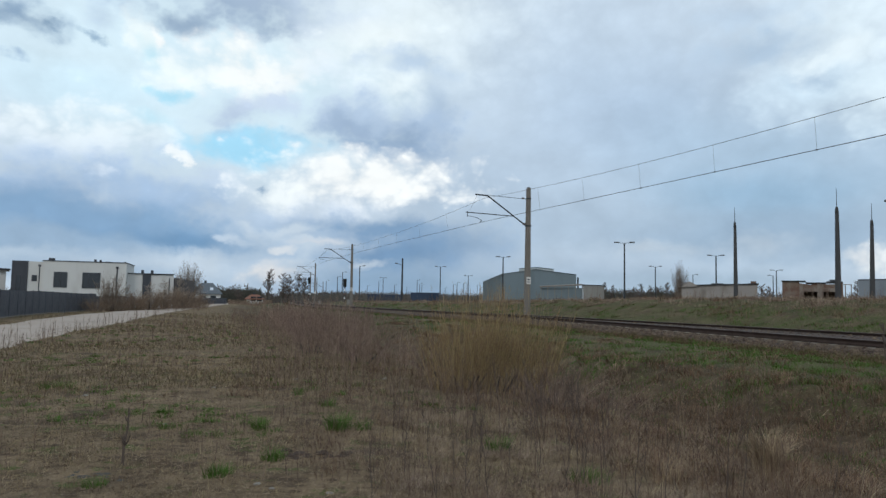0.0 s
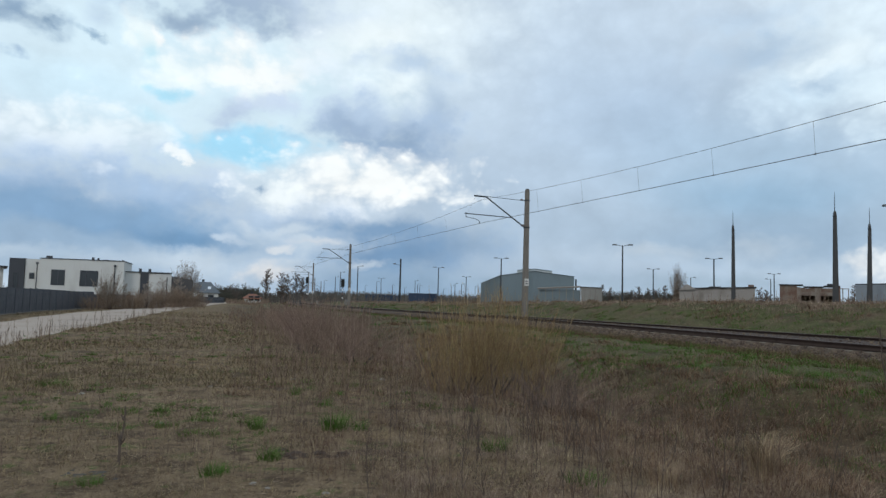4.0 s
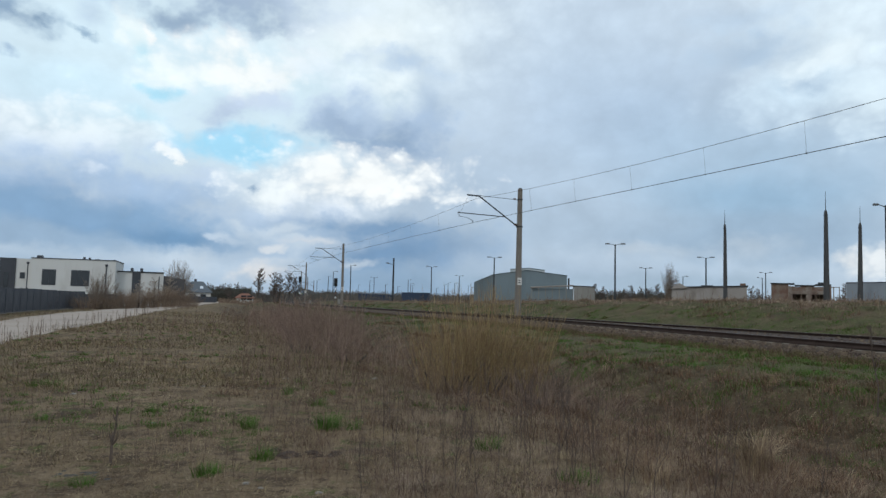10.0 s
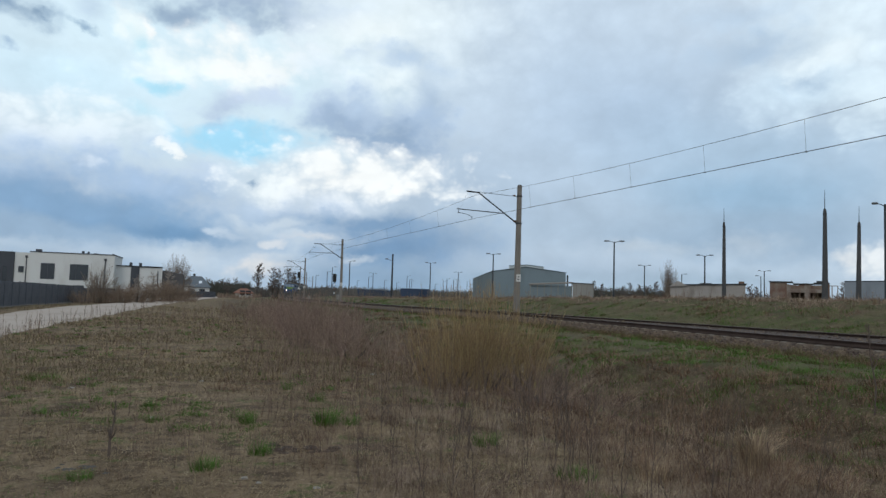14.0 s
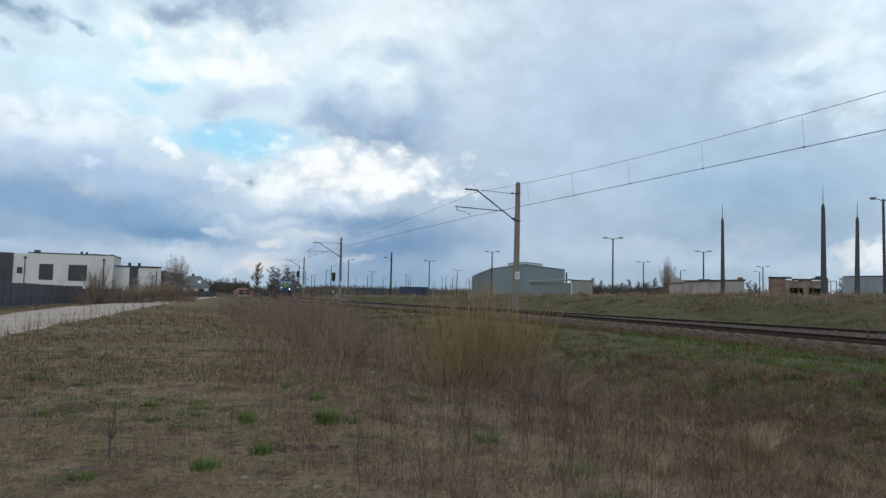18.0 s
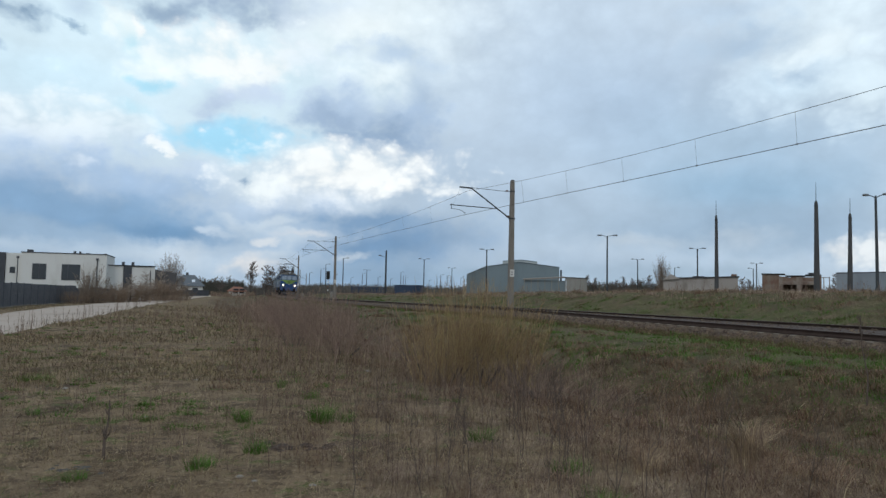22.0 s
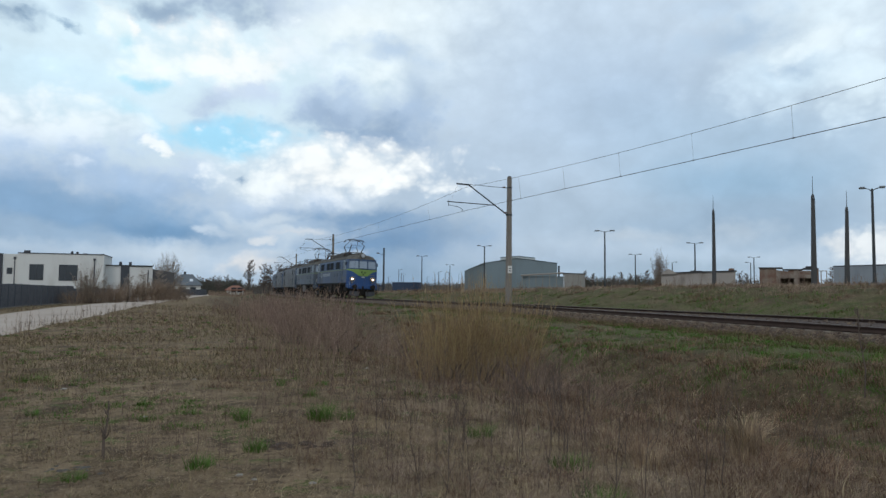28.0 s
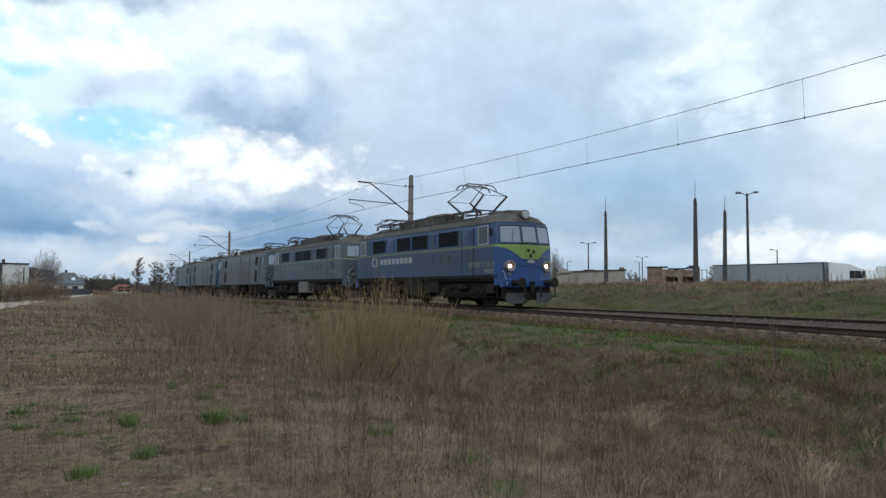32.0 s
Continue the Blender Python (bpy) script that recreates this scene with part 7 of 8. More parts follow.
def bogie(loco, x, axles, r):
    """A bogie at x with wheelsets at the given offsets."""
    length = max(axles) + 0.95
    k = Kit()
    for sy in (-1, 1):
        y0, y1 = sorted((sy * 0.98, sy * 1.16))
        k.box(x - length, x + length, y0, y1, 0.74, 1.08, 0.03)
        k.box(x - length * 0.5, x + length * 0.5, y0, y1, 0.5, 0.74, 0.05)
    k.box(x - 0.5, x + 0.5, -1.0, 1.0, 0.55, 1.0)
    frame_part = part("bogie_frame", k, M_LOCO_UNDER, loco, "dark riveted bogie frame")
    for ax in axles:
        for sy in (-1, 1):
            y0, y1 = sorted((sy * 1.0, sy * 1.28))
            box_kit = Kit().box(x + ax - 0.2, x + ax + 0.2, y0, y1, r - 0.22, r + 0.2, 0.05).turn([(0.15, 0), (0.15, 0.06), (0.09, 0.1)] if sy > 0 else [(0.15, 0), (0.15, -0.06), (0.09, -0.1)], "Y", (x + ax, sy * 1.28, r), 12)
            part("axle_box", box_kit, M_LOCO_UNDER, frame_part)
            for sx in (-0.36, 0.36):
                sk = Kit().turn([(0.09, 0.5), (0.11, 0.56), (0.09, 0.6), (0.11, 0.66), (0.09, 0.7), (0.11, 0.76), (0.09, 0.8)], "Z", (x + ax + sx, sy * 1.18, 0.0), 10)
                part("coil_spring", sk, M_LOCO_UNDER, frame_part)
    rods = Kit()
    for sy in (-1, 1):
        rods.tube((x - length, sy * 1.22, 0.45), (x + length, sy * 1.22, 0.45), 0.03)
        for ax in axles:
            y0, y1 = sorted((sy * 0.82, sy * 0.95))
            rods.box(x + ax - r - 0.16, x + ax - r - 0.04, y0, y1, r - 0.3, r + 0.25, 0.03).box(x + ax + r + 0.04, x + ax + r + 0.16, y0, y1, r - 0.3, r + 0.25, 0.03)
    part("brake_gear", rods, M_LOCO_UNDER, frame_part)
    for ax in axles:
        part("traction_motor", Kit().turn([(0.3, -0.62), (0.4, -0.55), (0.4, 0.55), (0.3, 0.62)], "Y", (x + ax + 0.45, 0, r), 14), M_LOCO_UNDER, frame_part)
        for sy in (-1, 1):
            spring = Kit()
            for k in range(5):
                half = 0.62 - 0.1 * k
                y0, y1 = sorted((sy * 1.17, sy * 1.29))
                spring.box(x + ax - half, x + ax + half, y0, y1, r + 0.24 - 0.035 * k, r + 0.27 - 0.035 * k)
            part("leaf_spring", spring, M_LOCO_UNDER, frame_part)
            part("sand_pipe", Kit().path([(x + ax + r + 0.12, sy * 1.1, 0.95), (x + ax + r + 0.1, sy * 1.05, 0.5), (x + ax + r - 0.06, sy * 0.78, 0.14)], 0.028, 6), M_LOCO_UNDER, frame_part)
    for sy in (-1, 1):
        part("brake_cylinder", Kit().turn([(0.05, -0.3), (0.17, -0.27), (0.17, 0.2), (0.06, 0.26), (0.05, 0.45)], "X", (x, sy * 1.25, 0.86), 12), M_LOCO_UNDER, frame_part)
        part("inner_beam", Kit().box(x - length + 0.1, x + length - 0.1, sy * 0.6 - 0.04, sy * 0.6 + 0.04, 0.35, 1.0), M_LOCO_UNDER, frame_part)
    return [wheelset(loco, x + ax, r) for ax in axles]


def loco_end(loco, shape, sign, lit, paint, green, half_len):
    """Buffers, plough, lamps, screens and trim of one end."""
    W = shape.half
    E = shape.end
    m = Matrix.Rotation(0 if sign > 0 else math.pi, 4, "Z")
    P = lambda x, y, z: tuple(m @ Vector((x, y, z)))
    part("buffer_beam", Kit().box(E - 0.35, E - 0.02, -1.42, 1.42, 0.86, 1.22, 0.03, m=m), paint, loco, "blue buffer beam")
    for sy in (-1, 1):
        b = part("buffer", Kit().add([P(*v) for v in Kit().turn([(0.14, E - 0.05), (0.14, E + 0.2), (0.1, E + 0.22), (0.1, half_len - 0.06), (0.21, half_len - 0.05), (0.22, half_len - 0.02), (0.18, half_len)], "X", (0, sy * 0.875, 1.05), 16).v],
                 [tuple(16 * k + i for i in q) for k in range(6) for q in [(j, (j + 1) % 16, 16 + (j + 1) % 16, 16 + j) for j in range(16)]] + [tuple(range(96, 112))]), M_LOCO_UNDER, loco, "black round buffer")
        part("step", Kit().box(E - 0.5, E - 0.1, sy * 1.3 - 0.15, sy * 1.3 + 0.15, 0.42, 0.46, m=m).box(E - 0.12, E - 0.09, sy * 1.43 - 0.02, sy * 1.43 + 0.02, 0.42, 0.9, m=m).box(E - 0.5, E - 0.47, sy * 1.43 - 0.02, sy * 1.43 + 0.02, 0.42, 0.9, m=m), M_LOCO_UNDER, loco)
        part("handrail", Kit().path([P(E - 0.04, sy * 1.25, 0.95), P(E + 0.02, sy * 1.25, 1.0), P(E - 0.2, sy * 1.25, 1.5), P(shape.nose(1.25, 1.55) - 0.02, sy * 1.25, 1.55)], 0.016), M_LOCO_FRAME, loco)
        hose = [P(E + 0.02, sy * 0.4, 0.95), P(E + 0.16, sy * 0.42, 0.8), P(E + 0.18, sy * 0.45, 0.55), P(E + 0.08, sy * 0.47, 0.45)]
        part("brake_hose", Kit().path(hose, 0.03), M_RUBBER, loco)
        plough = [P(E + 0.02, sy * 0.3, 0.62), P(E - 0.04, sy * 1.2, 0.62), P(E - 0.12, sy * 1.28, 0.35), P(E - 0.1, sy * 0.95, 0.17), P(E - 0.02, sy * 0.35, 0.17)]
        part("plough_plate", Kit().slab(plough, m @ Vector((-0.03, 0, 0))), M_STEEL_GREY, loco, "grey plough plate")
    part("coupling_hook", Kit().box(E - 0.05, E + 0.25, -0.06, 0.06, 1.0, 1.12, 0.02, m=m).box(E + 0.1, E + 0.2, -0.09, 0.09, 0.62, 1.02, 0.03, m=m), M_LOCO_UNDER, loco)
    part("pilot_beam", Kit().box(E - 0.5, E - 0.2, -1.2, 1.2, 0.3, 0.86, m=m), M_LOCO_UNDER, loco)
    # headlights
    for sy in (-1, 1):
        y, z = sy * 0.98, 1.77
        x = shape.nose(y, z)
        ring = lambda prof, cap=True: Kit().add([P(*v) for v in Kit().turn(prof, "X", (0, y, z), 18).v], [tuple(18 * k + i for i in q) for k in range(len(prof) - 1) for q in [(j, (j + 1) % 18, 18 + (j + 1) % 18, 18 + j) for j in range(18)]] + ([tuple(range(18 * (len(prof) - 1), 18 * len(prof)))] if cap else []))
        lamp = part("headlight", ring([(0.25, x - 0.24), (0.255, x + 0.1), (0.24, x + 0.15), (0.19, x + 0.15), (0.18, x + 0.138)], False), M_SILVER, loco, "round headlight in a pale rim")
        part("reflector", ring([(0.181, x + 0.14), (0.12, x + 0.1), (0.07, x + 0.05)]), M_STEEL_GREY, lamp, "recessed reflector")
        part("bulb_lens", ring([(0.056, x + 0.052), (0.056, x + 0.07), (0.028, x + 0.085)]), M_HEADLIGHT if lit else M_LOCO_SKYGLASS, lamp, "glowing lamp" if lit else "unlit lamp")
        part("marker_lamp", Kit().box(x - 0.14, x + 0.05, y - 0.09, y + 0.09, 1.38, 1.5, 0.02, m=m), M_SILVER, loco)
    zt = shape.gutter + 0.34
    topx = E - shape.rake * (shape.gutter - shape.belt) - 0.25
    hood = [(topx - 2.2, 0.25, shape.crown - 0.12), (topx - 2.0, 0.42, shape.crown + 0.12), (topx - 0.9, 0.42, shape.crown + 0.12), (topx + 0.02, 0.3, zt + 0.2)]
    v = []
    for x, hw, z in hood:
        v += [P(x, -hw, shape.gutter + 0.05), P(x, -hw * 0.8, z - 0.05), P(x, -hw * 0.4, z), P(x, hw * 0.4, z), P(x, hw * 0.8, z - 0.05), P(x, hw, shape.gutter + 0.05)]
    part("lamp_hood", Kit().add(v, [(6 * k + j, 6 * k + j + 1, 6 * k + 7 + j, 6 * k + 6 + j) for k in range(3) for j in range(5)] + [(18, 19, 20, 21, 22, 23), (5, 4, 3, 2, 1, 0)]), M_LOCO_ROOF, loco, "sooty roof hood")
    top = Kit().turn([(0.2, topx - 0.2), (0.23, topx + 0.1), (0.22, topx + 0.16), (0.2, topx + 0.17)], "X", (0, 0, zt), 18)
    lamp = part("roof_headlight", Kit().add([P(*p) for p in top.v], top.f), M_LOCO_ROOF, loco)
    lens = Kit().turn([(0.19, topx + 0.172), (0.17, topx + 0.19), (0.1, topx + 0.2)], "X", (0, 0, zt), 18)
    part("lens", Kit().add([P(*p) for p in lens.v], lens.f), M_HEADLIGHT_TOP, lamp, "pale unlit lens")
    # windscreens
    z0, z1 = shape.band + 0.1, shape.gutter - 0.2
    for a, b in ((-1.3, -0.5), (-0.36, 0.36), (0.5, 1.3)):
        pts = [(a, z0), (b, z0), (b * 0.97, z1), (a * 0.97, z1)]
        pane = part("windscreen", Kit().slab(nose_plate(shape, pts, 0.022, sign), (sign * 0.015, 0, 0)), M_LOCO_SKYGLASS, loco, "windscreen with sky reflection put into its colour")
        fr = Kit()
        q = nose_plate(shape, [(a - 0.05, z0 - 0.05), (b + 0.05, z0 - 0.05), (b * 0.97 + 0.05, z1 + 0.05), (a * 0.97 - 0.05, z1 + 0.05)], 0.03, sign)
        for i in range(4):
            fr.tube(q[i], q[(i + 1) % 4], 0.028, n=5)
        part("screen_frame", fr, paint if not green else M_LOCO_UPPER, pane)
    w0, w1 = nose_plate(shape, [(0.85, z0 + 0.02), (0.75, z1 - 0.1)], 0.05, sign)
    part("wiper", Kit().tube(w0, w1, 0.012, n=4), M_RUBBER, loco)
    for sy in (-1, 1) if lit else ():
        part("mirror", Kit().box(E - 0.78, E - 0.72, sy * (W + 0.03) - 0.06, sy * (W + 0.03) + 0.06, z0 + 0.25, z1 - 0.1, 0.015, m=m), M_RUBBER, loco)
    if green:
        t = shape.belt
        cols = [(-1.4, 0.03), (-1.2, 0.06), (-1.0, 0.13), (-0.7, 0.32), (-0.42, 0.54), (0.42, 0.54), (0.7, 0.32), (1.0, 0.13), (1.2, 0.06), (1.4, 0.03)]
        v = []
        for y, drop in cols:
            v += nose_plate(shape, [(y, t), (y, t - drop)], 0.02, sign)
        part("green_vee", Kit().add(v, [(2 * k, 2 * k + 1, 2 * k + 3, 2 * k + 2) for k in range(len(cols) - 1)]), M_LOCO_GREEN, loco, "yellow-green painted vee")
        part("socket_plate", Kit().slab(nose_plate(shape, [(-0.27, 2.1), (0.27, 2.1), (0.27, 2.6), (-0.27, 2.6)], 0.02, sign), (sign * 0.02, 0, 0)), M_LOCO_GREEN, loco, "green plate with sockets")
        for y, z in ((-0.14, 2.38), (0.14, 2.44), (0.02, 2.22)):
            part("socket", Kit().slab(nose_plate(shape, [(y - 0.055, z - 0.07), (y + 0.055, z - 0.07), (y + 0.055, z + 0.07), (y - 0.055, z + 0.07)], 0.04, sign), (sign * 0.03, 0, 0)), M_RUBBER, loco)
        part("badge", Kit().slab(nose_plate(shape, [(-0.16, 1.9), (0.16, 1.9), (0.2, 1.98), (0.1, 2.04), (-0.1, 2.04), (-0.2, 1.98)], 0.02, sign), (sign * 0.02, 0, 0)), M_LETTER, loco, "pale oval badge")
        part("nose_ledge", Kit().slab(nose_plate(shape, [(-0.6, 1.78), (0.6, 1.78), (0.6, 1.84), (-0.6, 1.84)], 0.015, sign), (sign * 0.05, 0, 0)), M_LOCO_NOSE, loco)
        part("number_bars", Kit().slab(nose_plate(shape, [(-1.18, 2.14), (-0.6, 2.14), (-0.6, 2.22), (-1.18, 2.22)], 0.012, sign), (sign * 0.008, 0, 0)), M_LETTER_DIM, loco, "faded pale bar")


M_STEEL_GREY = material("plough_grey", (0.085, 0.09, 0.10), 0.6, 0.2, vary=0.2, scale=3, bump=0.1, second=(0.06, 0.05, 0.045), share=0.4)


def side_window(loco, shape, x0, x1, z0, z1, trim, pale=False):
    for sy in (-1, 1):
        y = sy * (shape.half - 0.005)
        ya, yb = sorted((y, y + sy * 0.012))
        g = part("side_window", Kit().box(x0, x1, ya, yb, z0, z1, 0.0), M_CAB_GLASS if pale else M_LOCO_DARKGLASS, loco, "cab side window" if pale else "dark side window")
        fr = Kit()
        t = 0.045
        y0, y1 = sorted((y, y + sy * 0.03))
        fr.box(x0 - t, x0, y0, y1, z0 - t, z1 + t).box(x1, x1 + t, y0, y1, z0 - t, z1 + t).box(x0, x1, y0, y1, z1, z1 + t).box(x0, x1, y0, y1, z0 - t, z0)
        part("window_frame", fr, trim, g)


def roof_gear(loco, shape, spans):
    z = shape.crown
    for x0, x1, w, h in spans:
        part("roof_box", Kit().box(x0, x1, -w, w, z - 0.15, z + h, 0.06), M_LOCO_ROOF, loco, "sooty roof casing")
    walk_kit = Kit()
    for sy in (-1, 1):
        walk_kit.box(-shape.end + 2.2, shape.end - 2.6, sy * 0.95 - 0.16, sy * 0.95 + 0.16, z - 0.22, z - 0.16)
    part("roof_walkway", walk_kit, M_LOCO_ROOF, loco)
    pipe = Kit()
    for sy in (-0.55, 0.6):
        pipe.path([(-shape.end + 2.5, sy, z + 0.2), (-1.0, sy, z + 0.3), (1.5, sy, z + 0.26), (shape.end - 3.0, sy, z + 0.2)], 0.03)
    for k in range(7):
        x = -shape.end + 3 + k * (2 * shape.end - 6) / 6
        pipe.turn([(0.05, 0), (0.08, 0.05), (0.05, 0.1), (0.08, 0.15), (0.04, 0.24)], "Z", (x, -0.55, z - 0.02), 8)
    part("roof_busbar", pipe, M_PANTO, loco, "roof conductor on insulators")


def four_axle(front_lit, lead):
    """Four-axle mixed-traffic electric locomotive, x forward, origin on the rails at its middle."""
    label = "blue and green electric locomotive with lit headlights" if lead else "faded blue electric locomotive with a pale green stripe"
    loco = thing("electric_locomotive", label, "locomotive", "coupled locomotives")
    sh = LocoShape(7.65, 1.5, 1.1, 2.6, 2.7, 3.68, 4.2, 0.2, 0.44)
    lower, upper = (M_LOCO_SIDE, M_LOCO_UPPER) if lead else (M_LOCO_PALE, M_LOCO_PALE)
    part("side_skin", sh.shell((1.4, 1.72, 2.1, sh.belt), "side"), lower, loco, "dirty blue lower side")
    part("front_skin", sh.shell((sh.sill - 0.15, 1.6, 2.1, sh.belt), "front"), M_LOCO_NOSE if lead else M_LOCO_PALE, loco, "blue front")
    part("rear_skin", sh.shell((sh.sill - 0.15, 1.6, 2.1, sh.belt), "rear"), M_LOCO_NOSE if lead else M_LOCO_PALE, loco, "blue rear end")
    part("stripe", sh.shell((sh.belt, sh.band), "side", 0.006), M_LOCO_STRIPE, loco, "pale green stripe")
    part("front_stripe", sh.shell((sh.belt, sh.band), "front"), M_LOCO_GREEN if lead else M_LOCO_STRIPE, loco)
    part("rear_stripe", sh.shell((sh.belt, sh.band), "rear"), M_LOCO_GREEN if lead else M_LOCO_STRIPE, loco)
    part("upper_skin", sh.shell((sh.band, 3.2, sh.gutter), "side"), upper, loco, "faded blue upper side")
    part("upper_front", sh.shell((sh.band, 3.2, sh.gutter), "front"), M_LOCO_UPPER if lead else M_LOCO_PALE, loco)
    part("upper_rear", sh.shell((sh.band, 3.2, sh.gutter), "rear"), M_LOCO_UPPER if lead else M_LOCO_PALE, loco)
    part("roof", sh.cap(), M_LOCO_ROOF, loco, "sooty grey roof", True)
    part("gutter", sh.shell((sh.gutter - 0.03, sh.gutter + 0.01), "side", 0.03), M_LOCO_ROOF, loco)
    part("floor", Kit().box(-7.1, 7.1, -1.38, 1.38, 1.14, 1.3), M_LOCO_UNDER, loco)
    # dark block added between the wheels so no daylight shows through the bogies
    part("daylight_block", Kit().box(-6.9, 6.9, -0.62, 0.62, 0.4, 1.0), M_LOCO_UNDER, loco)
    for x0, x1 in ((2.45, 4.2), (-0.25, 1.35), (-1.95, -0.45), (-4.95, -3.4)):
        side_window(loco, sh, x0, x1, 2.78, 3.46, upper)
    for sx in (-1, 1):
        a, b = sorted((sx * 5.92, sx * 6.62))
        side_window(loco, sh, a, b, 2.76, 3.5, M_LOCO_FRAME, True)
    for sy in (-1, 1):
        for x0 in (1.65, -2.8, 4.95, -5.7):
            lou = Kit()
            for k in range(8):
                y0, y1 = sorted((sy * 1.5, sy * 1.515))
                lou.box(x0, x0 + 0.5, y0, y1, 2.8 + k * 0.085, 2.85 + k * 0.085)
            part("louvre", lou, upper, loco)
        for x in (1.85, 2.55, 3.25):
            part("handle_recess", Kit().box(x, x + 0.16, sy * 1.5 - 0.012, sy * 1.5 + 0.012, 2.05, 2.4), M_LOCO_GRIME, loco)
        part("sill_step", Kit().box(-7.2, 7.2, sy * 1.44 - 0.05, sy * 1.44 + 0.05, 1.27, 1.4), M_LOCO_UNDER, loco)
        for x in (5.5, -5.95, 4.5, -5.25):
            part("door_seam", Kit().box(x - 0.012, x + 0.012, sy * 1.5 - 0.008, sy * 1.5 + 0.008, 1.41, 3.5), M_LOCO_UNDER, loco)
        for x in (5.05, 5.45):
            part("grab_rail", Kit().tube((x, sy * 1.53, 1.45), (x, sy * 1.53, 2.5), 0.012, n=5), M_LOCO_PALE, loco)
    # pale lettering as plain shapes
    for sy in (-1, 1):
        f = 1 if sy < 0 else -1
        y0, y1 = sorted((sy * 1.501, sy * 1.508))
        lab = M_LETTER if lead else M_LETTER_DIM
        logo = Kit()
        cx = -4.75 * f
        for k in range(14):
            a0, a1 = k * 2 * math.pi / 14, (k + 0.75) * 2 * math.pi / 14
            if k in (3, 10):
                continue
            pts = [(cx + u * math.cos(b), y0, 2.27 + u * 0.75 * math.sin(b)) for u, b in ((0.42, a0), (0.42, a1), (0.2, a1), (0.2, a0))]
            logo.slab(pts, (0, y1 - y0, 0))
        part("round_emblem", logo, lab, loco, "pale broken ring emblem")
        for k in range(8):
            x = (-4.02 + k * 0.48) * f
            letters = Kit().box(min(x, x + 0.36 * f), max(x, x + 0.36 * f), y0, y1, 2.12, 2.42)
            part("letter_block", letters, lab, loco, "pale block of lettering")
        for k in range(4):
            nums = Kit()
            x = (6.15 + k * 0.26) * f
            nums.box(min(x, x + 0.12 * f), max(x, x + 0.12 * f), y0, y1, 1.76, 1.98)
            part("number_block", nums, M_LETTER_DIM, loco)
        part("data_plate", Kit().box(min(6.3 * f, 7.0 * f), max(6.3 * f, 7.0 * f), y0, y1, 1.48, 1.66), M_LETTER_DIM, loco)
        part("worn_bars", Kit().box(min(5.0 * f, 6.0 * f), max(5.0 * f, 6.0 * f), y0, y1, 1.74, 1.98), M_LETTER_DIM, loco)
    loco_end(loco, sh, 1, front_lit, M_LOCO_NOSE if lead else M_LOCO_PALE, lead, 8.22)
    loco_end(loco, sh, -1, False, M_LOCO_NOSE if lead else M_LOCO_PALE, lead, 8.22)
    axles = bogie(loco, 4.2, (-1.525, 1.525), 0.62) + bogie(loco, -4.35, (-1.525, 1.525), 0.62)
    for sy in (-1, 1):
        part("battery_box", Kit().box(-1.1, 0.7, sy * 1.2 - 0.28, sy * 1.2 + 0.2, 0.46, 1.26, 0.04), M_LOCO_UNDER if lead else M_GREYBOX, loco, "dusty grey equipment box")
        part("air_tank", Kit().turn([(0.05, -1.9), (0.22, -1.85), (0.22, -1.25), (0.05, -1.2)], "X", (0, sy * 0.9, 0.7), 14), M_LOCO_UNDER, loco)
        part("valve_box", Kit().box(1.0, 2.2, sy * 1.2 - 0.2, sy * 1.2 + 0.18, 0.6, 1.24, 0.03), M_LOCO_UNDER, loco)
        part("cable_trough", Kit().box(-6.8, 6.8, sy * 1.3 - 0.06, sy * 1.3 + 0.06, 1.13, 1.26), M_LOCO_UNDER, loco)
        part("cab_steps", Kit().box(5.35, 5.75, sy * 1.42 - 0.12, sy * 1.42 + 0.08, 0.4, 0.44).box(5.35, 5.75, sy * 1.42 - 0.12, sy * 1.42 + 0.08, 0.72, 0.76).box(5.33, 5.36, sy * 1.42 - 0.02, sy * 1.42 + 0.02, 0.4, 1.1).box(5.74, 5.77, sy * 1.42 - 0.02, sy * 1.42 + 0.02, 0.4, 1.1), M_LOCO_UNDER, loco)
        part("sand_box", Kit().box(6.3, 6.9, sy * 1.25 - 0.15, sy * 1.25 + 0.15, 0.6, 1.0, 0.03), M_LOCO_UNDER, loco)
    roof_gear(loco, sh, ((-3.6, 1.6, 0.55, 0.3), (-0.8, 1.2, 0.42, 0.42), (5.0, 5.9, 0.4, 0.12)))
    pantograph(loco, 3.5, 4.22, CONTACT - 0.03, True)
    pantograph(loco, -5.0, 4.22, 0, False)
    return loco, axles


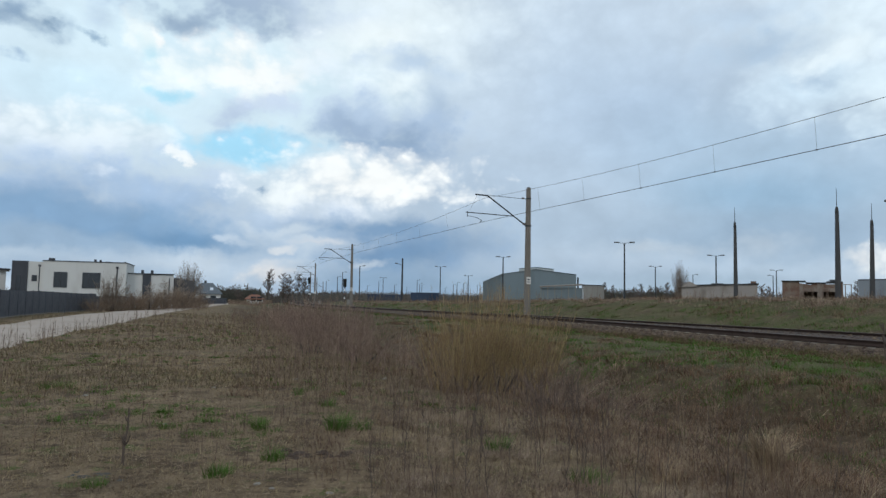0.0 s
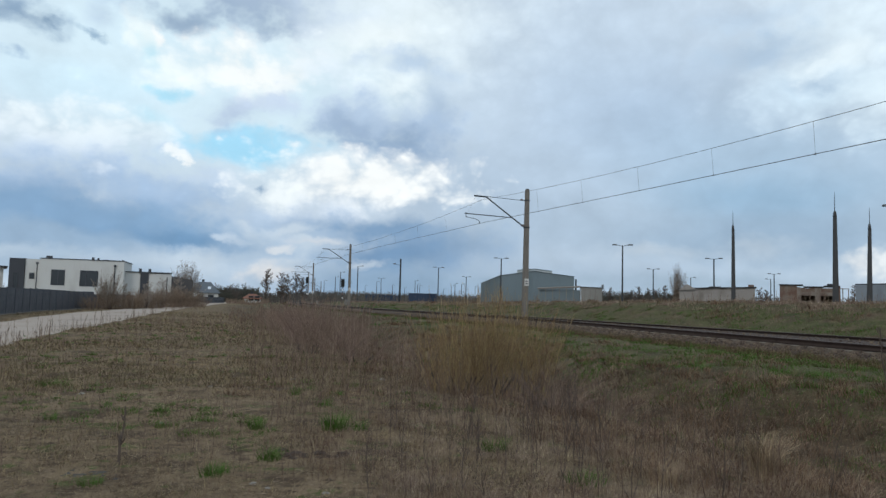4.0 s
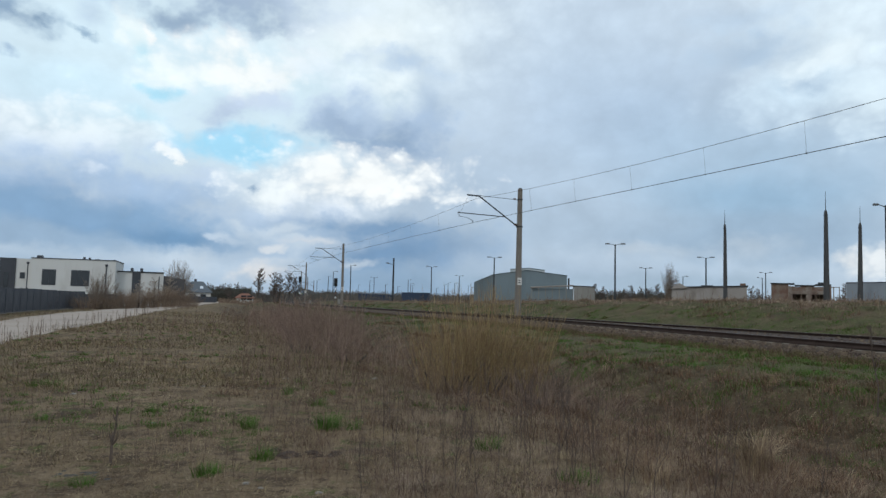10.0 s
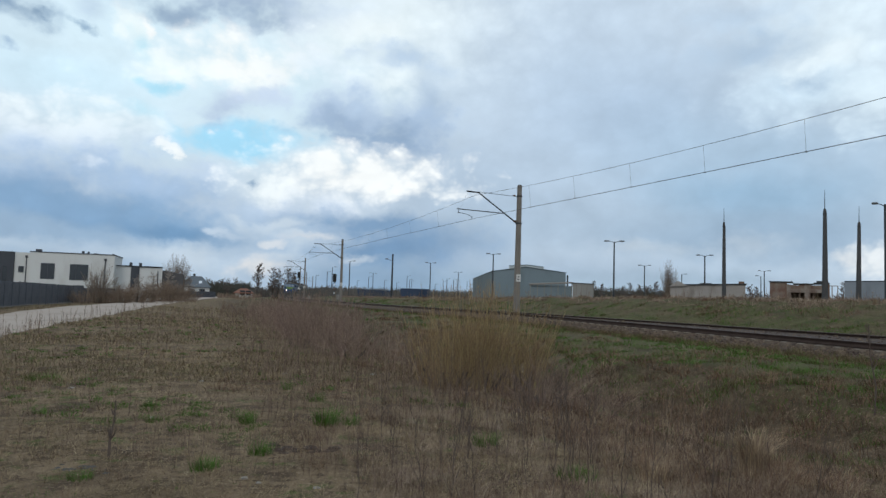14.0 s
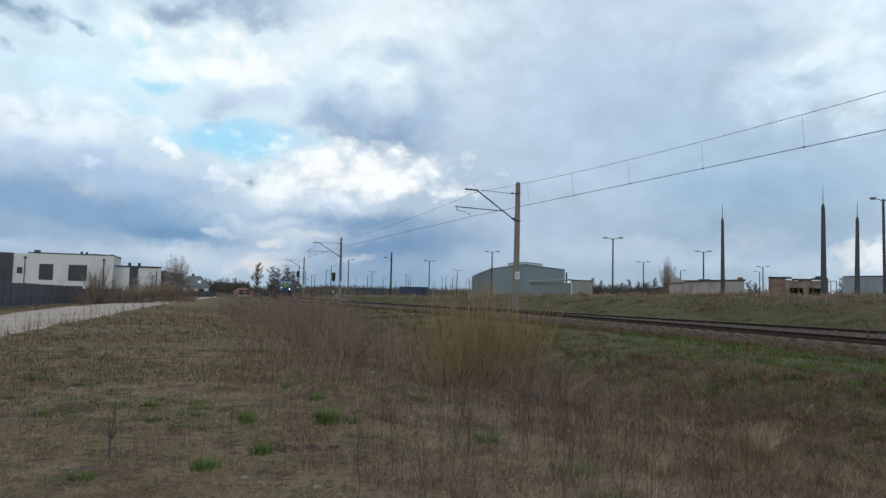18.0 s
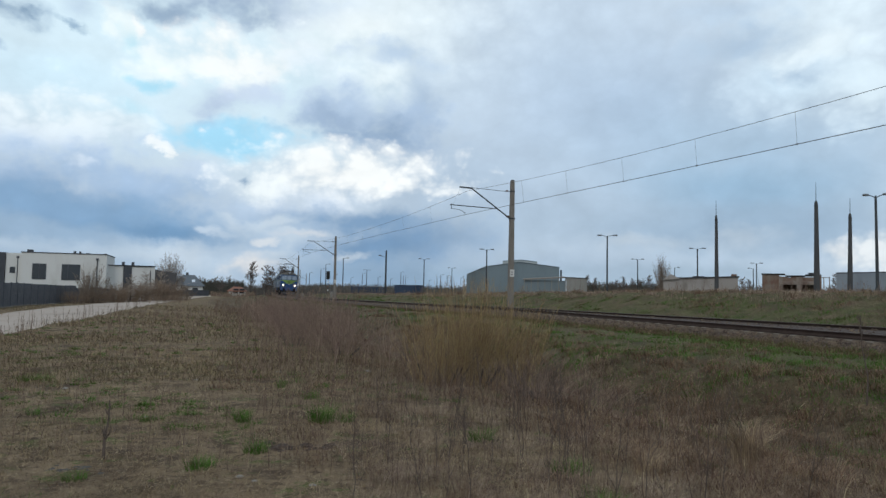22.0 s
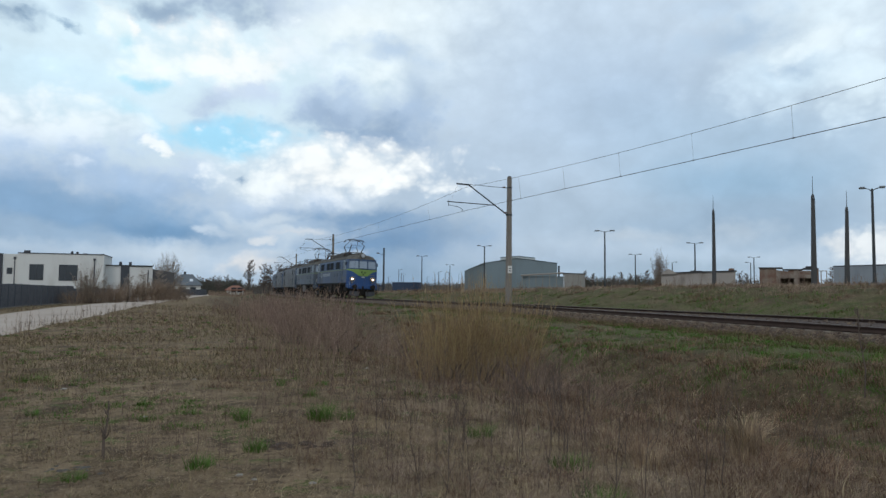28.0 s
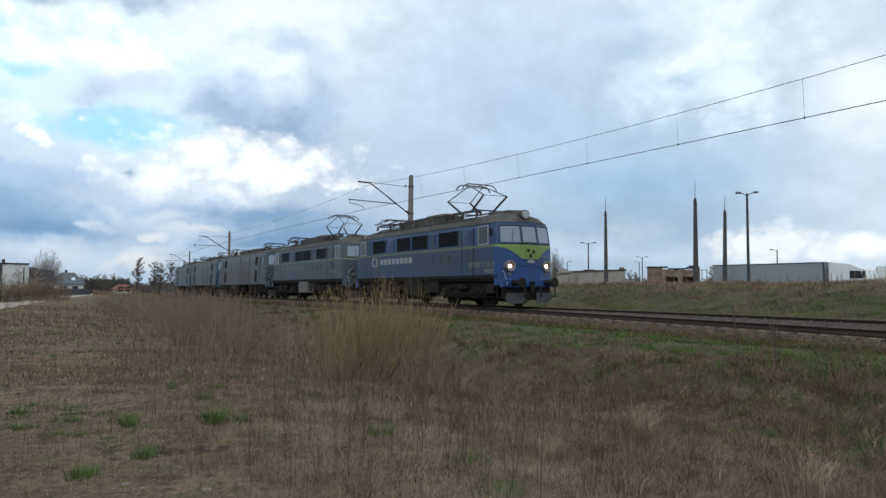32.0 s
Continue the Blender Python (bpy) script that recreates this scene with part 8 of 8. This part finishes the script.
def six_axle(paint, ends, label):
    """Six-axle freight locomotive, boxier and longer, with dark louvres at the machine room ends."""
    loco = thing("electric_locomotive", label, "locomotive", "coupled locomotives")
    sh = LocoShape(9.08, 1.5, 1.1, 2.55, 2.64, 3.75, 4.15, 0.26, 0.16)
    part("side_skin", sh.shell((sh.sill, 1.8, sh.belt), "side"), paint, loco, "grimy lower side")
    part("front_skin", sh.shell((sh.sill - 0.1, 1.8, sh.belt), "front"), ends, loco)
    part("rear_skin", sh.shell((sh.sill - 0.1, 1.8, sh.belt), "rear"), ends, loco)
    part("stripe", sh.shell((sh.belt, sh.band), "side", 0.006), M_LETTER_DIM, loco, "pale stripe")
    part("front_stripe", sh.shell((sh.belt, sh.band), "front"), M_LETTER_DIM, loco)
    part("rear_stripe", sh.shell((sh.belt, sh.band), "rear"), M_LETTER_DIM, loco)
    part("upper_skin", sh.shell((sh.band, 3.2, sh.gutter), "side"), paint, loco)
    part("upper_front", sh.shell((sh.band, 3.2, sh.gutter), "front"), ends, loco)
    part("upper_rear", sh.shell((sh.band, 3.2, sh.gutter), "rear"), ends, loco)
    part("roof", sh.cap(), M_LOCO_ROOF, loco, "sooty grey roof", True)
    part("floor", Kit().box(-8.7, 8.7, -1.4, 1.4, 1.0, 1.12), M_LOCO_UNDER, loco)
    # added dark filler that shuts out daylight behind the running gear
    part("daylight_block", Kit().box(-8.5, 8.5, -0.62, 0.62, 0.4, 1.0), M_LOCO_UNDER, loco)
    for sx in (-1, 1):
        a, b = sorted((sx * 7.55, sx * 8.2))
        side_window(loco, sh, a, b, 2.75, 3.45, paint, True)
        for sy in (-1, 1):
            for z0, z1 in ((1.35, 2.3), (2.75, 3.5)):
                a, b = sorted((sx * 5.5, sx * 6.15))
                part("louvre_door", Kit().box(a, b, sy * 1.5 - 0.012, sy * 1.5 + 0.012, z0, z1), M_LOCO_DARKGLASS, loco, "dark louvred opening")
                lou = Kit()
                for k in range(7):
                    z = z0 + 0.06 + (z1 - z0 - 0.1) * k / 7
                    lou.box(a + 0.03, b - 0.03, sy * 1.515 - 0.012, sy * 1.515 + 0.012, z, z + 0.05)
                part("louvre_slats", lou, M_LOCO_UNDER, loco)
            part("door_seam", Kit().box(sx * 7.2 - 0.012, sx * 7.2 + 0.012, sy * 1.5 - 0.008, sy * 1.5 + 0.008, 1.15, 3.5), M_LOCO_UNDER, loco)
            part("grab_rail", Kit().tube((sx * 6.75, sy * 1.55, 1.2), (sx * 6.75, sy * 1.55, 3.2), 0.02, n=5), M_LETTER_DIM, loco)
            part("cab_door", Kit().box(min(sx * 6.8, sx * 7.15), max(sx * 6.8, sx * 7.15), sy * 1.5 - 0.01, sy * 1.5 + 0.01, 1.2, 3.45), ends, loco)
    for sy in (-1, 1):
        for x in (-3.4, 0.0, 3.4):
            part("panel_rib", Kit().box(x - 0.03, x + 0.03, sy * 1.5 - 0.015, sy * 1.5 + 0.015, 1.15, 3.6), paint, loco)
        part("tank", Kit().turn([(0.05, -1.2), (0.3, -1.12), (0.3, 1.12), (0.05, 1.2)], "X", (0, sy * 0.95, 0.68), 14), M_LOCO_UNDER, loco)
        part("equipment_box", Kit().box(-1.4, -0.2, sy * 1.25 - 0.2, sy * 1.25 + 0.2, 0.4, 1.0, 0.03), M_LOCO_UNDER, loco)
    loco_end(loco, sh, 1, False, ends, False, 9.62)
    loco_end(loco, sh, -1, False, ends, False, 9.62)
    axles = bogie(loco, 5.15, (-1.75, 0.0, 1.75), 0.625) + bogie(loco, -5.15, (-1.75, 0.0, 1.75), 0.625)
    roof_gear(loco, sh, ((-4.2, -1.0, 0.6, 0.3), (0.6, 4.0, 0.6, 0.26), (-0.6, 0.3, 0.4, 0.4)))
    pantograph(loco, 6.1, 4.17, 0, False)
    pantograph(loco, -6.1, 4.17, 0, False)
    return loco, axles


LOCOS = []
back = 0.0
for made, length in ((four_axle(True, True), 16.7), (four_axle(False, False), 16.7), (six_axle(M_LOCO_GREY, M_LOCO_PALE, "grimy grey-green six-axle electric locomotive"), 19.24),
                     (six_axle(M_LOCO_GREY, M_LOCO_SIDE, "grimy blue-grey six-axle electric locomotive"), 19.24), (six_axle(M_LOCO_PALE, M_LOCO_PALE, "faded blue six-axle electric locomotive at the end"), 19.24)):
    LOCOS.append((*made, back + length / 2))
    back += length

# ---- sleepers and stones of the track, small things in the yard ----
def sleeper_mesh(end):
    """A concrete sleeper; end: how high its near end stands."""
    k = Kit()
    prof = [(-1.3, 0.13, end - 0.017), (-1.2, 0.14, end), (-0.95, 0.13, 0.09), (-0.5, 0.13, 0.075), (0.0, 0.11, 0.04), (0.5, 0.13, 0.075), (0.95, 0.13, 0.085), (1.25, 0.14, 0.09), (1.3, 0.13, 0.08)]
    v = []
    for y, w, h in prof:
        v += [(-w, y, -0.1), (-w * 0.8, y, h), (w * 0.8, y, h), (w, y, -0.1)]
    k.add(v, [(4 * i + j, 4 * i + (j + 1) % 4, 4 * i + 4 + (j + 1) % 4, 4 * i + 4 + j) for i in range(8) for j in range(4)] + [(0, 1, 2, 3), (35, 34, 33, 32)])
    return k.mesh("sleeper", M_SLEEPER)


SLEEPER, LOW_SLEEPER = sleeper_mesh(0.146), sleeper_mesh(0.09)


def sleeper_pose(s):
    mid = 0.5 * (near_rail(s) + far_rail(s))
    return Matrix.Translation(track(s, 0.0, -0.265 + mid)) @ pose(0, 0, 0, 0, 0, track_turn(s)) @ pose(0, 0, 0, math.degrees(math.atan(cant(s) / 1.5)))


for k in range(150):
    sl = part("sleeper", SLEEPER if k < 68 else LOW_SLEEPER, None, railway)
    sl.matrix_basis = sleeper_pose(-6 + 0.6 * k)
rest = Kit()
for k in range(150, 380):
    m = sleeper_pose(-6 + 0.6 * k)
    rest.box(-0.13, 0.13, -1.3, 1.3, -0.1, 0.09, m=m)
tagged(part("sleeper_rest", rest, M_SLEEPER, railway, "far row of concrete sleepers"), kind="stuff")


def build_stones():
    """Loose ballast stones on the shoulder and between the sleepers."""
    n = 34000
    s = np.concatenate([rng.uniform(-6, 45, n * 3 // 4), rng.uniform(45, 90, n // 4)])
    lat = np.where(rng.uniform(0, 1, len(s)) < 0.7, rng.uniform(-2.0, -0.86, len(s)), rng.uniform(-1.25, 1.7, len(s)))
    keep = np.abs(np.abs(lat) - 0.75) > 0.1
    s, lat = s[keep], lat[keep]
    y, g = bow(s)
    a = np.arctan(g)
    p = AWAY * (s - lat * np.sin(a))[:, None] + SIDE * (TRACK_OFF + y + lat * np.cos(a))[:, None]
    rampv = np.clip((34 - s) / 25, 0, 1.2)
    z = RAIL_Z + np.interp(lat, [-2.2, -1.6, -1.3, -0.85, -0.6, 0.6, 0.88, 1.3, 1.7], [-0.47, -0.29, -0.225, -0.205, -0.14, -0.09, -0.17, -0.18, -0.235]) - 0.115 * rampv + 0.17 * rampv * np.clip(lat, -1.3, 1.3) / 1.5
    size = rng.uniform(0.028, 0.065, len(s))
    corner = np.array([[1, 0, 0], [-1, 0, 0], [0, 1, 0], [0, -1, 0], [0, 0, 0.8], [0, 0, -0.8]], float)
    v = corner[None] * size[:, None, None] * rng.uniform(0.6, 1.3, (len(s), 6, 1)) + rng.normal(0, 0.008, (len(s), 6, 3))
    t = rng.uniform(0, math.pi, len(s))
    c, d = np.cos(t)[:, None], np.sin(t)[:, None]
    v = np.stack([v[..., 0] * c - v[..., 1] * d, v[..., 0] * d + v[..., 1] * c, v[..., 2]], -1)
    v += np.concatenate([p, z[:, None]], 1)[:, None]
    f = np.array([[0, 2, 4], [2, 1, 4], [1, 3, 4], [3, 0, 4], [2, 0, 5], [1, 2, 5], [3, 1, 5], [0, 3, 5]])
    f = (f[None] + 6 * np.arange(len(s))[:, None, None]).reshape(-1, 3)
    tagged(new("ballast_stones", array_mesh("ballast_stones", v.reshape(-1, 3), f, M_BALLAST_STONE)), "loose brown-grey ballast stones along the track", "stones", kind="stuff")


M_BALLAST_STONE = material("loose_ballast", (0.102, 0.068, 0.046), 0.95, vary=0.3, scale=3, fine=25, bump=0.2, second=(0.065, 0.045, 0.034), share=0.5, island=0.6)
build_stones()

for k in range(9):
    x, y = polar(7.6 + 0.36 * k, 118 + k)
    post = thing("marker_post", "short white marker post in the yard", "post", "yard posts", at=pose(x, y, on_land(x, y) - 0.1))
    part("shaft", Kit().box(-0.11, 0.11, -0.11, 0.11, 0, 1.05, 0.03), M_HALL_LIGHT, post)
    part("cap", Kit().box(-0.12, 0.12, -0.12, 0.12, 1.05, 1.15, 0.03), M_STEEL, post)

for az, d, w, h in ((-7.6, 122, 0.55, 1.0), (-9.9, 150, 0.5, 0.8)):
    x, y = polar(az, d)
    cab = thing("relay_cabinet", "pale grey trackside relay cabinet", "cabinet", "relay cabinets", at=pose(x, y, on_land(x, y) - 0.05, 0, 0, -az))
    part("body", Kit().box(-w / 2, w / 2, 0, 0.5, 0.12, h, 0.02), M_HALL_LIGHT, cab)
    part("plinth", Kit().box(-w / 2 - 0.04, w / 2 + 0.04, -0.04, 0.54, 0, 0.12), M_CONCRETE, cab)
    part("lid", Kit().box(-w / 2 - 0.05, w / 2 + 0.05, -0.08, 0.56, h, h + 0.06, 0.015), M_LAMPHEAD, cab)
    part("door", Kit().box(-w / 2 + 0.05, w / 2 - 0.05, -0.02, -0.003, 0.2, h - 0.08), M_HALL_LIGHT, cab)


# ---- movement ----
def front_at(t):
    """Where along the track the train's first buffers are at t seconds."""
    ts = (0, 13, 17, 19, 21, 22, 23, 24, 25, 28, 29, 30, 31, 32)
    ss = (362.7, 222.1, 178.7, 157.1, 135.45, 124.7, 114.1, 103.6, 93.4, 63.47, 53.63, 43.64, 33.51, 23.23)
    i = max(k for k in range(len(ts) - 1) if ts[k] <= t or k == 0)
    h = ts[i + 1] - ts[i]
    rate = lambda k: (ss[k + 1] - ss[k]) / (ts[k + 1] - ts[k])
    d0 = rate(0) if i == 0 else 0.5 * (rate(i - 1) + rate(i))
    d1 = rate(i) if i + 2 >= len(ts) else 0.5 * (rate(i) + rate(i + 1))
    u = (t - ts[i]) / h
    return (2 * u**3 - 3 * u**2 + 1) * ss[i] + (u**3 - 2 * u**2 + u) * h * d0 + (3 * u**2 - 2 * u**3) * ss[i + 1] + (u**3 - u**2) * h * d1


def motions():
    for loco, axles, behind in LOCOS:
        rows = []
        for k in range(65):
            s = front_at(k * 0.5) + behind
            rows.append((k * 0.5, Matrix.Translation(track(s, 0.0, 0.5 * (near_rail(s) + far_rail(s)))) @ pose(0, 0, 0, 0, 0, track_turn(s)) @ pose(0, 0, 0, math.degrees(math.atan(cant(s) / 1.5)))))
        walk(loco, rows)
    for loco, axles, behind in LOCOS[:2]:
        start = front_at(0.0)
        for axle in axles:
            x, y, r = axle.location
            walk(axle, [(k / 15, pose(x, y, r, 0, math.degrees((start - front_at(k / 15)) / r), 0)) for k in range(481)])


motions()
